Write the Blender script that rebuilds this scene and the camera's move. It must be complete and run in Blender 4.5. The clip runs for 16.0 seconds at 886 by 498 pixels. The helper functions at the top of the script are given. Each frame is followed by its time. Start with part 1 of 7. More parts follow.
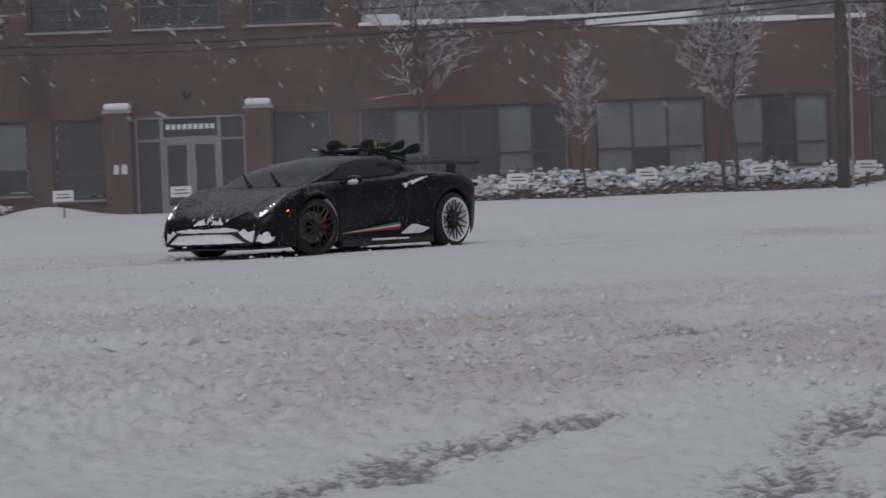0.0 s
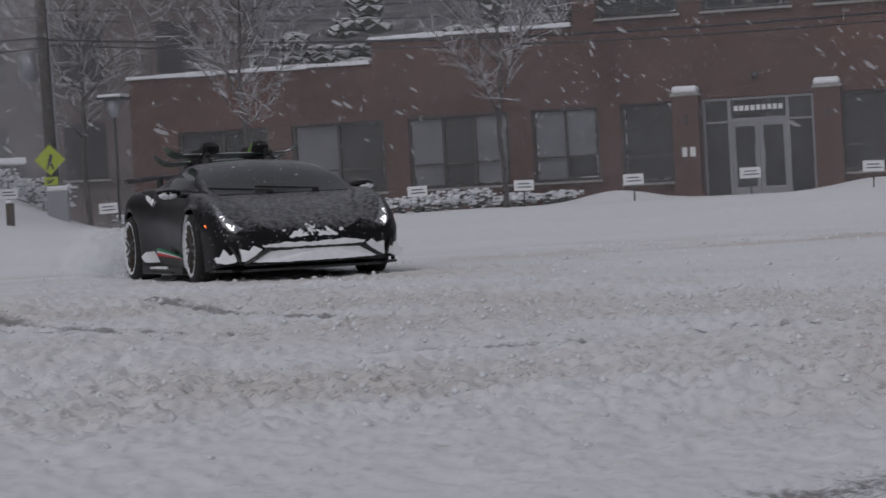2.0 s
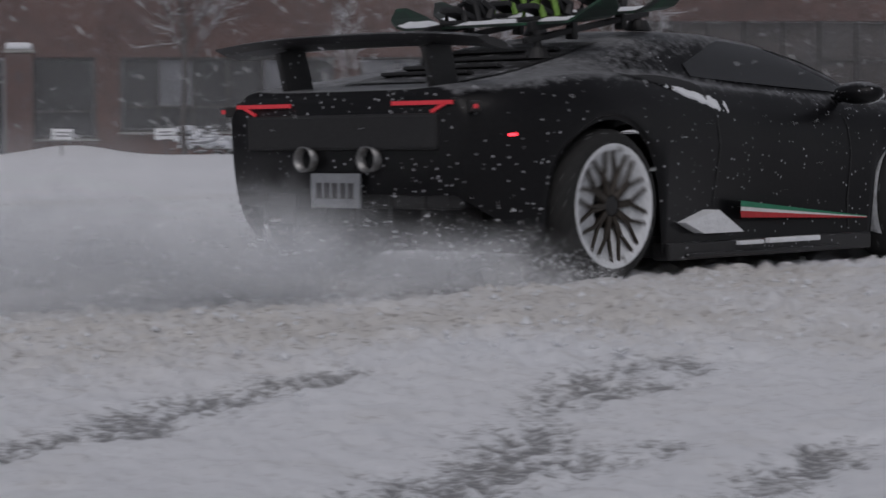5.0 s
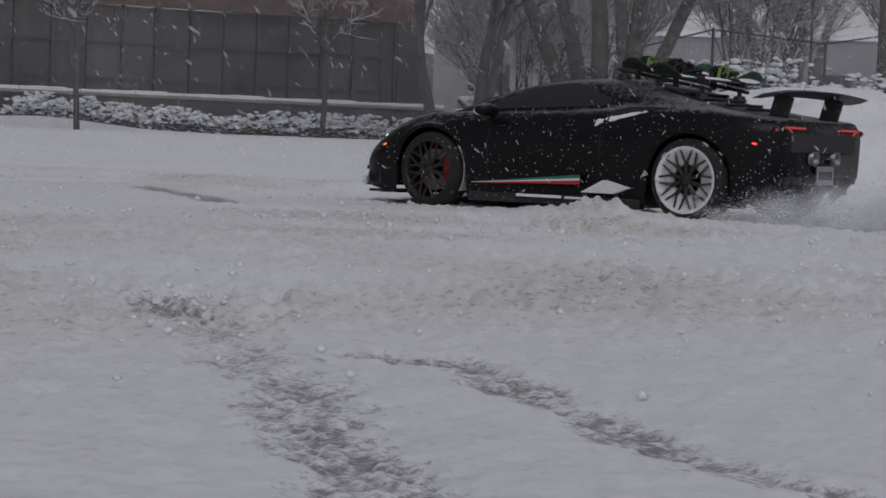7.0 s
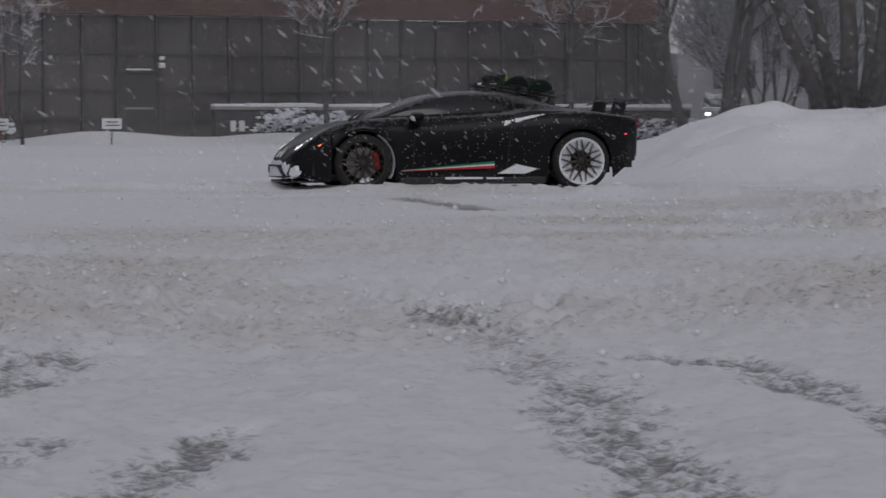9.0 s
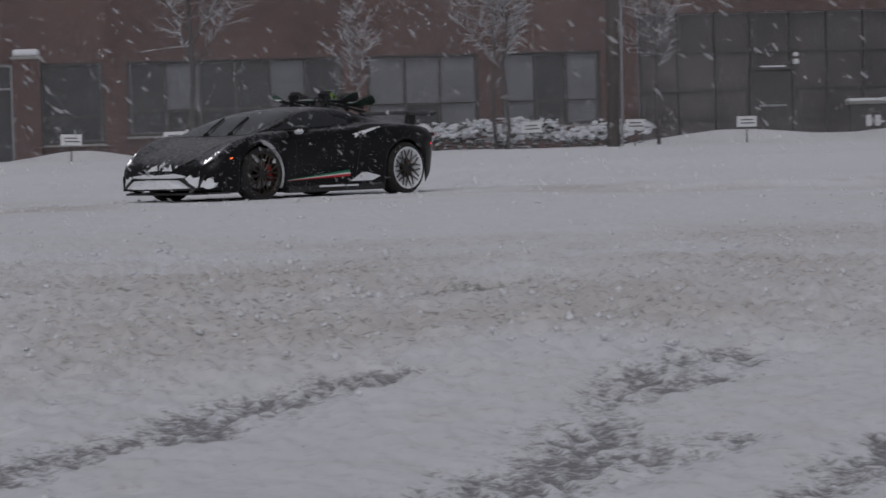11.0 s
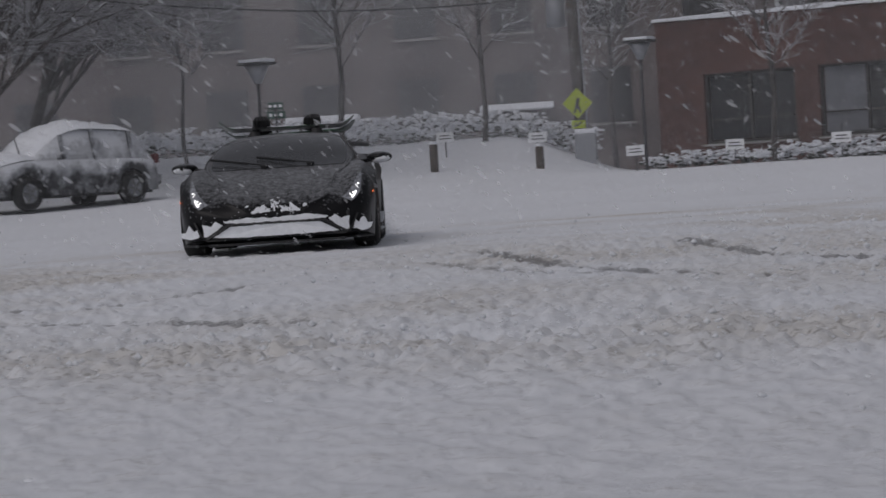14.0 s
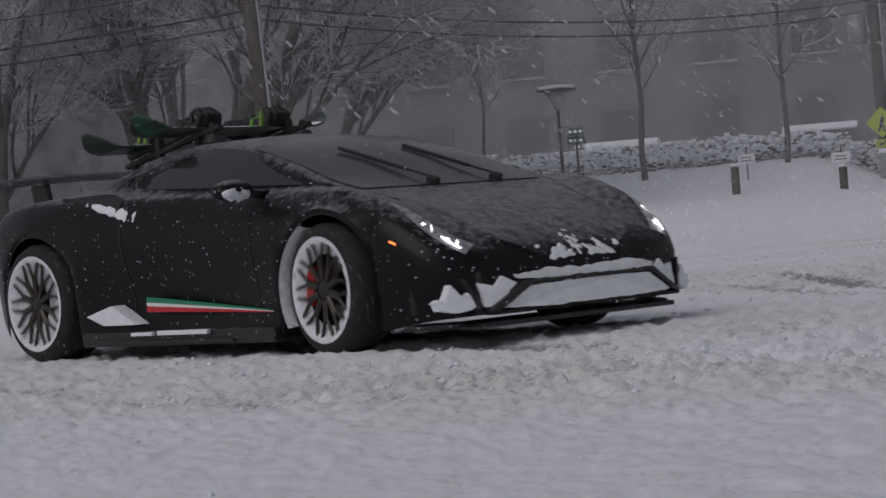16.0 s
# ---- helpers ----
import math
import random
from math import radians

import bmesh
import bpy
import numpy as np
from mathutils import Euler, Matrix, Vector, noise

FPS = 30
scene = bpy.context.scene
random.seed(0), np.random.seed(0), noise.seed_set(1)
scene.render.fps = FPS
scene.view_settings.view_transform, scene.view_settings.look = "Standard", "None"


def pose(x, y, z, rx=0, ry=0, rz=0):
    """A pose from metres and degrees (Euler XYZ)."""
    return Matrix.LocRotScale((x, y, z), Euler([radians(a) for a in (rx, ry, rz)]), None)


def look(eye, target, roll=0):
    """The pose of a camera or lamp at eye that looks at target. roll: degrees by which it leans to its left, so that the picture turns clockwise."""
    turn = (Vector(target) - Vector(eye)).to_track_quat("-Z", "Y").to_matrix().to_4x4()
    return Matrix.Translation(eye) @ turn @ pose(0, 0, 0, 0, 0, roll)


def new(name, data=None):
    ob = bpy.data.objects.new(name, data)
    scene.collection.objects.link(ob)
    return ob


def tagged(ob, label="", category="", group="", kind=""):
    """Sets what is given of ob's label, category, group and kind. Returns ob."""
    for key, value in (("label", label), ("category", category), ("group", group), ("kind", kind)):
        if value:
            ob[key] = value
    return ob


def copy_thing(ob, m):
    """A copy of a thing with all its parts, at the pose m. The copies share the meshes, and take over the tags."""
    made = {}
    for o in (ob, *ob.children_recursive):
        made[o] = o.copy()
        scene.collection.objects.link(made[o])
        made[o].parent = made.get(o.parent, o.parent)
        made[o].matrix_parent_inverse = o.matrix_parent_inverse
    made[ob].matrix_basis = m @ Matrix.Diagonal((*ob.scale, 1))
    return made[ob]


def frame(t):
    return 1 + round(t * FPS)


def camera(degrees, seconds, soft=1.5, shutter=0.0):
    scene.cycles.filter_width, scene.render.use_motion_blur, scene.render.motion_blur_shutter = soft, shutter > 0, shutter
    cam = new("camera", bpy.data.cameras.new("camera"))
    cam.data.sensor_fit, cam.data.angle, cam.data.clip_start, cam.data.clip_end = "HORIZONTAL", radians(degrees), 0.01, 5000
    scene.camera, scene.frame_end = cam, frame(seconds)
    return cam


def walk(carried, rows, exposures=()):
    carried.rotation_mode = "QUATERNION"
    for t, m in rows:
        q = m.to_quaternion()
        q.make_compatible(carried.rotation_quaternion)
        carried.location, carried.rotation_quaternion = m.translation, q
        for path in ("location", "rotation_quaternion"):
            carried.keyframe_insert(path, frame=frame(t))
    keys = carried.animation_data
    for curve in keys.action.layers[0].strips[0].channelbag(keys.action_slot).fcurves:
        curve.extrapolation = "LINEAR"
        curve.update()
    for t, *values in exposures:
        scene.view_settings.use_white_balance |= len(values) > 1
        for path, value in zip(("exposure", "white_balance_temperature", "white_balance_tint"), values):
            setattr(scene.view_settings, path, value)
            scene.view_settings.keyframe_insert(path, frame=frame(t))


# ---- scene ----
cam = camera(22.32, 16.0, soft=1.6, shutter=0.18)

# seconds, eye x, y, z, then turn to the left of +y, tilt up and roll in degrees
EYE_ROWS = [
    (0, 0.03, 0.009, 0.59, -1.156, -1.261, -2.193),
    (0.5, -0.001, 0.006, 0.59, 3.082, -1.404, -2.735),
    (1, -0.038, 0.029, 0.59, 6.703, -1.362, -3.019),
    (1.5, -0.071, 0.05, 0.59, 10.007, -0.951, -3.16),
    (2, -0.078, 0.017, 0.59, 13.203, -1.06, -3.117),
    (2.5, -0.066, -0.035, 0.59, 15.934, -1.278, -2.964),
    (3, -0.036, -0.043, 0.59, 16.171, -1.171, -2.734),
    (3.5, -0.018, -0.027, 0.59, 15.236, -1.009, -2.887),
    (3.7, -0.004, -0.021, 0.59, 14.859, -1.334, -3.089),
    (6, 0.114, 0.061, 0.59, -24.991, -2.277, 2.128),
    (6.5, 0.136, 0.055, 0.59, -27.353, -2.458, 2.255),
    (7, 0.153, 0.052, 0.59, -29.405, -2.787, 2.214),
    (7.5, 0.143, 0.044, 0.59, -29.623, -2.982, 1.654),
    (8, 0.143, 0.055, 0.59, -28.609, -3.089, 0.67),
    (8.5, 0.114, 0.055, 0.59, -26.744, -2.888, 0.248),
    (9, 0.069, 0.056, 0.59, -23.044, -2.78, -0.227),
    (9.5, 0.016, 0.052, 0.59, -19.118, -2.701, -0.34),
    (10, -0.027, 0.072, 0.59, -16.136, -2.626, -0.593),
    (10.2, -0.048, 0.085, 0.59, -14.589, -2.573, -0.768),
    (12.5, -0.034, -0.005, 0.59, 10.098, -2.226, -2.993),
    (13, -0.1, -0.004, 0.59, 15.965, -2.146, -3.167),
    (13.5, -0.127, -0.024, 0.59, 21.869, -1.967, -3.515),
    (14, -0.117, -0.069, 0.59, 26.58, -1.755, -3.697),
    (14.5, -0.106, -0.096, 0.59, 29.986, -1.451, -3.783),
    (15, -0.097, -0.142, 0.59, 32.21, -1.077, -4.141),
    (15.5, -0.09, -0.148, 0.59, 34.339, -0.689, -4.845),
    (16, -0.055, -0.159, 0.59, 34.213, -0.56, -4.676),
]


def aim(x, y, z, yaw, tilt, roll):
    a, b = radians(yaw), radians(tilt)
    ahead = Vector((-math.sin(a) * math.cos(b), math.cos(a) * math.cos(b), math.sin(b)))
    eye = Vector((x, y, z))
    return look(eye, eye + ahead * 10, roll)


walk(cam, [(r[0], aim(*r[1:])) for r in EYE_ROWS], exposures=[(t, e, 6420, 15) for t, e in ((0, 0.24), (3.7, 0.27), (6, 0.23), (8, 0.18), (9, 0.13), (14.5, 0.12), (16, 0.2))])

# ---- light: overcast snowfall ----
SUN_UP, SUN_TURN = 55, 200
world = bpy.data.worlds.new("overcast_sky")
scene.world = world
world.use_nodes = True
wn = world.node_tree
sky = wn.nodes.new("ShaderNodeTexSky")
sky.sky_type, sky.sun_disc = "NISHITA", False
sky.sun_elevation, sky.sun_rotation = radians(SUN_UP), radians(SUN_TURN)
sky.air_density, sky.dust_density, sky.ozone_density = 1.0, 1.2, 1.0
grey = wn.nodes.new("ShaderNodeHueSaturation")
grey.inputs["Saturation"].default_value = 0.22
wn.links.new(sky.outputs[0], grey.inputs["Color"])
wn.links.new(grey.outputs[0], wn.nodes["Background"].inputs[0])
wn.nodes["Background"].inputs[1].default_value = 0.05
sun = new("sun", bpy.data.lights.new("sun", "SUN"))
sun.data.energy, sun.data.angle, sun.data.color = 0.5, radians(40), (1.0, 0.97, 0.94)
sun.matrix_world = look((20 * math.sin(radians(SUN_TURN)), -20 * math.cos(radians(SUN_TURN)) * -1, 40), (0, 20, 0))


# ---- materials ----
def material(name, color, rough=0.6, metal=0.0, grain=0.0, grain_size=20.0, stain=None, stain_size=1.0, stain_at=0.55, bump=0.0,
             bump_size=30.0, emit=None, emit_power=0.0, coat=0.0, vary=0.0, spec=0.5):
    m = bpy.data.materials.new(name)
    m.use_nodes = True
    nt = m.node_tree
    n, l = nt.nodes, nt.links
    p = n["Principled BSDF"]
    p.inputs["Roughness"].default_value, p.inputs["Metallic"].default_value = rough, metal
    p.inputs["Coat Weight"].default_value = coat
    p.inputs["Specular IOR Level"].default_value = spec
    co = n.new("ShaderNodeTexCoord").outputs["Object"]
    base = n.new("ShaderNodeRGB")
    base.outputs[0].default_value = (*color, 1)
    out = base.outputs[0]

    def noise_node(size, detail):
        t = n.new("ShaderNodeTexNoise")
        t.inputs["Scale"].default_value, t.inputs["Detail"].default_value = size, detail
        l.new(co, t.inputs["Vector"])
        return t.outputs["Fac"]

    def mixed(kind, fac, a, b):
        x = n.new("ShaderNodeMix")
        x.data_type, x.blend_type = "RGBA", kind
        l.new(fac, x.inputs[0]) if hasattr(fac, "links") else None
        if not hasattr(fac, "links"):
            x.inputs[0].default_value = fac
        l.new(a, x.inputs[6])
        l.new(b, x.inputs[7]) if hasattr(b, "links") else None
        if not hasattr(b, "links"):
            x.inputs[7].default_value = (*b, 1)
        return x.outputs[2]

    if grain:
        r = n.new("ShaderNodeMapRange")
        l.new(noise_node(grain_size, 5), r.inputs[0])
        r.inputs[1].default_value, r.inputs[2].default_value = 0.3, 0.7
        r.inputs[3].default_value, r.inputs[4].default_value = 1 - grain, 1 + grain
        g = n.new("ShaderNodeVectorMath")
        g.operation = "SCALE"
        l.new(out, g.inputs[0])
        l.new(r.outputs[0], g.inputs["Scale"])
        out = g.outputs[0]
    if vary:
        r = n.new("ShaderNodeMapRange")
        l.new(n.new("ShaderNodeObjectInfo").outputs["Random"], r.inputs[0])
        r.inputs[3].default_value, r.inputs[4].default_value = 1 - vary, 1 + vary
        g = n.new("ShaderNodeVectorMath")
        g.operation = "SCALE"
        l.new(out, g.inputs[0])
        l.new(r.outputs[0], g.inputs["Scale"])
        out = g.outputs[0]
    if stain:
        r = n.new("ShaderNodeMapRange")
        l.new(noise_node(stain_size, 6), r.inputs[0])
        r.inputs[1].default_value, r.inputs[2].default_value = stain_at, stain_at + 0.12
        out = mixed("MIX", r.outputs[0], out, stain)
    l.new(out, p.inputs["Base Color"])
    if bump:
        b = n.new("ShaderNodeBump")
        b.inputs["Strength"].default_value = bump
        b.inputs["Distance"].default_value = 0.02
        l.new(noise_node(bump_size, 6), b.inputs["Height"])
        l.new(b.outputs[0], p.inputs["Normal"])
    if emit:
        p.inputs["Emission Color"].default_value = (*emit, 1)
        p.inputs["Emission Strength"].default_value = emit_power
    return m


def dusted(m, amount=0.5, size=9.0, top=0.35, snow=(0.78, 0.8, 0.84), fleck=True, cover=0.85):
    """Wind-blown snow lying on the upper faces of a material, and stuck flecks all over."""
    nt = m.node_tree
    n, l = nt.nodes, nt.links
    p = n["Principled BSDF"]
    old = p.inputs["Base Color"].links[0].from_socket
    co = n.new("ShaderNodeTexCoord").outputs["Object"]
    sep = n.new("ShaderNodeSeparateXYZ")
    l.new(n.new("ShaderNodeNewGeometry").outputs["Normal"], sep.inputs[0])
    up = n.new("ShaderNodeMapRange")
    l.new(sep.outputs["Z"], up.inputs[0])
    up.inputs[1].default_value, up.inputs[2].default_value = top, 1.0
    t = n.new("ShaderNodeTexNoise")
    t.inputs["Scale"].default_value, t.inputs["Detail"].default_value, t.inputs["Roughness"].default_value = size, 9, 0.75
    l.new(co, t.inputs["Vector"])
    add = n.new("ShaderNodeMath")
    add.operation = "MULTIPLY_ADD"
    l.new(up.outputs[0], add.inputs[0])
    add.inputs[1].default_value = amount
    l.new(t.outputs["Fac"], add.inputs[2])
    r = n.new("ShaderNodeMapRange")
    l.new(add.outputs[0], r.inputs[0])
    r.inputs[1].default_value, r.inputs[2].default_value, r.inputs[4].default_value = 0.72, 1.05, cover
    fac = r.outputs[0]
    if fleck:
        v = n.new("ShaderNodeTexVoronoi")
        v.inputs["Scale"].default_value = 34
        l.new(co, v.inputs["Vector"])
        f = n.new("ShaderNodeMapRange")
        l.new(v.outputs["Distance"], f.inputs[0])
        f.inputs[1].default_value, f.inputs[2].default_value = 0.24, 0.1
        tint = n.new("ShaderNodeSeparateColor")
        l.new(v.outputs["Color"], tint.inputs[0])
        few = n.new("ShaderNodeMath")
        few.operation = "GREATER_THAN"
        l.new(tint.outputs[0], few.inputs[0])
        few.inputs[1].default_value = 0.66
        pick = n.new("ShaderNodeMath")
        pick.operation = "MULTIPLY"
        l.new(f.outputs[0], pick.inputs[0])
        l.new(few.outputs[0], pick.inputs[1])
        big = n.new("ShaderNodeTexNoise")
        big.inputs["Scale"].default_value = 3.0
        l.new(co, big.inputs["Vector"])
        gate = n.new("ShaderNodeMapRange")
        l.new(big.outputs["Fac"], gate.inputs[0])
        gate.inputs[1].default_value, gate.inputs[2].default_value, gate.inputs[4].default_value = 0.32, 0.6, 0.7
        mul = n.new("ShaderNodeMath")
        mul.operation = "MULTIPLY"
        l.new(pick.outputs[0], mul.inputs[0])
        l.new(gate.outputs[0], mul.inputs[1])
        mx = n.new("ShaderNodeMath")
        mx.operation = "MAXIMUM"
        l.new(fac, mx.inputs[0])
        l.new(mul.outputs[0], mx.inputs[1])
        fac = mx.outputs[0]
    x = n.new("ShaderNodeMix")
    x.data_type = "RGBA"
    l.new(fac, x.inputs[0])
    l.new(old, x.inputs[6])
    x.inputs[7].default_value = (*snow, 1)
    l.new(x.outputs[2], p.inputs["Base Color"])
    rr = n.new("ShaderNodeMapRange")
    l.new(fac, rr.inputs[0])
    rr.inputs[3].default_value, rr.inputs[4].default_value = p.inputs["Roughness"].default_value, 0.9
    l.new(rr.outputs[0], p.inputs["Roughness"])
    return m


SNOW = material("packed_snow", (0.8, 0.82, 0.85), 0.85, grain=0.06, grain_size=14, bump=0.5, bump_size=40)
SNOW_SOFT = material("fresh_snow", (0.82, 0.84, 0.88), 0.9, grain=0.03, grain_size=5, bump=0.25, bump_size=18)
DARKWALL = material("dark_masonry", (0.06, 0.052, 0.05), 0.9, grain=0.3, grain_size=4, bump=0.3, bump_size=10)
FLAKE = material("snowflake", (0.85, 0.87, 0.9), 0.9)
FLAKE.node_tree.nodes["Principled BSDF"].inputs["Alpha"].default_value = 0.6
STREAK = material("blurred_snowflake", (0.85, 0.87, 0.9), 0.9)
STREAK.node_tree.nodes["Principled BSDF"].inputs["Alpha"].default_value = 0.36
POWDER = material("drifting_powder", (0.85, 0.87, 0.9), 0.95)
powder_nodes, powder_links = POWDER.node_tree.nodes, POWDER.node_tree.links
powder_noise, powder_fade, powder_mul = powder_nodes.new("ShaderNodeTexNoise"), powder_nodes.new("ShaderNodeAttribute"), powder_nodes.new("ShaderNodeMath")
powder_noise.inputs["Scale"].default_value, powder_noise.inputs["Detail"].default_value = 3.5, 7
powder_links.new(powder_nodes.new("ShaderNodeTexCoord").outputs["Object"], powder_noise.inputs["Vector"])
powder_range = powder_nodes.new("ShaderNodeMapRange")
powder_range.inputs[1].default_value, powder_range.inputs[2].default_value, powder_range.inputs[3].default_value = 0.3, 0.65, 0.3
powder_links.new(powder_noise.outputs["Fac"], powder_range.inputs[0])
powder_fade.attribute_name, powder_mul.operation = "thick", "MULTIPLY"
powder_links.new(powder_range.outputs[0], powder_mul.inputs[0])
powder_links.new(powder_fade.outputs["Fac"], powder_mul.inputs[1])
powder_links.new(powder_mul.outputs[0], powder_nodes["Principled BSDF"].inputs["Alpha"])
# see-through sheets that pale the distance, in place of real haze
VEIL = material("snow_haze_sheet", (0.85, 0.87, 0.9), 0.9)
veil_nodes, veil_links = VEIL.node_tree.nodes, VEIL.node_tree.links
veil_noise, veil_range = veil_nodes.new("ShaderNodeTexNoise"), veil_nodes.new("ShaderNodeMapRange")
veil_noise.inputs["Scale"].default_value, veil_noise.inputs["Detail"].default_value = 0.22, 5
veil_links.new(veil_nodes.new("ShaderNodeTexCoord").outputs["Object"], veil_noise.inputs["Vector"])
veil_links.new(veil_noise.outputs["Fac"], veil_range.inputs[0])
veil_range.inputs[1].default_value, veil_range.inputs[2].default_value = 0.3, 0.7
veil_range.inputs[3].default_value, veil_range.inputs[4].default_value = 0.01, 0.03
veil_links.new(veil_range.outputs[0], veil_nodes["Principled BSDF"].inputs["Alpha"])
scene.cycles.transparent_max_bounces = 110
PAINT = dusted(material("black_car_paint", (0.006, 0.006, 0.007), 0.34, coat=0.05, grain=0.2, grain_size=60, spec=0.17), 0.46, 20, 0.42, cover=0.34)
CARBON = dusted(material("dark_composite", (0.016, 0.016, 0.017), 0.5, grain=0.25, grain_size=90), 0.22, 12, 0.6)
TRIM = material("black_plastic_trim", (0.014, 0.014, 0.015), 0.6, grain=0.2, grain_size=70)
GLASS_CAR = dusted(material("tinted_window_glass", (0.02, 0.021, 0.023), 0.12, coat=0.2, grain=0.1), 0.2, 7, 0.5, fleck=False)
SCREEN = dusted(material("misted_windscreen_glass", (0.06, 0.062, 0.066), 0.22, coat=0.2, grain=0.15, grain_size=25), 0.1, 7, 0.3, fleck=False)
RUBBER = dusted(material("tyre_rubber", (0.015, 0.015, 0.015), 0.85, grain=0.3, grain_size=40, bump=0.4, bump_size=70), 0.1, 8, 0.2)
BRONZE = material("dark_bronze_rim", (0.05, 0.042, 0.035), 0.4, metal=0.6, grain=0.2, grain_size=60)
RIM_SNOW = material("snow_packed_rim", (0.72, 0.74, 0.77), 0.9, grain=0.12, grain_size=30, stain=(0.2, 0.2, 0.2), stain_size=9, stain_at=0.6, bump=0.5, bump_size=60)
STEEL = material("brake_disc_steel", (0.22, 0.22, 0.22), 0.4, metal=0.9, grain=0.2, grain_size=50)
RED = material("red_caliper_paint", (0.42, 0.012, 0.012), 0.4, grain=0.15, grain_size=40)
STRIPE_R = material("red_stripe_vinyl", (0.5, 0.02, 0.025), 0.5, grain=0.15, grain_size=50)
STRIPE_W = material("white_stripe_vinyl", (0.72, 0.72, 0.72), 0.5, grain=0.1, grain_size=50)
STRIPE_G = material("green_stripe_vinyl", (0.012, 0.2, 0.1), 0.5, grain=0.15, grain_size=50)
LAMP_GLASS = material("headlamp_lens", (0.25, 0.26, 0.28), 0.12, coat=0.6, grain=0.5, grain_size=40)
LED = material("white_led", (0.9, 0.9, 0.9), 0.3, emit=(1, 0.99, 0.96), emit_power=1.7)
LED_RED = material("red_tail_led", (0.35, 0.02, 0.03), 0.3, emit=(1, 0.06, 0.08), emit_power=0.18)
LED_AMBER = material("amber_side_marker", (0.6, 0.1, 0.02), 0.3, emit=(1, 0.18, 0.04), emit_power=2.5)
LED_SIDE = material("red_side_marker", (0.6, 0.02, 0.02), 0.3, emit=(1, 0.04, 0.06), emit_power=2.5)
TAIL_DULL = material("dull_red_tail_lens", (0.1, 0.012, 0.014), 0.4, grain=0.1)
GREEN = material("lime_green_straps", (0.15, 0.28, 0.045), 0.6, grain=0.25, grain_size=30)
BOARD_BASE = dusted(material("snowboard_topsheet", (0.02, 0.024, 0.022), 0.35, stain=(0.02, 0.1, 0.05), stain_size=4, grain=0.2), 0.25, 10, 0.5)
BOARD_EDGE = material("dark_green_snowboard_sheet", (0.014, 0.03, 0.022), 0.4, stain=(0.02, 0.12, 0.06), stain_size=3, grain=0.2)
BRICK = material("red_brick", (0.1, 0.052, 0.044), 0.9, grain=0.22, grain_size=2.5, stain=(0.1, 0.06, 0.053), stain_size=0.6, bump=0.3, bump_size=12, vary=0.16)
MORTAR = material("brick_wall_ground", (0.098, 0.055, 0.047), 0.9, grain=0.25, grain_size=3, stain=(0.12, 0.065, 0.054), stain_size=0.4, stain_at=0.52, bump=0.4, bump_size=15)
WIN_DARK = material("dark_window_glass", (0.03, 0.032, 0.036), 0.12, grain=0.25, grain_size=0.9, stain=(0.06, 0.062, 0.066), stain_size=0.5)
WIN_BLIND = material("window_with_pale_blind", (0.15, 0.155, 0.172), 0.3, grain=0.2, grain_size=1.5)
MULLION = material("dark_bronze_window_frame", (0.04, 0.036, 0.034), 0.5, grain=0.15, grain_size=20)
ALU = material("aluminium_door_frame", (0.26, 0.265, 0.28), 0.45, metal=0.3, grain=0.1, grain_size=20)
CURTAIN = material("brown_tinted_curtain_glass", (0.075, 0.065, 0.064), 0.18, grain=0.3, grain_size=0.7, stain=(0.075, 0.07, 0.072), stain_size=0.35, vary=0.2)
WHITE = material("white_sign_board", (0.75, 0.76, 0.78), 0.6, grain=0.06, grain_size=15)
INK = material("dark_sign_print", (0.06, 0.06, 0.065), 0.7, grain=0.1)
LIME = material("fluorescent_yellow_green_sign", (0.5, 0.62, 0.03), 0.5, grain=0.08, grain_size=12)
SIGN_GREEN = material("dark_green_sign_sheeting", (0.02, 0.06, 0.045), 0.5, grain=0.1, grain_size=20)
WOOD = material("weathered_pole_wood", (0.075, 0.06, 0.05), 0.9, grain=0.35, grain_size=6, bump=0.5, bump_size=20)
# bark tone lifted slightly in place of haze over the trees
BARK = dusted(material("grey_bark", (0.072, 0.065, 0.062), 0.95, grain=0.45, grain_size=7, bump=0.8, bump_size=14), 0.32, 4, 0.1, fleck=False)
TWIG = dusted(material("snowy_twig", (0.3, 0.295, 0.305), 0.95, grain=0.3, grain_size=5), 0.9, 3, -0.1, fleck=False)
METAL = material("dark_painted_post_metal", (0.045, 0.045, 0.048), 0.5, metal=0.3, grain=0.2, grain_size=20)
GALV = material("galvanised_steel", (0.3, 0.31, 0.33), 0.5, metal=0.5, grain=0.15, grain_size=20)
WIRE = material("overhead_cable_sheath", (0.03, 0.03, 0.032), 0.7, grain=0.1)
SHRUB = dusted(material("dark_hedge_leaf", (0.05, 0.055, 0.045), 0.9, grain=0.4, grain_size=9), 1.0, 3.5, 0.0, fleck=False)
DARKCAR = dusted(material("dark_grey_parked_car_paint", (0.018, 0.019, 0.022), 0.45, grain=0.15), 0.75, 3.2, -0.6)
GLASS_PARKED = dusted(material("snowed_over_car_glass", (0.02, 0.021, 0.023), 0.15, grain=0.1), 0.75, 2.6, -0.5, fleck=False)
CONCRETE = material("weathered_concrete", (0.3, 0.29, 0.28), 0.9, grain=0.2, grain_size=4, bump=0.4, bump_size=12)
PALE = material("pale_render_wall", (0.25, 0.25, 0.262), 0.9, grain=0.15, grain_size=0.5, stain=(0.2, 0.2, 0.21), stain_size=0.2)
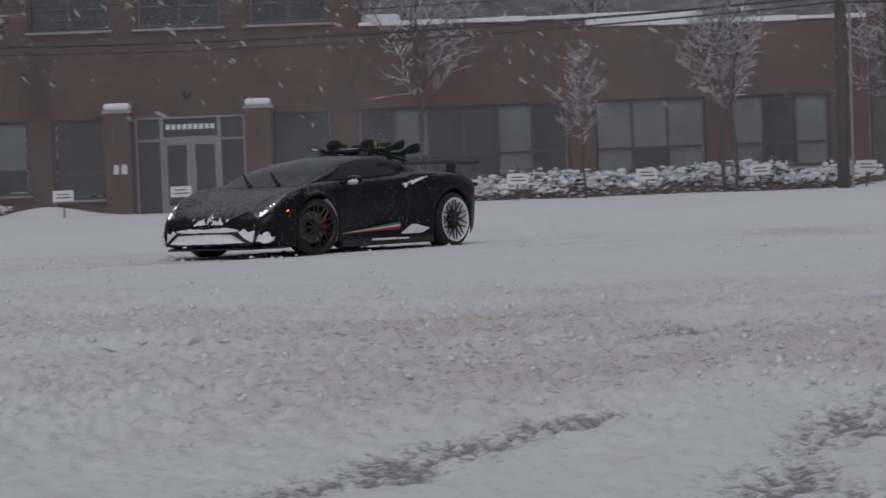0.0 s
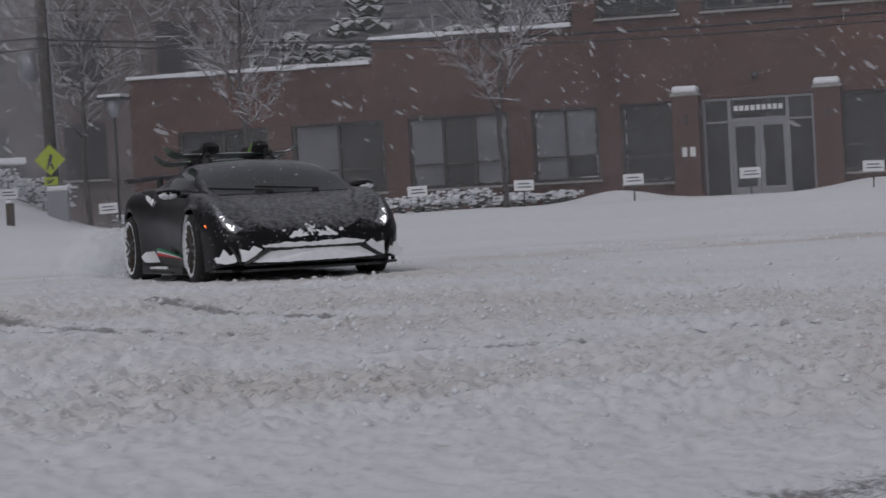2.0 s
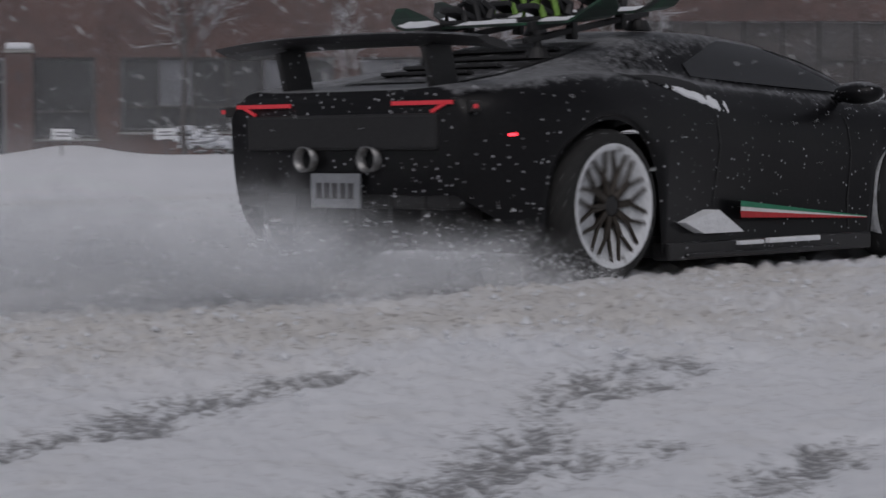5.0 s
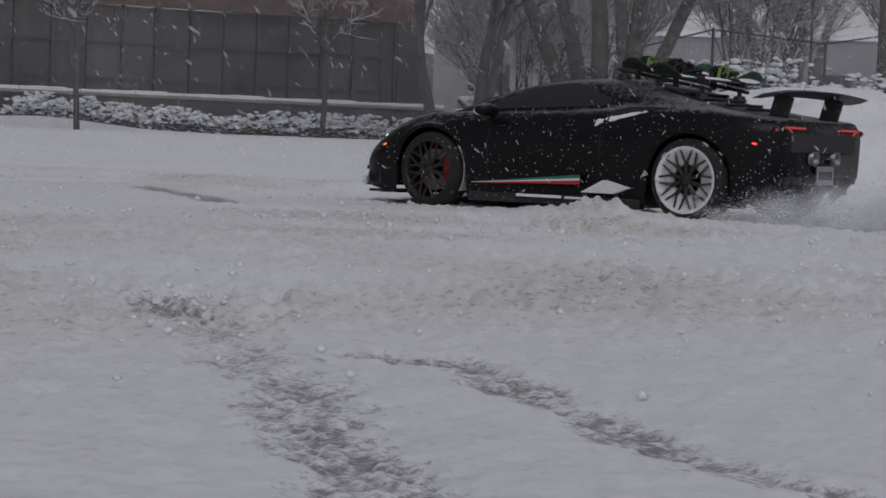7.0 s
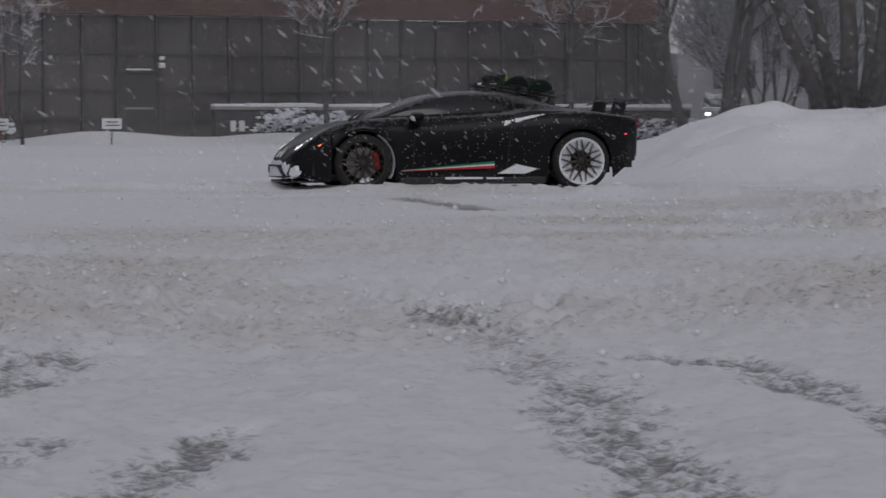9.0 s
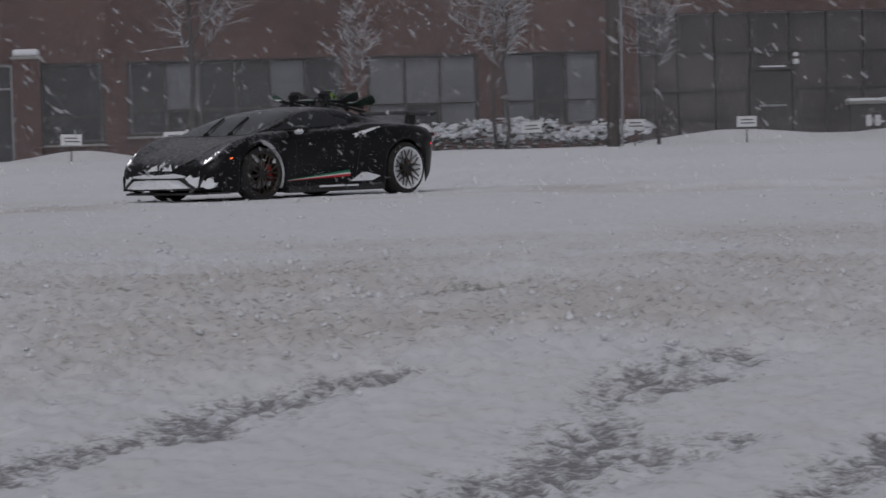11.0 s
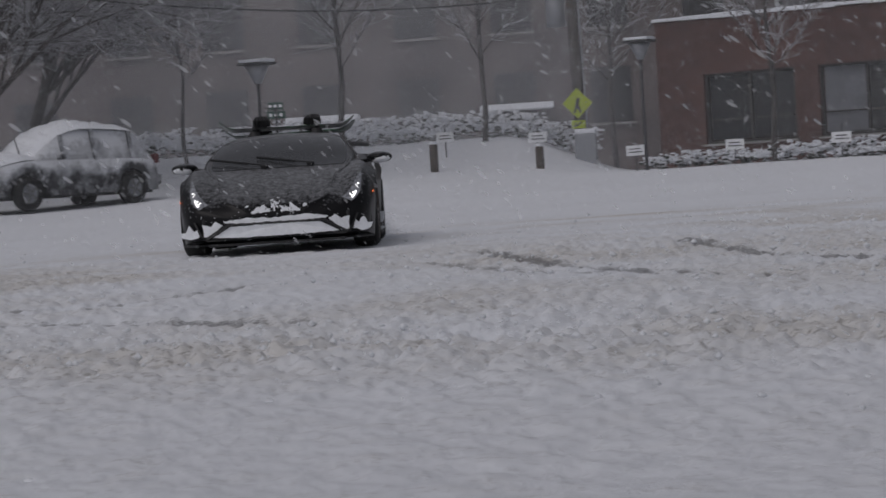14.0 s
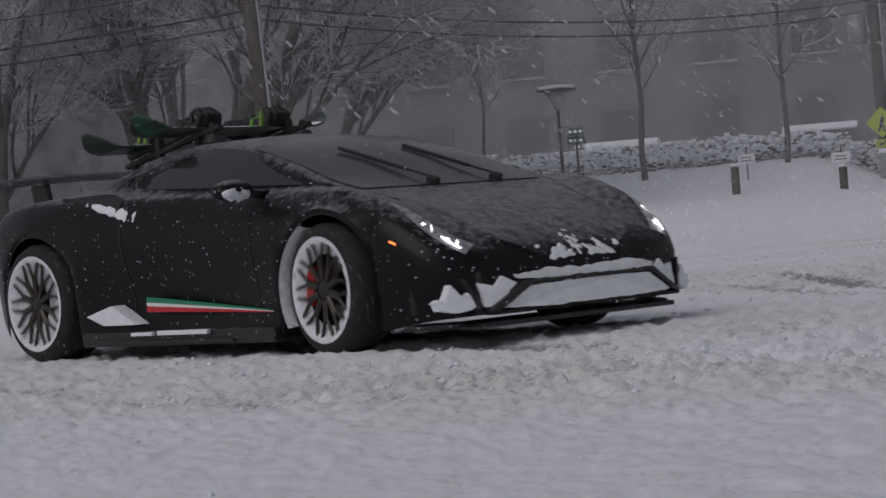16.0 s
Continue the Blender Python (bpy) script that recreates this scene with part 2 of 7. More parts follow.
# far wall and panes: haze put into the colours as low contrast
FAR_WALL = material("haze_greyed_far_brick", (0.135, 0.116, 0.113), 0.95, grain=0.2, grain_size=0.6, stain=(0.11, 0.098, 0.098), stain_size=0.2)
FAR_PANE = material("haze_greyed_far_glass", (0.045, 0.044, 0.046), 0.4, grain=0.2, grain_size=0.5)
# wooded backdrop with the haze of distance mixed into its base colour
HAZE_WOOD = material("haze_paled_snowy_woods", (0.11, 0.11, 0.117), 0.95, grain=0.5, grain_size=0.5, stain=(0.24, 0.245, 0.26), stain_size=0.35, stain_at=0.6)


# ---- mesh helpers ----
def put(name, verts, faces, mat, parent=None, smooth=False, label=""):
    me = bpy.data.meshes.new(name)
    me.from_pydata([tuple(v) for v in verts], [], [tuple(q) for q in faces])
    for m in (mat if isinstance(mat, (list, tuple)) else [mat]):
        me.materials.append(m)
    if smooth:
        me.polygons.foreach_set("use_smooth", [True] * len(me.polygons))
    me.update()
    ob = new(name, me)
    if parent is not None:
        ob.parent = parent
    return tagged(ob, label)


def part(name, bm, mat, parent=None, label="", smooth=False):
    me = bpy.data.meshes.new(name)
    bmesh.ops.recalc_face_normals(bm, faces=bm.faces[:])
    bm.to_mesh(me)
    bm.free()
    me.materials.append(mat)
    if smooth:
        me.polygons.foreach_set("use_smooth", [True] * len(me.polygons))
    ob = new(name, me)
    if parent is not None:
        ob.parent = parent
    return tagged(ob, label)


def boxes(items, bevel=0.0):
    """A bmesh of boxes, each given by centre and size, and if wished a turn about z in degrees."""
    bm = bmesh.new()
    for it in items:
        c, s = it[0], it[1]
        m = Matrix.Translation(c) @ (pose(0, 0, 0, *it[2]) if len(it) > 2 else Matrix()) @ Matrix.Diagonal((*s, 1))
        bmesh.ops.create_cube(bm, size=1, matrix=m)
    if bevel:
        bmesh.ops.bevel(bm, geom=bm.edges[:], offset=bevel, segments=2, affect="EDGES", profile=0.6)
    return bm


def tube(bm, points, radii, sides=8):
    """A tapered tube through points."""
    rings = []
    for i, p in enumerate(points):
        p = Vector(p)
        a = Vector(points[max(i - 1, 0)])
        b = Vector(points[min(i + 1, len(points) - 1)])
        d = (b - a).normalized()
        u = d.orthogonal().normalized()
        v = d.cross(u)
        r = radii[i] if isinstance(radii, (list, tuple)) else radii
        rings.append([bm.verts.new(p + (u * math.cos(q) + v * math.sin(q)) * r) for q in (2 * math.pi * k / sides for k in range(sides))])
    for r0, r1 in zip(rings, rings[1:]):
        for k in range(sides):
            bm.faces.new((r0[k], r0[(k + 1) % sides], r1[(k + 1) % sides], r1[k]))
    bm.faces.new(rings[0][::-1])
    bm.faces.new(rings[-1])
    return bm


def lathe(profile, sides=40, axis="y"):
    """Turns a profile of (radius, along) about the y axis."""
    verts, faces = [], []
    n = len(profile)
    for k in range(sides):
        c, s = math.cos(2 * math.pi * k / sides), math.sin(2 * math.pi * k / sides)
        verts += [(r * c, a, r * s) for r, a in profile]
    for k in range(sides):
        k2 = (k + 1) % sides
        faces += [(k * n + i, k * n + i + 1, k2 * n + i + 1, k2 * n + i) for i in range(n - 1)]
    return verts, faces


def empty(name, m, label, category, group="", kind=""):
    ob = new(name)
    ob.matrix_basis = m
    return tagged(ob, label, category, group, kind)


def lattice_noise(x, y, seed=0):
    """Smooth value noise for arrays."""
    xi, yi = np.floor(x).astype(np.int64), np.floor(y).astype(np.int64)
    u, v = x - xi, y - yi
    u, v = u * u * (3 - 2 * u), v * v * (3 - 2 * v)

    def corner(a, b):
        h = (a * 374761393 + b * 668265263 + seed * 1442695041) & 0xFFFFFFFF
        h = ((h ^ (h >> 13)) * 1274126177) & 0xFFFFFFFF
        return ((h ^ (h >> 16)) & 0xFFFF) / 65535.0

    return (corner(xi, yi) * (1 - u) + corner(xi + 1, yi) * u) * (1 - v) + (corner(xi, yi + 1) * (1 - u) + corner(xi + 1, yi + 1) * u) * v


def fractal(x, y, size, octaves=3, seed=0):
    total, amp, s = 0 * x, 1.0, size
    for k in range(octaves):
        total = total + amp * (lattice_noise(x / s + 37.3 * k, y / s - 11.7 * k, seed + k) - 0.5)
        amp, s = amp * 0.5, s * 0.47
    return total


def curve(keys):
    """A smooth curve through (x, value) keys."""
    ks = sorted(keys)
    xs, vs = np.array([k[0] for k in ks]), np.array([k[1] for k in ks])
    h = np.diff(xs)
    s = np.diff(vs) / h
    m = np.concatenate([[s[0]], [(0 if a * b <= 0 else 2 * a * b / (a + b)) for a, b in zip(s, s[1:])], [s[-1]]])

    def at(x):
        x = min(max(x, xs[0]), xs[-1])
        i = min(int(np.searchsorted(xs, x, side="right")) - 1, len(h) - 1)
        t = (x - xs[i]) / h[i]
        return float(vs[i] * (1 + 2 * t) * (1 - t) ** 2 + m[i] * h[i] * t * (1 - t) ** 2 + vs[i + 1] * t * t * (3 - 2 * t) + m[i + 1] * h[i] * t * t * (t - 1))

    return at


def ease(a, b, x):
    u = np.clip((x - a) / (b - a), 0, 1)
    return u * u * (3 - 2 * u)


# ---- the ground: one sheet of snow ----
CAR_ROWS = [
    (0, -0.80, 28.03, 231.0),
    (0.5, -2.97, 27.07, 251.1),
    (1, -5.02, 26.25, 268.4),
    (1.5, -6.27, 23.60, 287.5),
    (2, -7.20, 21.84, 303.4),
    (2.5, -7.31, 19.49, 317.9),
    (3, -6.56, 17.06, 331.4),
    (3.5, -4.87, 14.53, 346.8),
    (4.1, -2.22, 12.45, 366.5),
    (4.7, 0.86, 11.43, 388.0),
    (5.3, 4.01, 11.49, 413.8),
    (6, 7.36, 12.87, 446.3),
    (6.5, 9.66, 14.80, 459.6),
    (7, 11.25, 16.76, 474.8),
    (7.5, 11.93, 18.38, 485.2),
    (8, 12.26, 20.6, 497.3),
    (8.5, 11.86, 22.86, 513.8),
    (9, 10.95, 25.18, 528.3),
    (9.5, 9.41, 27.34, 542.0),
    (10, 7.17, 28.81, 555.1),
    (10.2, 6.14, 29.38, 559.5),
    (11, 1.56, 29.74, 580.5),
    (11.7, -2.45, 29.19, 598.8),
    (12.5, -7.04, 27.59, 619.8),
    (13, -9.58, 26.18, 630.7),
    (13.3, -10.86, 25.06, 637.4),
    (13.5, -11.46, 23.81, 642.5),
    (14, -12.05, 20.25, 656.9),
    (14.5, -12.35, 17.44, 675.8),
    (15, -11.7, 14.7, 689.4),
    (15.5, -10.11, 12.04, 700.6),
    (16, -7.92, 9.98, 707.2),
]


def land(x, y):
    """Height of the snow, without its fine relief."""
    d, az = np.hypot(x, y), np.degrees(np.arctan2(-x, np.maximum(y, 0.01)))
    z = 0.5 * ease(34, 50, d)
    z = z + 1.35 * ease(46, 72, d) * ease(21.5, 25, az)
    bank = ease(-29.5, -38, az) * ease(28.5, 34.5, d) * (1.3 + 0.6 * fractal(x, y, 2.4, 3, 5))
    low = ease(-27, -31, az) * ease(29.5, 33.5, d) * ease(60, 40, d) * (0.75 + 0.5 * fractal(x, y, 2.0, 3, 6))
    z = z + np.maximum(bank, low)
    # low drifts in front of the entrance and the glazed wing
    for cx, cy, r, h in ((-9.0, 58.5, 1.2, 0.3), (-2.2, 58.6, 1.4, 0.28), (15.0, 58.5, 2.2, 0.35), (19.8, 57.5, 2.5, 0.3)):
        z = z + h * np.exp(-((x - cx) ** 2 + ((y - cy) * 1.2) ** 2) / r ** 2)
    return z


def land_at(x, y):
    return float(land(np.array([float(x)]), np.array([float(y)]))[0])


def near_line(x, y, pts):
    best = np.full(x.shape, 1e9)
    for (ax, ay), (bx, by) in zip(pts, pts[1:]):
        dx, dy = bx - ax, by - ay
        u = np.clip(((x - ax) * dx + (y - ay) * dy) / (dx * dx + dy * dy + 1e-9), 0, 1)
        best = np.minimum(best, np.hypot(x - ax - u * dx, y - ay - u * dy))
    return best


# bare wheel marks: half width, strength, points on the ground
MARKS = [
    (0.2, 0.9, [(0.45, 3.6), (0.77, 4.52), (0.98, 5.18), (1.27, 5.91), (1.5, 6.34)]),
    (0.17, 0.95, [(3.14, 7.43), (2.88, 6.16), (2.49, 4.95), (2.19, 4.15), (1.8, 3.2)]),
    (0.1, 0.8, [(3.02, 5.6), (3.2, 5.27), (2.94, 4.57), (2.88, 4.23), (2.63, 3.47), (2.61, 3.03)]),
    (0.11, 0.85, [(0.9, 3.5), (1.29, 4.22), (1.48, 4.43)]),
    (0.14, 0.55, [(1.85, 5.83), (2.1, 6.09)]),
    (0.17, 1.0, [(-0.55, 4.1), (-0.26, 4.81), (-0.08, 5.16), (0.12, 5.39), (0.35, 5.91), (0.51, 6.16)]),
    (0.16, 0.9, [(0.6, 4.2), (0.84, 4.39), (1.05, 4.6)]),
    (0.12, 0.8, [(1.13, 5.51), (1.33, 6.04)]),
    (0.05, 1.0, [(-1.19, 9.88), (-0.79, 9.96)]), (0.05, 0.8, [(-0.69, 10.01), (-0.45, 10.25)]),
    (0.05, 1.0, [(0.19, 9.01), (0.49, 9.09)]), (0.05, 0.8, [(1.07, 9.23), (1.32, 9.53)]),
    (0.06, 0.8, [(-2.43, 9.5), (-2.08, 9.59), (-1.73, 9.64)]),
    (0.05, 0.9, [(-7.27, 9.14), (-6.05, 8.85), (-5.12, 8.62)]), (0.06, 0.7, [(-8.44, 10.65), (-7.58, 10.47)]),
    (0.1, 0.8, [(-7.92, 16.19), (-5.98, 13.41), (-4.38, 11.68), (-3.74, 11.19)]),
    (0.1, 0.9, [(-6.37, 16.57), (-4.89, 14.21), (-3.76, 12.9)]),
    (0.08, 0.7, [(-7.76, 10.84), (-7.75, 11.74), (-7.78, 12.68)]),
    (0.14, 1.0, [(8.71, 21.47), (8.05, 17.87)]),
    (0.07, 0.6, [(-7.49, 14.43), (-5.84, 12.71), (-4.75, 11.83), (-3.78, 11.33)]),
    (0.07, 0.7, [(-2.5, 9.48), (-2.03, 9.61), (-1.62, 9.58)]),
    (0.07, 0.5, [(-7.62, 7.31), (-5.8, 6.34), (-5.05, 6.09)]),
]


def build_ground():
    rings = [2.2 * (1.0098 ** k) for k in range(372)]
    while rings[-1] < 2500:
        rings.append(rings[-1] * 1.12)
    fine = np.arange(-43, 48.01, 0.08)
    coarse = np.concatenate([np.arange(-180, -43, 6.0), fine, np.arange(54, 180, 6.0)])
    az, rad = np.meshgrid(np.radians(coarse), np.array(rings))
    x, y = -rad * np.sin(az), rad * np.cos(az)
    d = rad
    z = np.where(y > 0, land(x, y), 0.0)
    # churned belt where the car circles, and tumbled lumps
    belt = np.hypot(x - 2.6, y - 20.6)
    churn = np.exp(-((belt - 9.3) / 3.2) ** 2)
    churn = np.maximum(churn, 0.75 * np.exp(-((np.hypot(x + 1.5, y - 19.5) - 11.2) / 2.2) ** 2))
    churn = np.maximum(churn, 0.85 * np.exp(-((y - 7.6 - 0.06 * x) / 1.7) ** 2))
    churn = churn * ease(34, 28, d) * (0.55 + 0.9 * lattice_noise(x / 2.1, y / 1.4, 77))
    rough = np.clip(churn, 0, 1)
    lumps = fractal(x, y, 0.14, 3, 21)
    lumps = np.sign(lumps) * np.abs(lumps) ** 1.3
    fineg = fractal(x, y, 0.06, 2, 31) * ease(30, 14, d)
    drift = fractal(x, y, 2.6, 2, 41)
    pits = np.clip(lattice_noise(x / 0.11, y / 0.13, 83) - 0.62, 0, 1) * lattice_noise(x / 0.7, y / 0.9, 84)
    z = z + drift * 0.045 + rough * (lumps * 0.018 + fineg * 0.062) + (1 - rough) * (lumps * 0.007 + fineg * 0.012) - 0.05 * pits
    rut = [(r[1] * (1 - 1.8 / math.hypot(r[1], r[2])), r[2] * (1 - 1.8 / math.hypot(r[1], r[2]))) for r in CAR_ROWS if 6.4 < r[0] < 10.3]
    ridge = np.exp(-(near_line(x, y, rut) / 0.42) ** 2) * (0.5 + 0.8 * lattice_noise(x / 0.35, y / 0.35, 87))
    z = z + ridge * (0.085 + 0.07 * lumps + 0.05 * fineg)
    wear = np.zeros(x.shape)
    for half, power, pts in MARKS:
        q = near_line(x + 0.25 * half * lumps * 4, y + 0.35 * half * fractal(x, y, 0.5, 2, 51) * 4, pts)
        thin = half <= 0.1
        wear = np.maximum(wear, (1.5 if thin else 1.1) * power * np.exp(-(q / np.maximum(half, np.minimum(0.02 * d, 0.13) if thin else 0.0105 * d)) ** 2))
    mottled = 0.35 + 0.9 * lattice_noise(x / 0.024, y / 0.045, 61) * (0.35 + 1.3 * lattice_noise(x / 0.2, y / 0.3, 63))
    wear = np.clip(wear * np.maximum(mottled, 0.95 * ease(7, 11, d)), 0, 1)
    z = z - 0.025 * np.clip(wear, 0, 1) * ease(40, 20, d)
    dirt = np.clip(np.maximum(rough, 0.7 * ridge) * (0.4 + 1.3 * fractal(x, y, 1.3, 3, 71)) + 0.35 * np.clip(lumps, 0, 1), 0, 1)
    nr, nc = x.shape
    verts = np.stack([x.ravel(), y.ravel(), z.ravel()], 1)
    i = np.arange((nr - 1) * nc)
    r, c = i // nc, i % nc
    c2 = (c + 1) % nc
    faces = np.stack([r * nc + c, (r + 1) * nc + c, (r + 1) * nc + c2, r * nc + c2], 1)
    me = bpy.data.meshes.new("ground")
    me.vertices.add(len(verts) + 1)
    me.vertices.foreach_set("co", np.concatenate([verts, [[0, 0, 0]]]).ravel())
    fan = np.stack([np.full(nc, len(verts)), np.arange(nc), (np.arange(nc) + 1) % nc], 1)
    loops = np.concatenate([faces.ravel(), fan.ravel()])
    me.loops.add(len(loops))
    me.loops.foreach_set("vertex_index", loops)
    me.polygons.add(len(faces) + nc)
    me.polygons.foreach_set("loop_start", np.concatenate([np.arange(len(faces)) * 4, len(faces) * 4 + np.arange(nc) * 3]))
    me.polygons.foreach_set("use_smooth", [True] * (len(faces) + nc))
    for name, values in (("slush", wear), ("dirt", dirt)):
        at = me.attributes.new(name, "FLOAT", "POINT")
        at.data.foreach_set("value", np.concatenate([values.ravel(), [0]]).astype(np.float32))
    me.update(calc_edges=True)
    me.validate()
    m = bpy.data.materials.new("trampled_snow")
    m.use_nodes = True
    n, l = m.node_tree.nodes, m.node_tree.links
    p = n["Principled BSDF"]
    p.inputs["Roughness"].default_value = 0.85
    p.inputs["Specular IOR Level"].default_value = 0.25
    a = n.new("ShaderNodeAttribute")
    a.attribute_name = "slush"
    b = n.new("ShaderNodeAttribute")
    b.attribute_name = "dirt"
    t = n.new("ShaderNodeTexNoise")
    t.inputs["Scale"].default_value, t.inputs["Detail"].default_value = 9, 8
    co = n.new("ShaderNodeTexCoord").outputs["Object"]
    l.new(co, t.inputs["Vector"])
    mix1 = n.new("ShaderNodeMix")
    mix1.data_type = "RGBA"
    mix1.inputs[6].default_value, mix1.inputs[7].default_value = (0.88, 0.9, 0.94, 1), (0.75, 0.735, 0.715, 1)
    s = n.new("ShaderNodeMath")
    s.operation = "MULTIPLY"
    l.new(b.outputs["Fac"], s.inputs[0])
    l.new(t.outputs["Fac"], s.inputs[1])
    s2 = n.new("ShaderNodeMath")
    s2.operation = "MULTIPLY"
    s2.use_clamp = True
    l.new(s.outputs[0], s2.inputs[0])
    s2.inputs[1].default_value = 2.2
    l.new(s2.outputs[0], mix1.inputs[0])
    mix2 = n.new("ShaderNodeMix")
    mix2.data_type = "RGBA"
    l.new(mix1.outputs[2], mix2.inputs[6])
    mix2.inputs[7].default_value = (0.07, 0.068, 0.07, 1)
    grit = n.new("ShaderNodeTexNoise")
    grit.inputs["Scale"].default_value, grit.inputs["Detail"].default_value, grit.inputs["Roughness"].default_value = 42, 5, 0.75
    l.new(co, grit.inputs["Vector"])
    ga = n.new("ShaderNodeMath")
    ga.operation = "MULTIPLY_ADD"
    l.new(grit.outputs["Fac"], ga.inputs[0])
    ga.inputs[1].default_value = 2.6
    l.new(a.outputs["Fac"], ga.inputs[2])
    w = n.new("ShaderNodeMapRange")
    l.new(ga.outputs[0], w.inputs[0])
    w.inputs[1].default_value, w.inputs[2].default_value, w.inputs[4].default_value = 1.78, 2.35, 0.72
    l.new(w.outputs[0], mix2.inputs[0])
    # grit and slush trodden into the snow, with shade beside small lumps painted in
    crumb_shade = n.new("ShaderNodeTexNoise")
    crumb_shade.inputs["Scale"].default_value, crumb_shade.inputs["Detail"].default_value, crumb_shade.inputs["Roughness"].default_value = 24, 5, 0.65
    l.new(co, crumb_shade.inputs["Vector"])
    crumb_shade_range = n.new("ShaderNodeMapRange")
    l.new(crumb_shade.outputs["Fac"], crumb_shade_range.inputs[0])
    crumb_shade_range.inputs[1].default_value, crumb_shade_range.inputs[2].default_value = 0.54, 0.66
    crumb_shade_gate = n.new("ShaderNodeMath")
    crumb_shade_gate.operation = "MULTIPLY_ADD"
    l.new(b.outputs["Fac"], crumb_shade_gate.inputs[0])
    crumb_shade_gate.inputs[1].default_value, crumb_shade_gate.inputs[2].default_value = 0.95, 0.14
    crumb_shade_mul = n.new("ShaderNodeMath")
    crumb_shade_mul.operation, crumb_shade_mul.use_clamp = "MULTIPLY", True
    l.new(crumb_shade_range.outputs[0], crumb_shade_mul.inputs[0])
    l.new(crumb_shade_gate.outputs[0], crumb_shade_mul.inputs[1])
    mix3 = n.new("ShaderNodeMix")
    mix3.data_type = "RGBA"
    l.new(crumb_shade_mul.outputs[0], mix3.inputs[0])
    l.new(mix2.outputs[2], mix3.inputs[6])
    mix3.inputs[7].default_value = (0.36, 0.34, 0.32, 1)
    l.new(mix3.outputs[2], p.inputs["Base Color"])
    bump = n.new("ShaderNodeBump")
    bump.inputs["Strength"].default_value, bump.inputs["Distance"].default_value = 0.5, 0.022
    t2 = n.new("ShaderNodeTexNoise")
    t2.inputs["Scale"].default_value, t2.inputs["Detail"].default_value, t2.inputs["Roughness"].default_value = 24, 8, 0.72
    l.new(co, t2.inputs["Vector"])
    l.new(t2.outputs["Fac"], bump.inputs["Height"])
    l.new(bump.outputs[0], p.inputs["Normal"])
    me.materials.append(m)
    tagged(new("ground", me), "snow-covered lot with churned tyre tracks and dark slush", "ground", kind="structure")


build_ground()


# ---- the brick office building across the lot ----
FACE = 61.0          # the facade's plane
BASE = 0.5


def brick_wall(name, x0, x1, z0, z1, holes, thick=0.35, y=FACE):
    """A wall with openings that go through it, butted panels round each hole."""
    holes = [(max(h[0], x0), min(h[1], x1), h[2], h[3]) for h in holes if h[1] > x0 and h[0] < x1]
    cuts = sorted({z0, z1, *[h[2] for h in holes], *[h[3] for h in holes]})
    cuts = [c for c in cuts if z0 <= c <= z1]
    items = []
    for a, b in zip(cuts, cuts[1:]):
        mid = (a + b) / 2
        spans, at = [], x0
        for h in sorted(h for h in holes if h[2] < mid < h[3]):
            if h[0] > at:
                spans.append((at, h[0]))
            at = max(at, h[1])
        if at < x1:
            spans.append((at, x1))
        items += [(((p + q) / 2, y + thick / 2, mid), (q - p, thick, b - a)) for p, q in spans]
    return part(name, boxes(items), MORTAR)


def courses(wall, x0, x1, z0, z1, holes, y=FACE, limit=300):
    """Proud bricks over a stretch of wall beside the entrance."""
    me = bpy.data.meshes.new("brick")
    bm = boxes([((0, 0, 0), (0.205, 0.03, 0.058))])
    bm.to_mesh(me)
    bm.free()
    me.materials.append(BRICK)
    count, row = 0, 0
    z = z0 + 0.035
    while z < z1 and count < limit:
        x = x0 + 0.11 + (0.11 if row % 2 else 0)
        while x < x1 - 0.1 and count < limit:
            if not any(h[0] - 0.1 < x < h[1] + 0.1 and h[2] - 0.03 < z < h[3] + 0.03 for h in holes):
                ob = new("brick", me)
                ob.parent = wall
                ob.location = (x, y - 0.012, z)
                count += 1
            x += 0.215
        z += 0.068
        row += 1


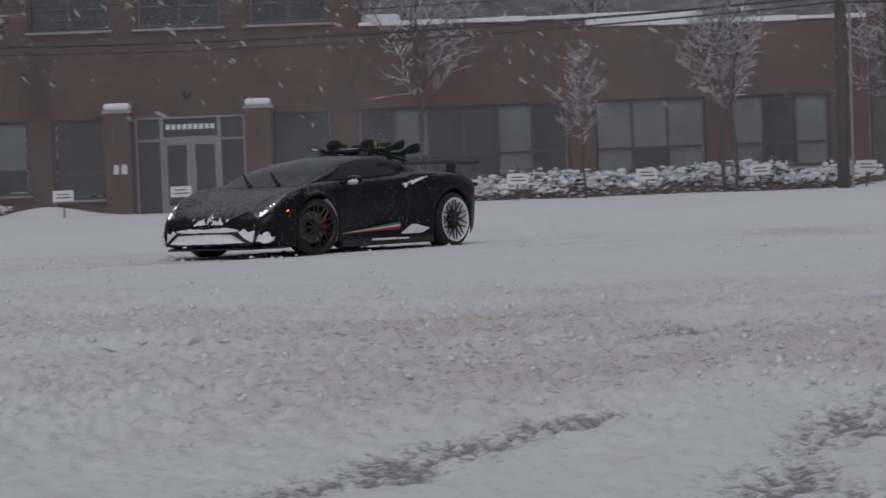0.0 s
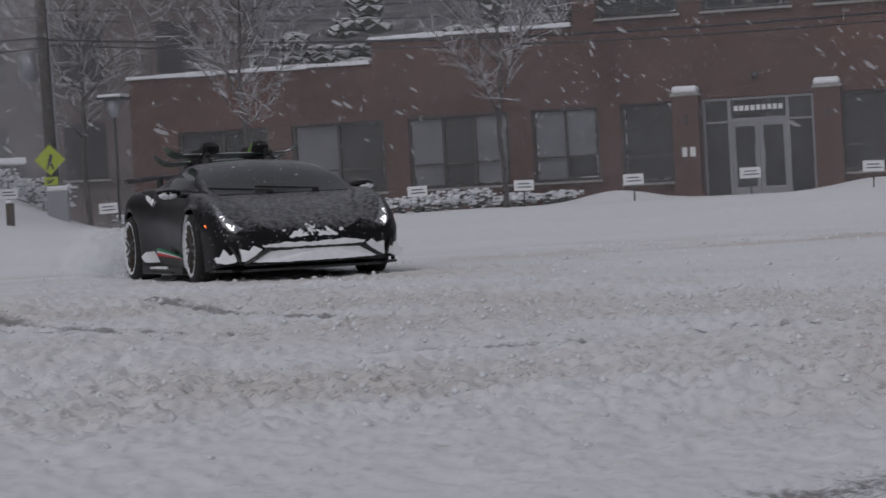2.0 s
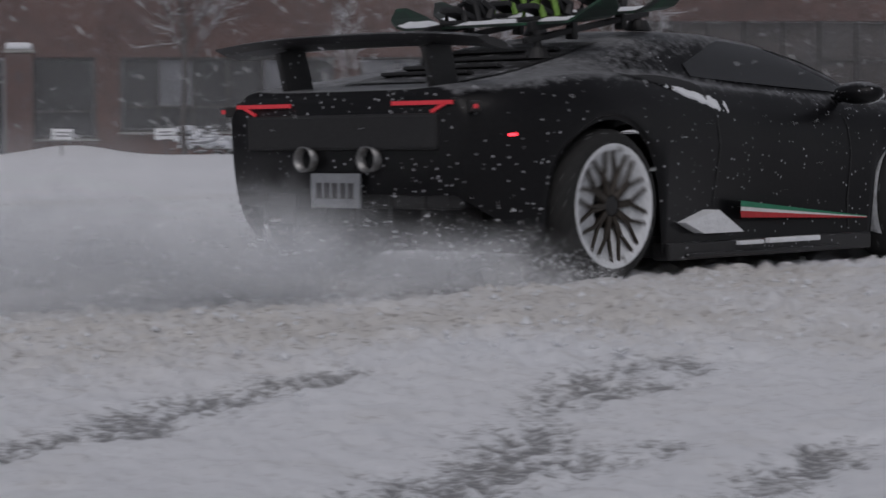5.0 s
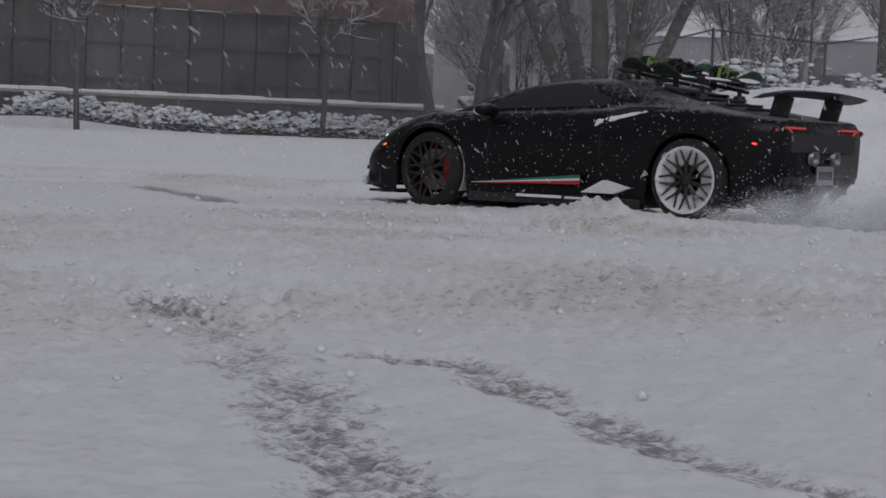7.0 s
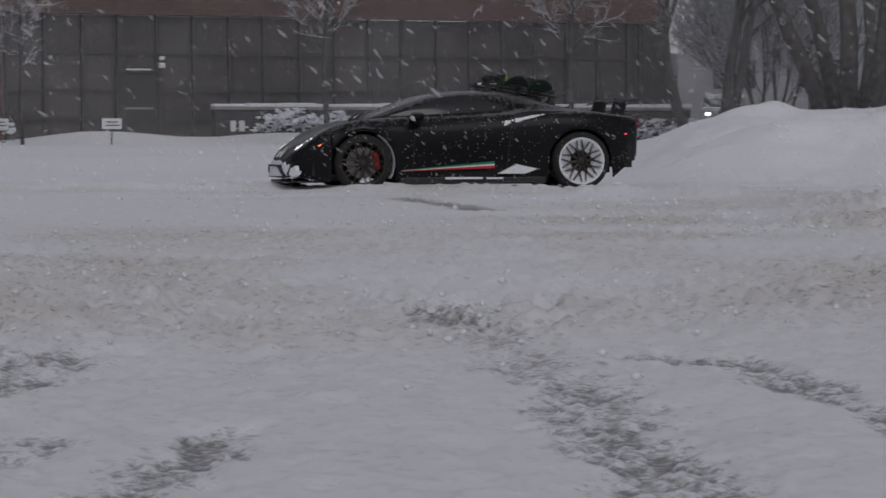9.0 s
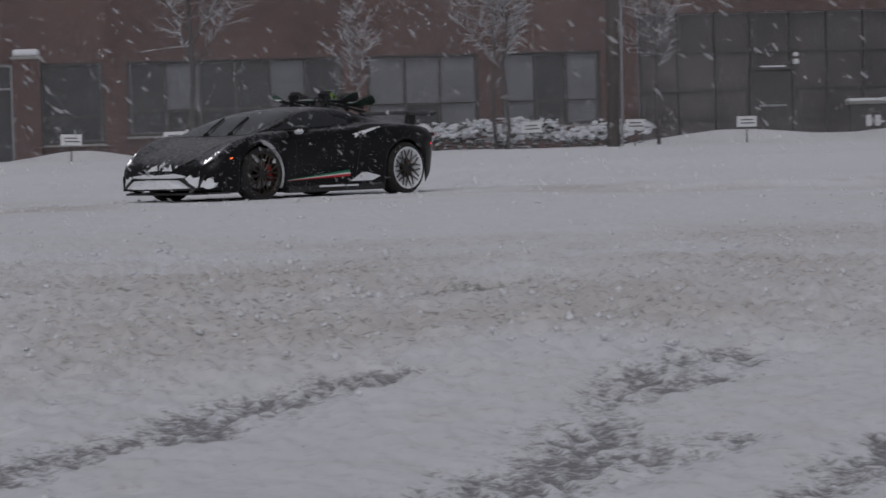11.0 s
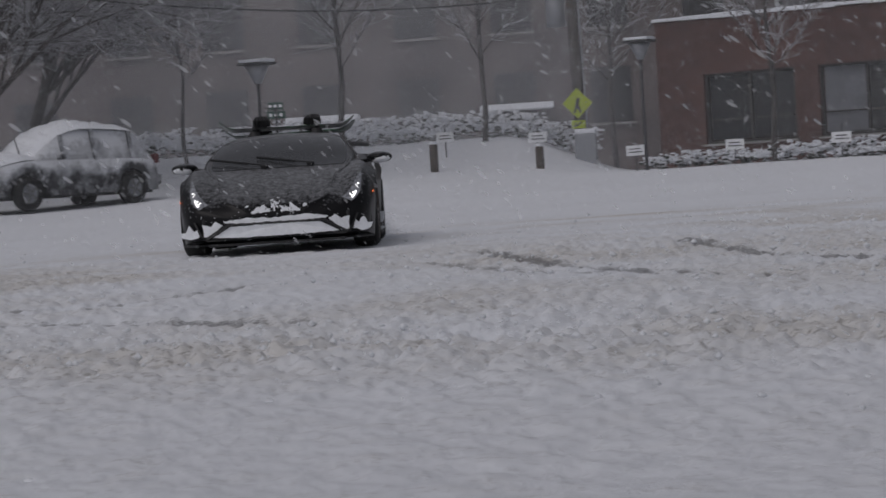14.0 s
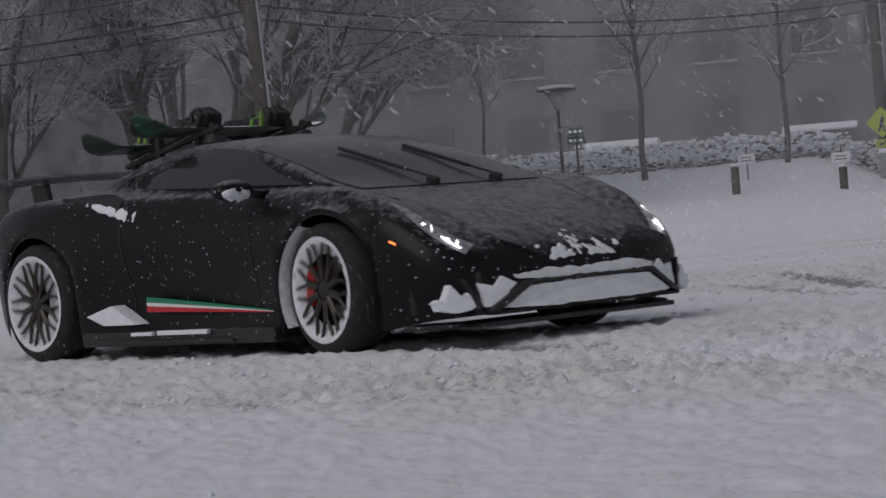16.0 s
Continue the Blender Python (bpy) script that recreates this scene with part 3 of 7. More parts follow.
def window(x0, x1, z0, z1, cols, style, y=FACE, bar=0.75):
    """A glazed opening: frame members, panes set back in the wall, a snowy sill."""
    w = empty("window_1", pose((x0 + x1) / 2, y + 0.16, z0), "dark-framed office window with snow on its sill", "window", "office windows", "structure")
    hw, h = (x1 - x0) / 2, z1 - z0
    bars = [((-hw + 0.04, 0, h / 2), (0.08, 0.12, h)), ((hw - 0.04, 0, h / 2), (0.08, 0.12, h)), ((0, 0, h - 0.04), (2 * hw - 0.16, 0.12, 0.08)), ((0, 0, 0.04), (2 * hw - 0.16, 0.12, 0.08))]
    step = (2 * hw - 0.16) / cols
    for k in range(1, cols):
        bars.append(((-hw + 0.08 + step * k, 0, h / 2), (0.07, 0.11, h - 0.16)))
    part("window_frame", boxes(bars), MULLION, w)
    for k in range(cols):
        cx = -hw + 0.08 + step * (k + 0.5)
        mat = WIN_BLIND if style[k % len(style)] == "b" else WIN_DARK
        low = WIN_DARK if style[k % len(style)] in "bd" and (k % 2) else mat
        part("pane", boxes([((cx, 0.04, 0.08 + (h - 0.16) * (1 + bar * 0.45) / 2 - 0.0), (step - 0.07, 0.02, (h - 0.16) * (1 - bar * 0.45)))]), mat, w)
        part("pane", boxes([((cx, 0.04, 0.08 + (h - 0.16) * bar * 0.225), (step - 0.07, 0.02, (h - 0.16) * bar * 0.45 - 0.05))]), low, w)
        part("crossbar", boxes([((cx, 0, 0.08 + (h - 0.16) * bar * 0.45 - 0.025), (step - 0.07, 0.1, 0.05))]), MULLION, w)
    part("window_sill", boxes([((0, -0.2, -0.03), (2 * hw + 0.1, 0.24, 0.06))], 0.01), CONCRETE, w)
    return w


HEAD = 3.13
LOW = 1.12
OPEN = [(-22.0, -19.3), (-18.6, -15.9), (-15.2, -12.35), (-11.67, -9.83), (-0.96, 4.84), (5.5, 8.55), (9.2, 11.95)]
holes = [(a, b, LOW, HEAD) for a, b in OPEN] + [(-9.19, -7.62, 0.95, HEAD), (-3.34, -1.58, 0.95, HEAD), (-6.96, -3.97, BASE - 0.2, HEAD)]
wall_low = tagged(brick_wall("wall_west", -23.4, -16.15, -0.3, 4.72, holes), "brown-red brick wall of a low office wing", "wall", kind="structure")
wall_mid = tagged(brick_wall("wall_entrance", -16.148, 5.36, -0.3, 5.36, holes), "red brick office front with a glazed entrance", "wall", kind="structure")
wall_east = tagged(brick_wall("wall_east", 5.362, 13.0, -0.3, 5.12, holes), "red brick office wing with large windows", "wall", kind="structure")
UP = [(-9.74, -7.5, 5.5, 7.3), (-6.84, -4.47, 5.5, 7.3), (-3.8, -1.57, 5.5, 7.3)]
wall_up = tagged(brick_wall("wall_upper", -10.4, -0.84, 5.362, 8.2, UP), "upper storey of red brick over the entrance", "wall", kind="structure")
tagged(part("wall_return", boxes([((-23.22, 69, 2.2), (0.35, 15.28, 5.0)), ((-10.23, 69, 6.78), (0.35, 15.28, 2.83)), ((-1.02, 69, 6.78), (0.35, 15.28, 2.83))]), MORTAR), "brick side walls of the office building", "wall", kind="structure")
tagged(part("roof", boxes([((-19.8, 69, 4.62), (7.0, 15.2, 0.12)), ((-5.4, 69, 5.22), (21.4, 15.2, 0.12)), ((9.2, 69, 4.98), (7.5, 15.2, 0.12)), ((-5.6, 69, 8.05), (9.2, 15.2, 0.12))]), CONCRETE), "flat roof deck behind brick parapets", "roof", kind="structure")
for x0, x1, z in ((-23.45, -16.2, 4.72), (-16.2, -10.45, 5.36), (-0.8, 5.3, 5.36), (5.4, 13.0, 5.12), (-10.45, -0.8, 8.2)):
    tagged(part("parapet_snow", boxes([((x0 + (x1 - x0) * (k + 0.5) / 8, FACE + 0.15, z + 0.05), ((x1 - x0) / 8 - 0.004, 0.5, 0.09 + 0.03 * ((k * 7) % 3))) for k in range(8)], 0.02), SNOW_SOFT), "ridge of snow along the brick parapet", "snow", kind="structure")
tagged(part("roof_drift", boxes([((7.0, FACE + 1.8, 5.3), (3.3, 2.4, 0.5)), ((-0.2, FACE + 1.8, 5.55), (1.1, 2.0, 0.4))], 0.16), SNOW_SOFT), "deep snow drift lying on the flat roof", "snow", kind="structure")
STYLES = ["dd", "bd", "bdb", "bb", "dbddbd", "bbb", "bdb"]
for (a, b), st in zip(OPEN, STYLES):
    window(a, b, LOW, HEAD, len(st), st)
window(-9.19, -7.62, 0.95, HEAD, 1, "d")
window(-3.34, -1.58, 0.95, HEAD, 1, "d")
for a, b, c, d in UP:
    window(a, b, c, d, 2, "dd")
for x0, x1 in ((-16.148, -11.8), (-9.8, -9.25), (-1.5, -1.0)):
    courses(wall_mid, x0, x1, HEAD + 0.05, 5.3, [], limit=140)
courses(wall_mid, -10.0, -9.2, 3.3, 5.3, [], limit=60)


def entrance():
    door = empty("door_1", pose(-5.465, FACE + 0.1, BASE), "glazed double entrance door in pale metal frames", "door", kind="structure")
    h, w = 2.62, 2.98
    part("door_frame", boxes([((-w / 2 + 0.03, 0, h / 2), (0.07, 0.14, h)), ((w / 2 - 0.03, 0, h / 2), (0.07, 0.14, h)), ((-0.78, 0, h / 2), (0.09, 0.14, h)), ((0.78, 0, h / 2), (0.09, 0.14, h)),
                             ((0, 0, h - 0.03), (w, 0.139, 0.06)), ((0, 0, 2.0), (1.47, 0.139, 0.12)), ((-1.13, 0, 1.98), (0.61, 0.139, 0.05)), ((1.13, 0, 1.98), (0.61, 0.139, 0.05))]), ALU, door)
    for x, ww, z, hh in ((-1.13, 0.6, 0.98, 1.94), (1.13, 0.6, 0.98, 1.94), (-1.13, 0.6, 2.29, 0.56), (1.13, 0.6, 2.29, 0.56), (0, 1.46, 2.32, 0.5)):
        part("pane", boxes([((x, 0.03, z), (ww, 0.02, hh))]), WIN_DARK, door)
    for s in (-1, 1):
        leaf = part("door_leaf", boxes([((s * 0.06, 0.0, 0.97), (0.1, 0.06, 1.94)), ((s * 0.69, 0, 0.97), (0.08, 0.06, 1.94)), ((s * 0.375, 0, 0.1), (0.53, 0.059, 0.2)), ((s * 0.375, 0, 1.89), (0.53, 0.059, 0.1))]), ALU, door)
        part("pane", boxes([((s * 0.375, 0.01, 1.02), (0.53, 0.02, 1.64))]), WIN_DARK, leaf)
        part("handle", boxes([((s * 0.12, -0.07, 1.05), (0.03, 0.03, 0.5)), ((s * 0.12, -0.045, 1.25), (0.025, 0.06, 0.025)), ((s * 0.12, -0.045, 0.85), (0.025, 0.06, 0.025))]), ALU, leaf)
    # the lettered panel over the doors, as plain bars
    part("name_bars", boxes([((-0.6 + 0.15 * k, -0.02, 2.33), (0.11, 0.02, 0.14)) for k in range(9)]), WHITE, door, "pale lettering bars over the door")
    for x in (-7.36, -3.58):
        pier = empty("brick_pier", pose(x, FACE - 0.32, BASE), "square red brick pier with a domed snow cap", "pier", "entrance piers")
        part("shaft", boxes([((0, 0, 1.28), (0.72, 0.6, 2.9))], 0.01), MORTAR, pier)
        part("coping", boxes([((0, 0, 2.77), (0.8, 0.68, 0.08))], 0.01), CONCRETE, pier)
        cap = boxes([((0, 0, 2.9), (0.7, 0.62, 0.2))])
        bmesh.ops.bevel(cap, geom=cap.edges[:], offset=0.085, segments=4, affect="EDGES", profile=0.5)
        part("snow_cap", cap, SNOW_SOFT, pier, "rounded cap of snow", True)
        part("wall_lamp", boxes([((0.0, -0.34, 2.1), (0.07, 0.1, 0.26))], 0.02), METAL, pier)
        if x < -5:
            part("number_bars", boxes([((-0.06, -0.315, 1.22), (0.13, 0.02, 0.26)), ((0.16, -0.315, 1.22), (0.15, 0.02, 0.26))], 0.02), WHITE, pier, "two pale bars in place of digits")
    lamp = empty("wall_camera", pose(-5.5, FACE - 0.1, 3.75), "small dark dome lamp on the brick wall", "lamp")
    part("bracket", boxes([((0, 0.05, 0), (0.1, 0.1, 0.1))], 0.01), METAL, lamp)
    bm = bmesh.new()
    bmesh.ops.create_uvsphere(bm, u_segments=12, v_segments=8, radius=0.1, matrix=Matrix.Translation((0, -0.06, -0.05)))
    part("dome", bm, METAL, lamp, "", True)


entrance()


def glazed_wing():
    """The wing with the brown glass front, brick band above."""
    x0, x1 = 13.002, 33.5
    tagged(part("wall_band", boxes([(((x0 + x1) / 2, FACE + 0.12, 5.65), (x1 - x0, 0.5, 3.1))]), MORTAR), "red brick band above the glass wall", "wall", kind="structure")
    tagged(part("wall_far_end", boxes([((x1 - 0.25, FACE + 7, 3.2), (0.5, 13.2, 8.0)), ((x1 - 0.45, FACE + 0.1, 2.0), (0.9, 0.4, 4.2))]), MULLION), "dark end pier of the glazed wing", "wall", kind="structure")
    front = empty("window_2", pose(0, FACE, 0), "brown tinted glass curtain wall in dark frames", "window", kind="structure")
    levels = [0.45, 1.2, 1.98, 3.02, 4.1]
    xs = [x0 + 0.1 + 1.06 * k for k in range(20)] + [x1 - 0.9]
    for x in xs:
        part("mullion", boxes([((x, 0.05, 2.2), (0.07 if int(x) % 4 else 0.16, 0.16, 3.82))]), MULLION, front)
    for z in levels[1:-1]:
        part("transom", boxes([(((xs[0] + xs[-1]) / 2, 0.06, z), (xs[-1] - xs[0], 0.1, 0.07))]), MULLION, front)
    for a, b in zip(xs, xs[1:]):
        for c, d in zip(levels, levels[1:]):
            if 16.1 < (a + b) / 2 < 17.45 and d < 2.0:
                continue
            tilt = 0.4 * math.sin(a * 3.1 + c * 5.3)
            part("pane", boxes([(((a + b) / 2, 0.12, (c + d) / 2), (b - a - 0.06, 0.03, d - c - 0.06), (tilt, 0, tilt * 0.6))]), CURTAIN, front)
    door = empty("door_2", pose(16.8, FACE - 0.02, 0.55), "dark solid side door with a snow-topped lintel", "door", kind="structure")
    part("door_leaf", boxes([((0, 0.02, 0.95), (1.1, 0.08, 1.9))], 0.01), MULLION, door)
    part("door_frame", boxes([((-0.6, 0, 1.0), (0.1, 0.14, 2.0)), ((0.6, 0, 1.0), (0.1, 0.14, 2.0)), ((0, 0, 1.98), (1.3, 0.16, 0.08))]), MULLION, door)
    part("push_bar", boxes([((0, -0.05, 0.95), (0.8, 0.03, 0.05))]), ALU, door)
    part("lintel_snow", boxes([((0, -0.04, 2.03), (0.7, 0.12, 0.04))], 0.01), SNOW_SOFT, door)
    lamp = empty("wall_lamp", pose(17.45, FACE - 0.12, 2.6), "small pale wall lamp beside the door", "lamp")
    part("shade", boxes([((0, 0, 0.1), (0.16, 0.14, 0.14)), ((0, 0, 0.3), (0.14, 0.14, 0.1))], 0.03), WHITE, lamp)
    wall = empty("low_wall", pose(26.0, FACE - 1.4, BASE), "low dark masonry wall with a snow ridge on top", "wall")
    part("masonry", boxes([((0, 0, 0.45), (14.9, 0.3, 1.0))], 0.01), DARKWALL, wall)
    part("coping", boxes([((0, 0, 0.99), (15.0, 0.4, 0.08))], 0.01), CONCRETE, wall)
    part("ridge_snow", boxes([((-7.0 + 1.0 * k, 0, 1.07), (0.998, 0.34, 0.08 + 0.03 * (k % 3)))  for k in range(15)], 0.03), SNOW_SOFT, wall)
    part("number_bars", boxes([((-6.95, -0.165, 0.5), (0.16, 0.02, 0.3)), ((-6.7, -0.165, 0.5), (0.16, 0.02, 0.3))], 0.03), WHITE, wall, "two pale bars in place of digits")


glazed_wing()


# ---- shrubs under snow ----
def blob_mesh(name, spots, mat, parent, seed, label=""):
    """Many small uneven lumps in one mesh: each spot is a centre and three half sizes."""
    bm = bmesh.new()
    bmesh.ops.create_icosphere(bm, subdivisions=1, radius=1)
    base = np.array([v.co for v in bm.verts])
    tri = np.array([[v.index for v in f.verts] for f in bm.faces])
    bm.free()
    rng = np.random.RandomState(seed)
    spots = np.array(spots)
    v = base[None] * spots[:, None, 3:] * rng.uniform(0.7, 1.3, (len(spots), len(base), 1)) + spots[:, None, :3]
    f = tri[None] + len(base) * np.arange(len(spots))[:, None, None]
    return tagged(put(name, v.reshape(-1, 3).tolist(), f.reshape(-1, 3).tolist(), mat, parent, True, label), kind="stuff")


def shrub_row(pts, height, width, seed, label, name="snowy_hedge"):
    """Clumps of leaves with pillows of snow on top and bare sprigs between, along a line."""
    rng = random.Random(seed)
    leaves, pillows, sprigs = [], [], [[], []]
    for (ax, ay), (bx, by) in zip(pts, pts[1:]):
        n = max(2, int(math.hypot(bx - ax, by - ay) / (width * 0.42)))
        for k in range(n):
            u = (k + rng.random() * 0.9) / n
            x, y = ax + (bx - ax) * u, ay + (by - ay) * u + rng.uniform(-0.2, 0.2)
            g = land_at(x, y)
            hh = height * rng.uniform(0.45, 1.1)
            for j in range(12):
                s = rng.uniform(0.03, 0.08)
                leaves.append((x + rng.gauss(0, width * 0.35), y + rng.gauss(0, width * 0.3), g + hh * rng.random() * 0.85, s * 1.4, s * 0.9, s))
            for j in range(42):
                s = rng.uniform(0.025, 0.085) * (0.55 + height * 0.6)
                up = rng.uniform(0.45, 1.0)
                pillows.append((x + rng.gauss(0, width * 0.36), y + rng.gauss(0, width * 0.25) - 0.05, g + hh * up, s * rng.uniform(1, 1.9), s, s * rng.uniform(0.4, 0.85)))
            for j in range(7):
                p = Vector((x + rng.gauss(0, width * 0.35), y + rng.gauss(0, width * 0.2), g + hh * 0.7))
                q = p + Vector((rng.gauss(0, 0.12), rng.gauss(0, 0.1), hh * rng.uniform(0.3, 0.6)))
                i = len(sprigs[0])
                sprigs[0].extend([p + Vector((0.012, 0, 0)), p - Vector((0.012, 0, 0)), p + Vector((0, 0.012, 0)), q])
                sprigs[1].extend([(i, i + 1, i + 3), (i + 1, i + 2, i + 3), (i + 2, i, i + 3)])
    h = empty(name, Matrix(), label, "hedge")
    blob_mesh("leaves", leaves, SHRUB, h, seed)
    blob_mesh("snow_pillow", pillows, SNOW_SOFT, h, seed + 50)
    tagged(put("sprigs", sprigs[0], sprigs[1], TWIG, h), kind="stuff")
    return h


shrub_row([(0.6, 58.2), (12.2, 58.2)], 0.75, 0.7, 1, "row of low shrubs buried in snow below windows")
shrub_row([(19.6, 58.6), (33.2, 58.6)], 0.7, 0.7, 2, "low hedge loaded with snow beside the masonry wall")
shrub_row([(-22.5, 58.4), (-10.2, 58.4)], 0.5, 0.8, 3, "low shrubs half buried in snow under windows")
shrub_row([(-38.5, 56.0), (-26.5, 62.5)], 0.75, 1.0, 4, "long hedge capped with snow on the slope")
shrub_row([(-41.0, 60.0), (-28.0, 67.0)], 0.9, 1.0, 5, "upper hedge capped with snow on the slope")
shrub_row([(32.5, 46.0), (40.0, 40.5)], 1.0, 1.3, 6, "brushwood heaped with snow along the fence")


# ---- small signs on stakes ----
def stake_sign():
    s = empty("parking_sign", Matrix(), "small white sign board on a thin dark stake in snow", "sign", "parking signs")
    part("stake", boxes([((0, 0.02, 0.3), (0.035, 0.02, 1.1))], 0.004), METAL, s)
    board = part("board", boxes([((0, 0, 0.52), (0.5, 0.02, 0.26))], 0.006), WHITE, s)
    for k, w in ((0, 0.3), (1, 0.36)):
        part("print_bar", boxes([((0.02 * k, -0.013, 0.56 - 0.08 * k), (w, 0.006, 0.028))]), INK, board, "grey printed bar")
    return s


first = stake_sign()
spots = [-26.4, -23.75, -21.05, -18.77, -16.0, -13.3, -10.64, -7.92, -5.1, -2.22, 0.23, 2.97, 6.08, 8.85, 11.4, 14.2]
for k, x in enumerate(spots):
    y = 54.0 if x > -20 else 53.0
    m = pose(x, y, land_at(x, y) - 0.0, 0, 1.5 * math.sin(k * 2.3), 4 * math.sin(k * 1.7))
    if k == 0:
        first.matrix_basis = m
    else:
        copy_thing(first, m)


# ---- poles, lamps and road signs ----
def wood_pole(x, y, height, radius, lean=(0, 0), arm=False, can=False, label="weathered wooden utility pole"):
    p = empty("utility_pole", pose(x, y, land_at(x, y) - 0.2, lean[0], lean[1], 0), label, "pole")
    part("shaft", tube(bmesh.new(), [(0, 0, 0), (0, 0, height * 0.5), (0.02, 0, height)], [radius, radius * 0.9, radius * 0.75], 14), WOOD, p, "", True)
    if arm:
        part("crossarm", boxes([((0, -0.15, height - 0.9), (2.2, 0.1, 0.12)), ((0, -0.15, height - 1.9), (1.8, 0.1, 0.12))], 0.01), WOOD, p)
    if can:
        bm = bmesh.new()
        bmesh.ops.create_cone(bm, cap_ends=True, segments=18, radius1=0.28, radius2=0.28, depth=0.85, matrix=Matrix.Translation((-0.5, -0.1, 4.6)))
        part("transformer", bm, GALV, p, "grey transformer can", True)
    part("conduit", tube(bmesh.new(), [(radius + 0.05, -0.06, 0), (radius + 0.05, -0.06, height * 0.9)], 0.03, 8), GALV, p, "pale vertical conduit")
    return p


wood_pole(10.35, 51.5, 10, 0.15, (0, 0.6))
wood_pole(-26.2, 61.8, 11, 0.18, (0, -1.0), True, True, "wooden utility pole with a transformer and crossing sign")
wood_pole(-29.84, 37.5, 11, 0.19, (0, -3.0), False, False, "leaning wooden utility pole beside parked cars")
wood_pole(38.9, 45.8, 9, 0.16)


def crossing_sign():
    s = empty("crossing_sign", pose(-26.1, 61.35, land_at(-26, 61.4) + 1.65, 0, 0, 36), "fluorescent yellow-green diamond warning sign on a pole", "sign")
    bm = boxes([((0, 0, 0), (0.64, 0.012, 0.64))])
    bmesh.ops.rotate(bm, verts=bm.verts[:], cent=(0, 0, 0), matrix=Matrix.Rotation(radians(45), 3, "Y"))
    plate = part("diamond_plate", bm, LIME, s)
    part("symbol", boxes([((0, -0.01, 0.0), (0.1, 0.006, 0.32), (0, 14, 0)), ((0.05, -0.01, -0.17), (0.06, 0.006, 0.24), (0, -22, 0)), ((-0.06, -0.01, -0.17), (0.06, 0.006, 0.24), (0, 24, 0))], 0.002), INK, plate, "dark bars of a road symbol")
    low = part("arrow_plate", boxes([((0, 0, -0.62), (0.42, 0.012, 0.24))], 0.003), LIME, s)
    part("arrow", boxes([((0.02, -0.01, -0.61), (0.2, 0.006, 0.05), (0, -40, 0)), ((-0.06, -0.01, -0.66), (0.12, 0.006, 0.04)), ((-0.09, -0.01, -0.63), (0.04, 0.006, 0.12))]), INK, low, "dark arrow")
    for z in (0.1, -0.6):
        part("strap", boxes([((0, 0.12, z), (0.3, 0.2, 0.03))]), GALV, s)


crossing_sign()


def street_lamp(x, y, height, label):
    p = empty("street_lamp", pose(x, y, land_at(x, y) - 0.1), label, "lamp", "post lamps")
    part("post", tube(bmesh.new(), [(0, 0, 0), (0, 0, height - 0.5)], [0.05, 0.04], 12), METAL, p, "", True)
    bm = bmesh.new()
    bmesh.ops.create_cone(bm, cap_ends=True, segments=20, radius1=0.08, radius2=0.3, depth=0.45, matrix=Matrix.Translation((0, 0, height - 0.28)))
    part("lantern", bm, GALV, p, "", True)
    part("roof_plate", boxes([((0, 0, height - 0.02), (0.72, 0.72, 0.06))], 0.02), METAL, p)
    part("snow_cap", boxes([((0, 0, height + 0.05), (0.66, 0.66, 0.08))], 0.03), SNOW_SOFT, p)


street_lamp(-21.9, 55.9, 3.55, "square-topped post lamp beside the brick wing")
street_lamp(-28.4, 47.0, 2.95, "square-topped post lamp on the snowy verge")
street_lamp(38.75, 48.6, 3.9, "square-topped post lamp behind the snow bank")


def street_sign():
    s = empty("street_name_sign", pose(-25.7, 43.2, land_at(-25.7, 43.2) - 0.1), "two dark street name plates on a thin post", "sign")
    part("post", tube(bmesh.new(), [(0, 0, 0), (0.0, 0, 1.95)], 0.028, 8), METAL, s)
    for z, w, turn in ((1.78, 0.42, 38), (1.98, 0.34, 34)):
        pl = part("name_plate", boxes([((0, 0, z), (w, 0.02, 0.17), (0, 0, turn))], 0.006), SIGN_GREEN, s)
        for k in range(3):
            part("name_bar", boxes([((-0.09 + 0.09 * k, -0.02 - 0.07 * (k - 1) * -1, z), (0.07, 0.01, 0.06), (0, 0, turn))]), WHITE, pl, "pale bar in place of letters")


street_sign()


def small_posts():
    for x, y, h in ((-24.35, 48.2, 0.75), (-21.93, 49.0, 0.6)):
        p = empty("timber_post", pose(x, y, land_at(x, y) - 0.1), "short dark timber post standing in snow", "post", "timber posts")
        part("shaft", boxes([((0, 0, h / 2), (0.16, 0.16, h))], 0.02), WOOD, p)
        part("snow_cap", boxes([((0, 0, h + 0.04), (0.15, 0.15, 0.07))], 0.03), SNOW_SOFT, p)
    box = empty("wrapped_cabinet", pose(-24.5, 58.0, land_at(-24.5, 58) - 0.1, 0, 0, 20), "low grey utility cabinet plastered with snow", "cabinet")
    part("body", boxes([((0, 0, 0.45), (0.6, 0.4, 0.9))], 0.05), GALV, box)
    part("snow_cap", boxes([((0, 0, 0.95), (0.6, 0.4, 0.14))], 0.06), SNOW_SOFT, box)
    n = empty("notice_sign", pose(-29.3, 37.1, land_at(-29.3, 37.1) + 1.15, 0, 0, 36), "white parking notice fixed to a wooden pole", "sign")
    for z in (0, -0.22):
        b = part("plate", boxes([((0, 0, z), (0.24, 0.012, 0.2))], 0.003), WHITE, n)
        part("print_bar", boxes([((0, -0.008, z + 0.03), (0.14, 0.006, 0.03)), ((0, -0.008, z - 0.04), (0.16, 0.006, 0.02))]), INK, b, "printed bar")
    part("bracket", boxes([((0, 0.25, -0.1), (0.06, 0.5, 0.05))]), GALV, n)


small_posts()


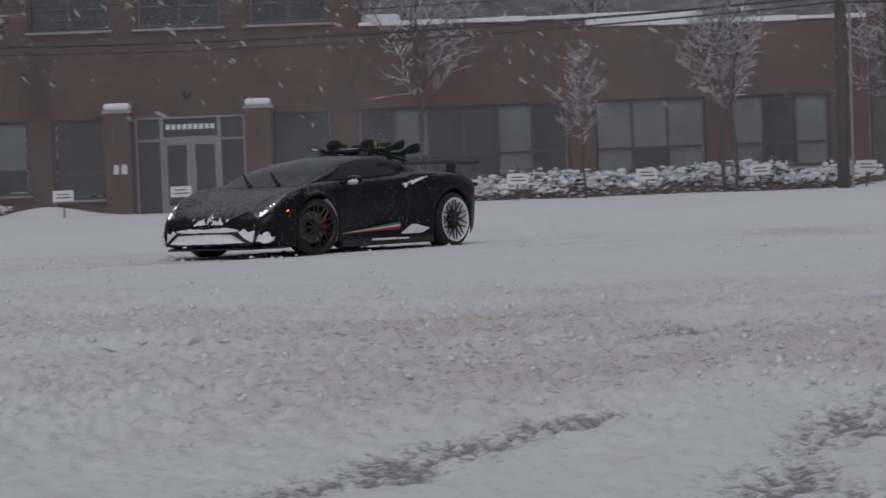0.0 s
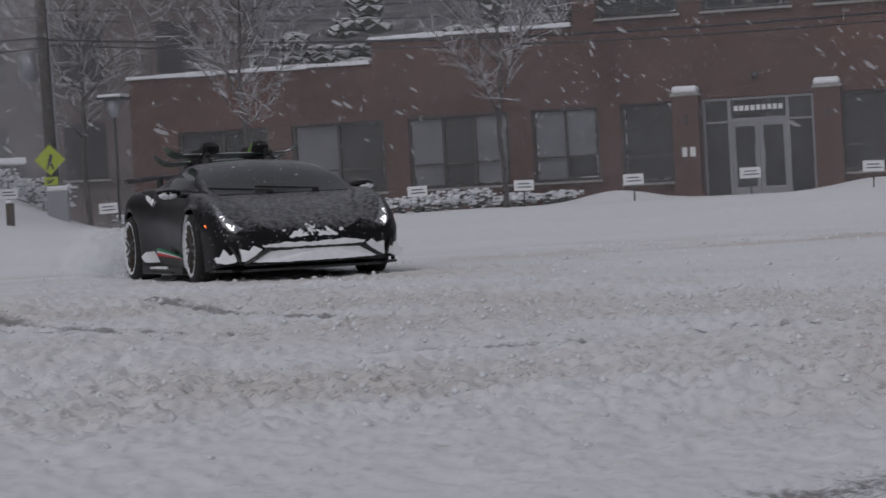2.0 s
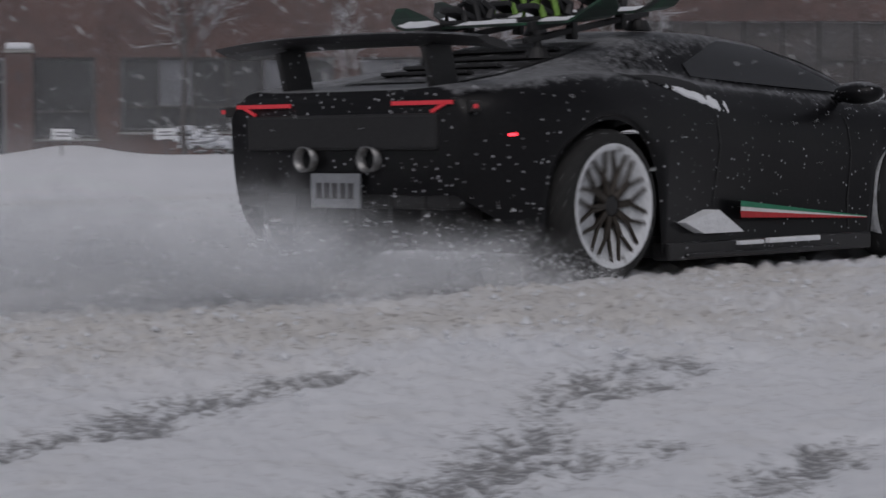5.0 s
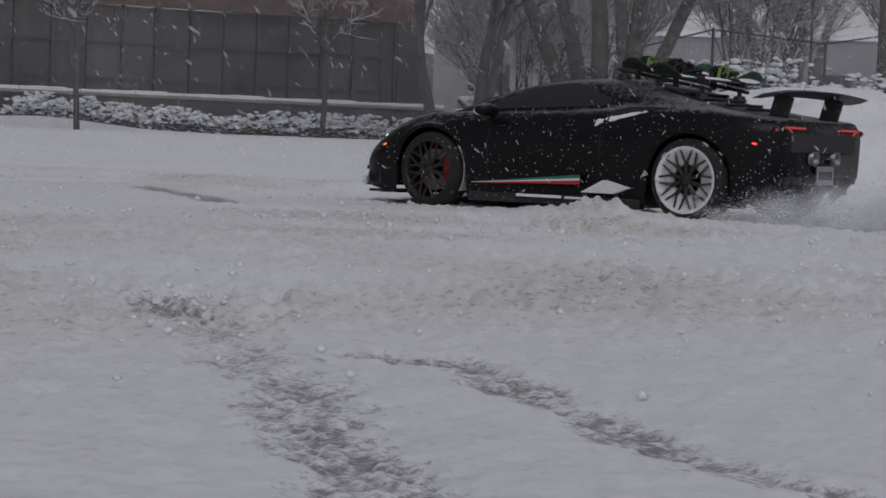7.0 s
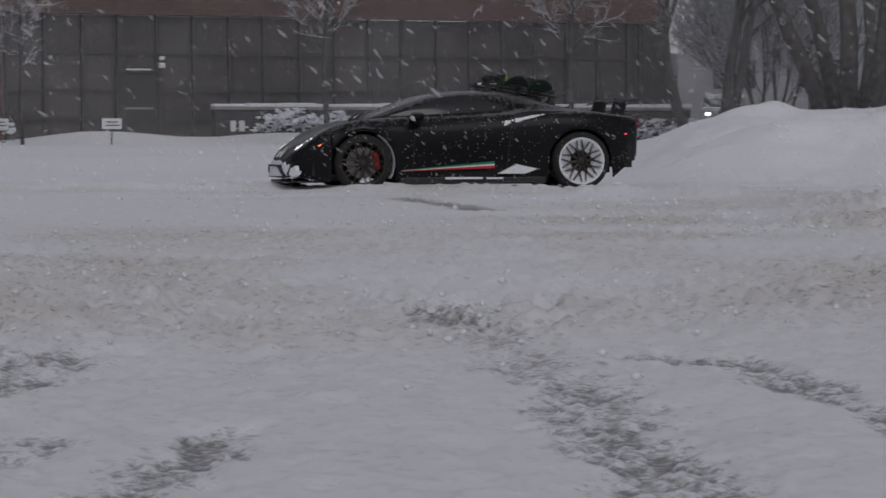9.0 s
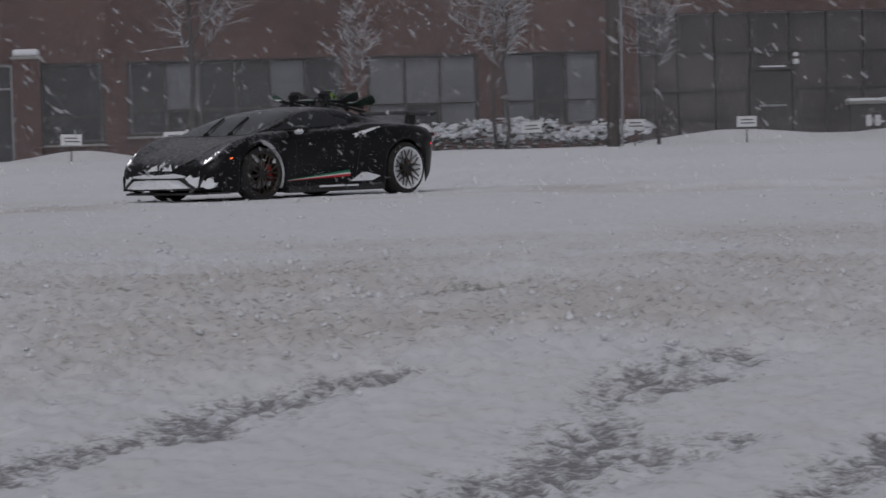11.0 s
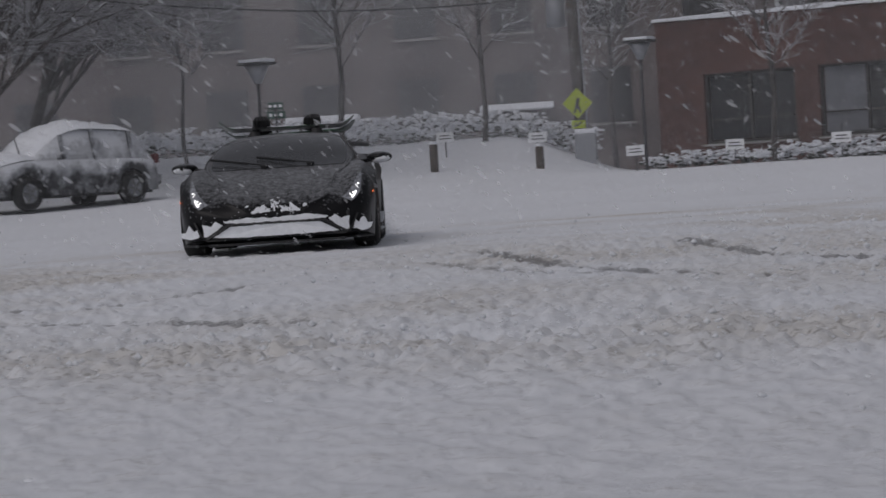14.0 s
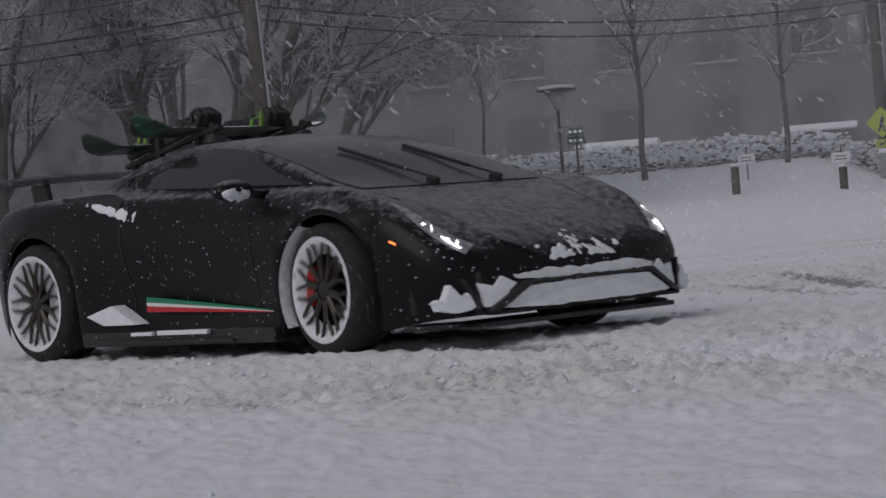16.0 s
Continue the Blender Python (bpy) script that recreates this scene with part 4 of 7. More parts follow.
def cable(a, b, sag, radius, label):
    pts = []
    for k in range(25):
        u = k / 24
        pts.append((a[0] + (b[0] - a[0]) * u, a[1] + (b[1] - a[1]) * u, a[2] + (b[2] - a[2]) * u - sag * 4 * u * (1 - u)))
    tagged(part("overhead_cable", tube(bmesh.new(), pts, radius, 6), WIRE, None, "", True), label, "cable", "overhead cables")


for z, sag, r in ((4.2, 0.75, 0.032), (4.05, 0.8, 0.022), (4.75, 0.7, 0.012), (5.05, 0.6, 0.012)):
    cable((-26.2, 61.0, z + 1.9), (10.35, 51.0, z + 0.7), sag, r, "slack dark overhead cable strung between poles")
    cable((10.35, 51.2, z + 0.7), (38.9, 45.8, z + 2.6), sag, r, "slack dark overhead cable strung between poles")
for z, sag, r in ((4.3, 0.5, 0.025), (4.0, 0.55, 0.02), (4.9, 0.45, 0.012)):
    cable((-29.84, 37.5, z + 1.3), (-26.2, 61.6, z + 1.9), sag, r, "dark overhead cable between the roadside poles")
    cable((-29.84, 37.5, z + 1.25), (-50, 28, z + 1.4), sag, r, "dark overhead cable running off past trees")


# ---- bare trees ----
def grow(seed, height, spread, trunk_r, forks, depth, droop=0.0, stems=1, trunk_part=0.3, fan=None):
    """Limbs as tapered tubes in one mesh, twigs with snow in another."""
    rng = random.Random(seed)
    wood, twigs = bmesh.new(), [[], []]

    def twig(p, d, length, r):
        q = p + d * length
        u = d.orthogonal().normalized() * r
        v = d.cross(u).normalized() * r
        k = len(twigs[0])
        twigs[0].extend([p + u, p - u * 0.5 + v * 0.87, p - u * 0.5 - v * 0.87, q])
        twigs[1].extend([(k, k + 1, k + 3), (k + 1, k + 2, k + 3), (k + 2, k, k + 3)])
        return q

    def limb(p, d, length, r, level):
        pts, rad = [p], [r]
        n = 4
        for k in range(n):
            d = (d + Vector((rng.gauss(0, 0.09), rng.gauss(0, 0.09), rng.gauss(0.03, 0.05) - droop * (level > 1)))).normalized()
            p = p + d * length / n
            pts.append(p)
            rad.append(r * (1 - 0.5 * (k + 1) / n))
        tube(wood, pts, rad, 8 if level == 0 else 5)
        if level >= depth:
            for k in range(24):
                a = pts[rng.randint(1, n)]
                e = (d + Vector((rng.gauss(0, 0.6), rng.gauss(0, 0.6), rng.gauss(0.1, 0.45)))).normalized()
                q = twig(a, e, length * rng.uniform(0.35, 0.8), 0.012)
                for j in range(2):
                    e2 = (e + Vector((rng.gauss(0, 0.5), rng.gauss(0, 0.5), rng.gauss(0.1, 0.4)))).normalized()
                    twig(a.lerp(q, rng.uniform(0.3, 0.9)), e2, length * rng.uniform(0.2, 0.45), 0.009)
            return
        for k in range(forks + (level == 0) * 3):
            u = rng.uniform(0.25 if level else trunk_part, 1.0) if k else 1.0
            i = min(int(u * n), n - 1)
            a = pts[i].lerp(pts[i + 1], u * n - i)
            turn = rng.uniform(0, 2 * math.pi)
            side = d.orthogonal().normalized()
            side = Matrix.Rotation(turn, 3, d) @ side
            e = (d * (1.0 if k else 1.6) + side * spread * rng.uniform(0.6, 1.1)).normalized()
            limb(a, e, length * rng.uniform(0.5, 0.72), max(r * (1 - 0.5 * u) * rng.uniform(0.45, 0.65), 0.012), level + 1)

    for s in range(stems if fan else 0):
        a = 2 * math.pi * s / stems + 0.2
        lean = fan * (1.0 if abs(math.cos(a)) > 0.8 else rng.uniform(0.35, 0.8))
        limb(Vector((math.cos(a) * 0.46, math.sin(a) * 0.46, -0.3)), Vector((math.cos(a) * lean, math.sin(a) * lean, 1)).normalized(), height * 0.6, trunk_r * rng.uniform(0.8, 1.15), 0)
    for s in range(0 if fan else stems):
        a = 2 * math.pi * s / stems + 0.4
        d = Vector((math.cos(a) * 0.24, math.sin(a) * 0.24, 1)) if stems > 1 else Vector((rng.gauss(0, 0.03), rng.gauss(0, 0.03), 1))
        limb(Vector((math.cos(a) * 0.5 * (stems > 1), math.sin(a) * 0.5 * (stems > 1), -0.3)), d.normalized(), height * 0.52, trunk_r, 0)
    return wood, twigs


def leader(seed, height, trunk_r, width, first=0.28, sides=26):
    """A young tree with one leading stem and rising side limbs, shorter towards the top."""
    rng = random.Random(seed)
    wood, twigs = bmesh.new(), [[], []]

    def twig(p, d, length, r):
        q = p + d * length
        u = d.orthogonal().normalized() * r
        v = d.cross(u).normalized() * r
        k = len(twigs[0])
        twigs[0].extend([p + u, p - u * 0.5 + v * 0.87, p - u * 0.5 - v * 0.87, q])
        twigs[1].extend([(k, k + 1, k + 3), (k + 1, k + 2, k + 3), (k + 2, k, k + 3)])
        return q

    stem = [Vector((0.05 * math.sin(2.1 * k + seed), 0.05 * math.cos(1.7 * k + seed), -0.3 + (height + 0.3) * k / 8)) for k in range(9)]
    tube(wood, stem, [trunk_r * (1 - 0.86 * k / 8) for k in range(9)], 8)
    for i in range(sides):
        u = first + (0.96 - first) * (i + rng.random()) / sides
        at = u * 8
        p = stem[int(at)].lerp(stem[min(int(at) + 1, 8)], at - int(at))
        a = 2.4 * i + rng.uniform(-0.4, 0.4)
        reach = width * (1 - u) ** 0.7 * rng.uniform(0.75, 1.15) * (0.55 + 0.45 * min(1, (u - first) * 6)) + 0.25
        d = Vector((math.cos(a), math.sin(a), rng.uniform(0.75, 1.35))).normalized()
        pts = [p]
        for k in range(4):
            d = (d + Vector((rng.gauss(0, 0.09), rng.gauss(0, 0.09), rng.gauss(0.05, 0.06)))).normalized()
            pts.append(pts[-1] + d * reach * 1.3 / 4)
        tube(wood, pts, [max(0.3 * trunk_r * (1 - 0.8 * k / 4), 0.009) for k in range(5)], 5)
        for j in range(16):
            w = rng.uniform(0.15, 1.0) * 3.99
            q = pts[int(w)].lerp(pts[int(w) + 1], w - int(w))
            e = (d + Vector((rng.gauss(0, 0.7), rng.gauss(0, 0.7), rng.gauss(0.0, 0.4)))).normalized()
            long = reach * rng.uniform(0.2, 0.5)
            tip = twig(q, e, long, 0.013)
            for m in range(5):
                e2 = (e + Vector((rng.gauss(0, 0.5), rng.gauss(0, 0.5), rng.gauss(0.05, 0.4)))).normalized()
                twig(q.lerp(tip, rng.uniform(0.2, 0.95)), e2, long * rng.uniform(0.35, 0.7), 0.0095)
    return wood, twigs


def tree(m, args, label, group=""):
    t = empty("bare_tree", m, label, "tree", group)
    wood, twigs = leader(**args) if "width" in args else grow(**args)
    part("trunk", wood, BARK, t, "", True)
    tagged(put("crown", twigs[0], twigs[1], TWIG, t), "snow-dusted bare twigs", kind="stuff")
    return t


def stand(x, y, turn=0, size=1.0):
    return pose(x, y, land_at(x, y), 0, 0, turn) @ Matrix.Diagonal((size, size, size, 1))


def plant(proto, x, y, turn, size=1.0):
    ob = copy_thing(proto, pose(x, y, land_at(x, y), 0, 0, turn))
    ob.scale = (size, size, size)
    return ob


street = tree(stand(0.7, 56.0), dict(seed=3, height=8.4, trunk_r=0.085, width=3.0), "young bare street tree with snow on every twig", "street trees")
slim = tree(stand(8.2, 55.6), dict(seed=8, height=6.4, trunk_r=0.06, width=1.9, first=0.34, sides=22), "slim bare street tree with snowy twigs", "street trees")
plant(slim, 8.0, 52.4, 140, 0.9)
plant(slim, 4.4, 51.8, 60, 0.55)
plant(street, 18.95, 51.7, 80, 0.95)
plant(street, 24.9, 50.3, 200, 0.95)
plant(slim, 11.7, 52.8, 20, 0.85)
plant(street, -11.5, 55.9, 130, 1.0)
plant(street, -18.1, 55.2, 300, 0.95)
plant(street, -30.1, 54.2, 20, 1.1)
plant(street, -27.9, 58.7, 250, 1.05)
plant(street, -28.3, 69.5, 100, 1.2)
plant(slim, -34.5, 53.0, 10, 1.1)
plant(street, -12.5, 73.0, 40, 1.6)
plant(slim, 6.5, 72.0, 100, 1.7)
tree(stand(26.65, 40.3, -33), dict(seed=21, height=14, spread=0.45, trunk_r=0.19, forks=3, depth=2, stems=6, trunk_part=0.75, fan=0.46), "large many-stemmed bare tree behind the snow bank")
fork = tree(stand(28.2, 49.0), dict(seed=31, height=9, spread=0.6, trunk_r=0.17, forks=3, depth=2, stems=3, trunk_part=0.6), "forked bare tree with snow along its stems", "far bare trees")
bush = tree(stand(32.2, 53.1), dict(seed=41, height=6.0, spread=0.5, trunk_r=0.05, forks=4, depth=2, stems=7, trunk_part=0.2), "bare upright bush with many thin stems", "far bare trees")
plant(bush, 39.5, 52.0, 100, 1.1)
plant(bush, 44.5, 50.0, 30, 1.2)
plant(bush, 36.2, 56.0, 210, 1.2)
plant(fork, 47.0, 60.0, 90, 1.2)
big = tree(stand(-36.0, 43.0), dict(seed=51, height=14, spread=0.7, trunk_r=0.2, forks=5, depth=3, droop=0.04, trunk_part=0.2), "tall old bare tree with snow on drooping limbs", "wood edge trees")
for k, (x, y, s) in enumerate(((-32.0, 39.0, 1.0), (-38.5, 38.0, 0.9), (-41.0, 47.0, 1.0), (-36.5, 33.5, 0.8), (-45.0, 50.0, 1.2), (-37.0, 49.0, 0.9), (-43.0, 36.0, 1.1), (-48.0, 42.0, 1.2), (-33.5, 31.5, 0.75), (-50.0, 58.0, 1.2))):
    plant(big, x, y, 67 * k, s)


# ---- snowed-in parked vehicles ----
def parked_car(m, name, label, length, height, nose, tail):
    c = empty(name, m, label, "car", "parked vehicles")
    hl = length / 2
    lower = curve([(-hl, 0.72), (-hl + 0.15, 0.92), (-hl + 1.0, 0.98), (hl - 1.1, 1.0), (hl - 0.2, 0.88), (hl, 0.7)])
    half = curve([(-hl, 0.72), (-hl + 0.3, 0.86), (0, 0.9), (hl - 0.4, 0.86), (hl, 0.66)])
    roof = curve([(-hl + tail, 1.0), (-hl + tail + 0.4, height - 0.08), (-0.2, height), (hl - nose - 0.8, height - 0.1), (hl - nose, 1.0)])
    n = 36
    verts, faces = [], []
    for i in range(n + 1):
        x = -hl + length * i / n
        w, z1 = half(x), lower(x)
        lo = 0.28
        for ax in (-hl + 0.85, hl - 0.9):
            if abs(x - ax) < 0.42:
                lo = max(lo, 0.34 + math.sqrt(0.42 ** 2 - (x - ax) ** 2))
        ring = [(-w + 0.03, lo), (-w, (lo + z1) / 2), (-w + 0.03, z1), (-w * 0.8, z1 + 0.02), (0, z1 + 0.05)]
        verts += [(x, y, z) for y, z in ring] + [(x, -y, z) for y, z in ring[-2::-1]]
    for i in range(n):
        faces += [(i * 9 + k, i * 9 + k + 1, i * 9 + k + 10, i * 9 + k + 9) for k in range(8)]
    faces += [tuple(range(8, -1, -1)), tuple(n * 9 + k for k in range(9))]
    put("body", verts, faces, DARKCAR, c, True)
    part("underbody", boxes([((0, 0, 0.42), (length - 0.3, 1.35, 0.4))]), TRIM, c)
    verts, faces = [], []
    x0, x1 = -hl + tail, hl - nose
    for i in range(21):
        x = x0 + (x1 - x0) * i / 20
        z1, z2 = lower(x), roof(x)
        t = max(0.02, (z2 - z1) / (height - 1.0))
        w = half(x) - 0.06
        ring = [(-w, z1 - 0.02), (-w + 0.16 * t, z2 - 0.06 * t), (-w * 0.55, z2), (0, z2 + 0.01)]
        verts += [(x, y, z) for y, z in ring] + [(x, -y, z) for y, z in ring[-2::-1]]
    for i in range(20):
        faces += [(i * 7 + k, i * 7 + k + 1, i * 7 + k + 8, i * 7 + k + 7) for k in range(6)]
    put("cabin", verts, faces, GLASS_PARKED, c, True, "dark side windows half covered with snow")
    for x in (x0 + 0.55, (x0 + x1) / 2, x1 - 0.75):
        for s in (1, -1):
            z2 = roof(x)
            part("pillar", boxes([((x, s * (half(x) - 0.11), (z2 + 0.95) / 2), (0.09, 0.04, z2 - 0.98), (s * 12, 0, 0))]), DARKCAR, c)
    rng = random.Random(int(length * 100))
    for nm, xa, xb, zf, wid in (("roof_snow", x0 + 0.3, x1 - 0.45, roof, 0.72), ("bonnet_snow", x1 - 0.1, hl - 0.12, lower, 0.8), ("windscreen_snow", x1 - 0.75, x1 + 0.05, roof, 0.62)):
        verts, faces = [], []
        for i in range(15):
            x = xa + (xb - xa) * i / 14
            edge = math.sin(math.pi * min(max(i / 14, 0.06), 0.94)) ** 0.35
            for k in range(11):
                u = k / 5 - 1
                th = 0.2 * edge * math.sqrt(max(0, 1 - u * u)) * rng.uniform(0.75, 1.25)
                verts.append((x, wid * u * (0.92 + 0.08 * edge), zf(x) + th - 0.02 + (0.05 if zf is lower else 0)))
        for i in range(14):
            faces += [(i * 11 + k, i * 11 + k + 1, i * 11 + k + 12, i * 11 + k + 11) for k in range(10)]
        put(nm, verts, faces, SNOW_SOFT, c, True, "thick blanket of snow")
    for ax in (-hl + 0.85, hl - 0.9):
        for s in (1, -1):
            w = empty("wheel", Matrix.Translation((ax, s * 0.8, 0.34)), "", "")
            w.parent = c
            v, q = lathe([(0.2, -0.1), (0.32, -0.11), (0.345, -0.08), (0.345, 0.08), (0.32, 0.11), (0.2, 0.1)], 28)
            put("tyre", v, q, RUBBER, w, True)
            v, q = lathe([(0.001, 0.06), (0.19, 0.08), (0.215, 0.1), (0.2, 0.06)], 24)
            put("rim", [(a, b * s, cc) for a, b, cc in v], q, GALV, w, True)
            sp = part("spoke", boxes([((0.12, s * 0.1, 0), (0.18, 0.02, 0.045))], 0.006), STEEL, w)
            for k in range(1, 5):
                ob = new("spoke", sp.data)
                ob.parent = w
                ob.matrix_basis = Matrix.Rotation(2 * math.pi * k / 5, 4, "Y")
    part("grille", boxes([((hl - 0.02, 0, 0.72), (0.08, 0.9, 0.2))], 0.02), TRIM, c)
    for s in (1, -1):
        part("headlamp", boxes([((hl - 0.12, s * 0.62, 0.76), (0.16, 0.3, 0.16), (0, 0, -20 * s))], 0.03), LAMP_GLASS, c)
        part("tail_lamp", boxes([((-hl + 0.1, s * 0.76, 0.95), (0.12, 0.14, 0.2))], 0.02), TAIL_DULL, c)
        part("door_mirror", boxes([((x1 - 0.55, s * 1.0, 1.08), (0.12, 0.2, 0.15))], 0.04), DARKCAR, c)
        part("raised_wiper", tube(bmesh.new(), [(x1 - 0.05, s * 0.3, 1.05), (x1 + 0.12, s * 0.32, 1.55)], 0.014, 6), TRIM, c, "wiper stood up off the screen")
    part("bumper", boxes([((hl + 0.02, 0, 0.48), (0.14, 1.5, 0.2)), ((-hl - 0.02, 0, 0.5), (0.14, 1.5, 0.22))], 0.05), DARKCAR, c)


parked_car(pose(-28.7, 38.9, land_at(-28.7, 38.9), 0, 0, 256), "parked_suv", "dark parked estate car blanketed with snow, wipers raised", 4.6, 1.66, 1.15, 0.25)
parked_car(pose(-31.8, 35.3, land_at(-31.8, 35.3), 0, 0, 243), "parked_hatchback", "dark parked car buried under snow beside another", 4.4, 1.6, 1.2, 0.3)


# ---- chain-link fence by the snow bank ----
def fence():
    f = empty("chain_link_fence", Matrix(), "sagging chain-link fence on thin posts in snow", "fence")
    pts = [(30.5 + 2.6 * k, 46.5 - 1.15 * k) for k in range(6)]
    tops = []
    for x, y in pts:
        g = land_at(x, y)
        tops.append((x, y, g + 1.75))
        part("post", tube(bmesh.new(), [(x, y, g - 0.2), (x, y, g + 1.8)], 0.035, 8), METAL, f)
    part("top_rail", tube(bmesh.new(), tops, 0.022, 6), METAL, f)
    bm = bmesh.new()
    for (ax, ay, az), (bx, by, bz) in zip(tops, tops[1:]):
        for k in range(22):
            for s in (1, -1):
                u, v = k / 22, min(max(k / 22 + s * 0.3, 0), 1)
                a = (ax + (bx - ax) * u, ay + (by - ay) * u, az + (bz - az) * u - 0.02)
                b = (ax + (bx - ax) * v, ay + (by - ay) * v, az + (bz - az) * v - 0.02 - abs(v - u) * 4.5)
                tube(bm, [a, b], 0.004, 3)
    tagged(part("mesh", bm, GALV, f), kind="stuff")


fence()


# ---- far things ----
def far_block():
    b = empty("far_brick_building", pose(-47, 88, 0.5, 0, 0, 26), "large brick building seen through falling snow, haze in its colour", "building", "far buildings")
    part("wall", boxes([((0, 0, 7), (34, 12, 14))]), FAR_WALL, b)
    part("roof", boxes([((0, 0, 14.1), (34.4, 12.4, 0.3))]), SNOW_SOFT, b)
    for i in range(8):
        for j in range(3):
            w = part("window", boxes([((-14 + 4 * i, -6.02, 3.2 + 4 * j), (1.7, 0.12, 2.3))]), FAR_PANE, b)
            part("sill", boxes([((-14 + 4 * i, -6.1, 1.98 + 4 * j), (1.9, 0.2, 0.08))]), CONCRETE, w)
    for x in (-2, 6):
        part("canopy", boxes([((x, -6.9, 2.9), (3.0, 1.8, 0.25))], 0.05), SNOW_SOFT, b)
    p = empty("far_pale_building", pose(78, 92, 0.5, 0, 0, -42), "long pale flat-roofed building in the distance", "building", "far buildings")
    part("wall", boxes([((0, 0, 3.4), (46, 10, 5.0))]), PALE, p)
    part("roof", boxes([((0, 0, 6.0), (46.4, 10.4, 0.3))]), SNOW_SOFT, p)
    for i in range(10):
        part("window", boxes([((-20 + 4.4 * i, -5.03, 3.4), (2.2, 0.1, 1.4))]), WIN_DARK, p)
    c = empty("far_car", pose(42.5, 73.0, 0.9, 0, 0, -120), "distant car with its headlights on", "car")
    part("body", boxes([((0, 0, 0.55), (4.2, 1.7, 0.6)), ((-0.2, 0, 1.05), (2.2, 1.5, 0.55))], 0.14), DARKCAR, c)
    for s in (1, -1):
        part("headlamp", boxes([((2.1, s * 0.6, 0.6), (0.06, 0.2, 0.12))], 0.02), LED, c)


far_block()


def hillside():
    """Rising wooded ground far behind everything, as one stretch of distance."""
    az = np.radians(np.arange(-75, 75.1, 0.5))
    verts, faces = [], []
    for k, (r, h) in enumerate(((150, -1.0), (152, 9.0), (175, 17.0), (215, 24.0))):
        for j, a in enumerate(az):
            bump = 2.2 * math.sin(j * 0.37) * math.sin(j * 0.11 + 1) + 1.6 * math.sin(j * 0.9 + k)
            low = 0.42 + 0.58 * float(ease(-24, -10, np.array([math.degrees(a)]))[0])
            verts.append((-r * math.sin(a), r * math.cos(a), h * low + (bump * 0.6 if k else 0)))
    n = len(az)
    for k in range(3):
        faces += [(k * n + j, k * n + j + 1, (k + 1) * n + j + 1, (k + 1) * n + j) for j in range(n - 1)]
    tagged(put("backdrop", verts, faces, HAZE_WOOD, None, True), "hazy wooded hillside under snow", "hill", kind="structure")


hillside()


def snowy_conifers():
    rng = random.Random(77)
    bm = bmesh.new()
    for k in range(34):
        a = radians(rng.uniform(6, 32))
        r = rng.uniform(95, 135)
        x, y, h = -r * math.sin(a), r * math.cos(a), rng.uniform(7, 13)
        for j in range(60):
            u = rng.random()
            w = (1 - u) * 2.6 + 0.2
            t = rng.uniform(0, 6.28)
            q = (x + w * math.cos(t) * rng.random(), y + w * math.sin(t) * rng.random(), 0.5 + h * (0.12 + 0.88 * u))
            bmesh.ops.create_icosphere(bm, subdivisions=1, radius=rng.uniform(0.3, 0.7), matrix=Matrix.Translation(q) @ Matrix.Diagonal((1.4, 1.4, 0.5, 1)))
    tagged(part("conifer_wood", bm, SHRUB, None), "distant conifers heavy with snow", "trees", kind="stuff")


snowy_conifers()


def clods():
    """Broken lumps of snow thrown about by the wheels."""
    rng = np.random.RandomState(9)
    n = 26000
    d = 3.2 * (30 / 3.2) ** rng.rand(n)
    a = np.radians(rng.uniform(-44, 44, n))
    x, y = -d * np.sin(a), d * np.cos(a)
    belt = np.exp(-((np.hypot(x - 2.6, y - 20.6) - 9.3) / 3.0) ** 2) + 0.9 * np.exp(-((y - 7.4 - 0.06 * x) / 1.5) ** 2) + 0.12
    keep = rng.rand(n) < belt * (0.3 + lattice_noise(x / 1.3, y / 0.9, 91)) * np.clip((d - 4.5) / 6, 0.03, 1)
    x, y, d = x[keep], y[keep], d[keep]
    z = land(x, y)
    s = (0.004 + 0.016 * rng.rand(len(x)) ** 4) * (0.7 + d * 0.05)
    base = np.array([(1, 0, 0), (0, 1, 0), (-1, 0, 0), (0, -1, 0), (0, 0, 0.8), (0, 0, -0.6)])
    tri = np.array([(0, 1, 4), (1, 2, 4), (2, 3, 4), (3, 0, 4), (1, 0, 5), (2, 1, 5), (3, 2, 5), (0, 3, 5)])
    v = base[None] * s[:, None, None] * rng.uniform(0.6, 1.4, (len(x), 6, 3)) + np.stack([x, y, z + 0.01], 1)[:, None]
    f = tri[None] + 6 * np.arange(len(x))[:, None, None]
    tagged(put("snow_clods", v.reshape(-1, 3).tolist(), f.reshape(-1, 3).tolist(), SNOW, None, True), "loose lumps of churned snow on the lot", "snow", kind="stuff")


clods()


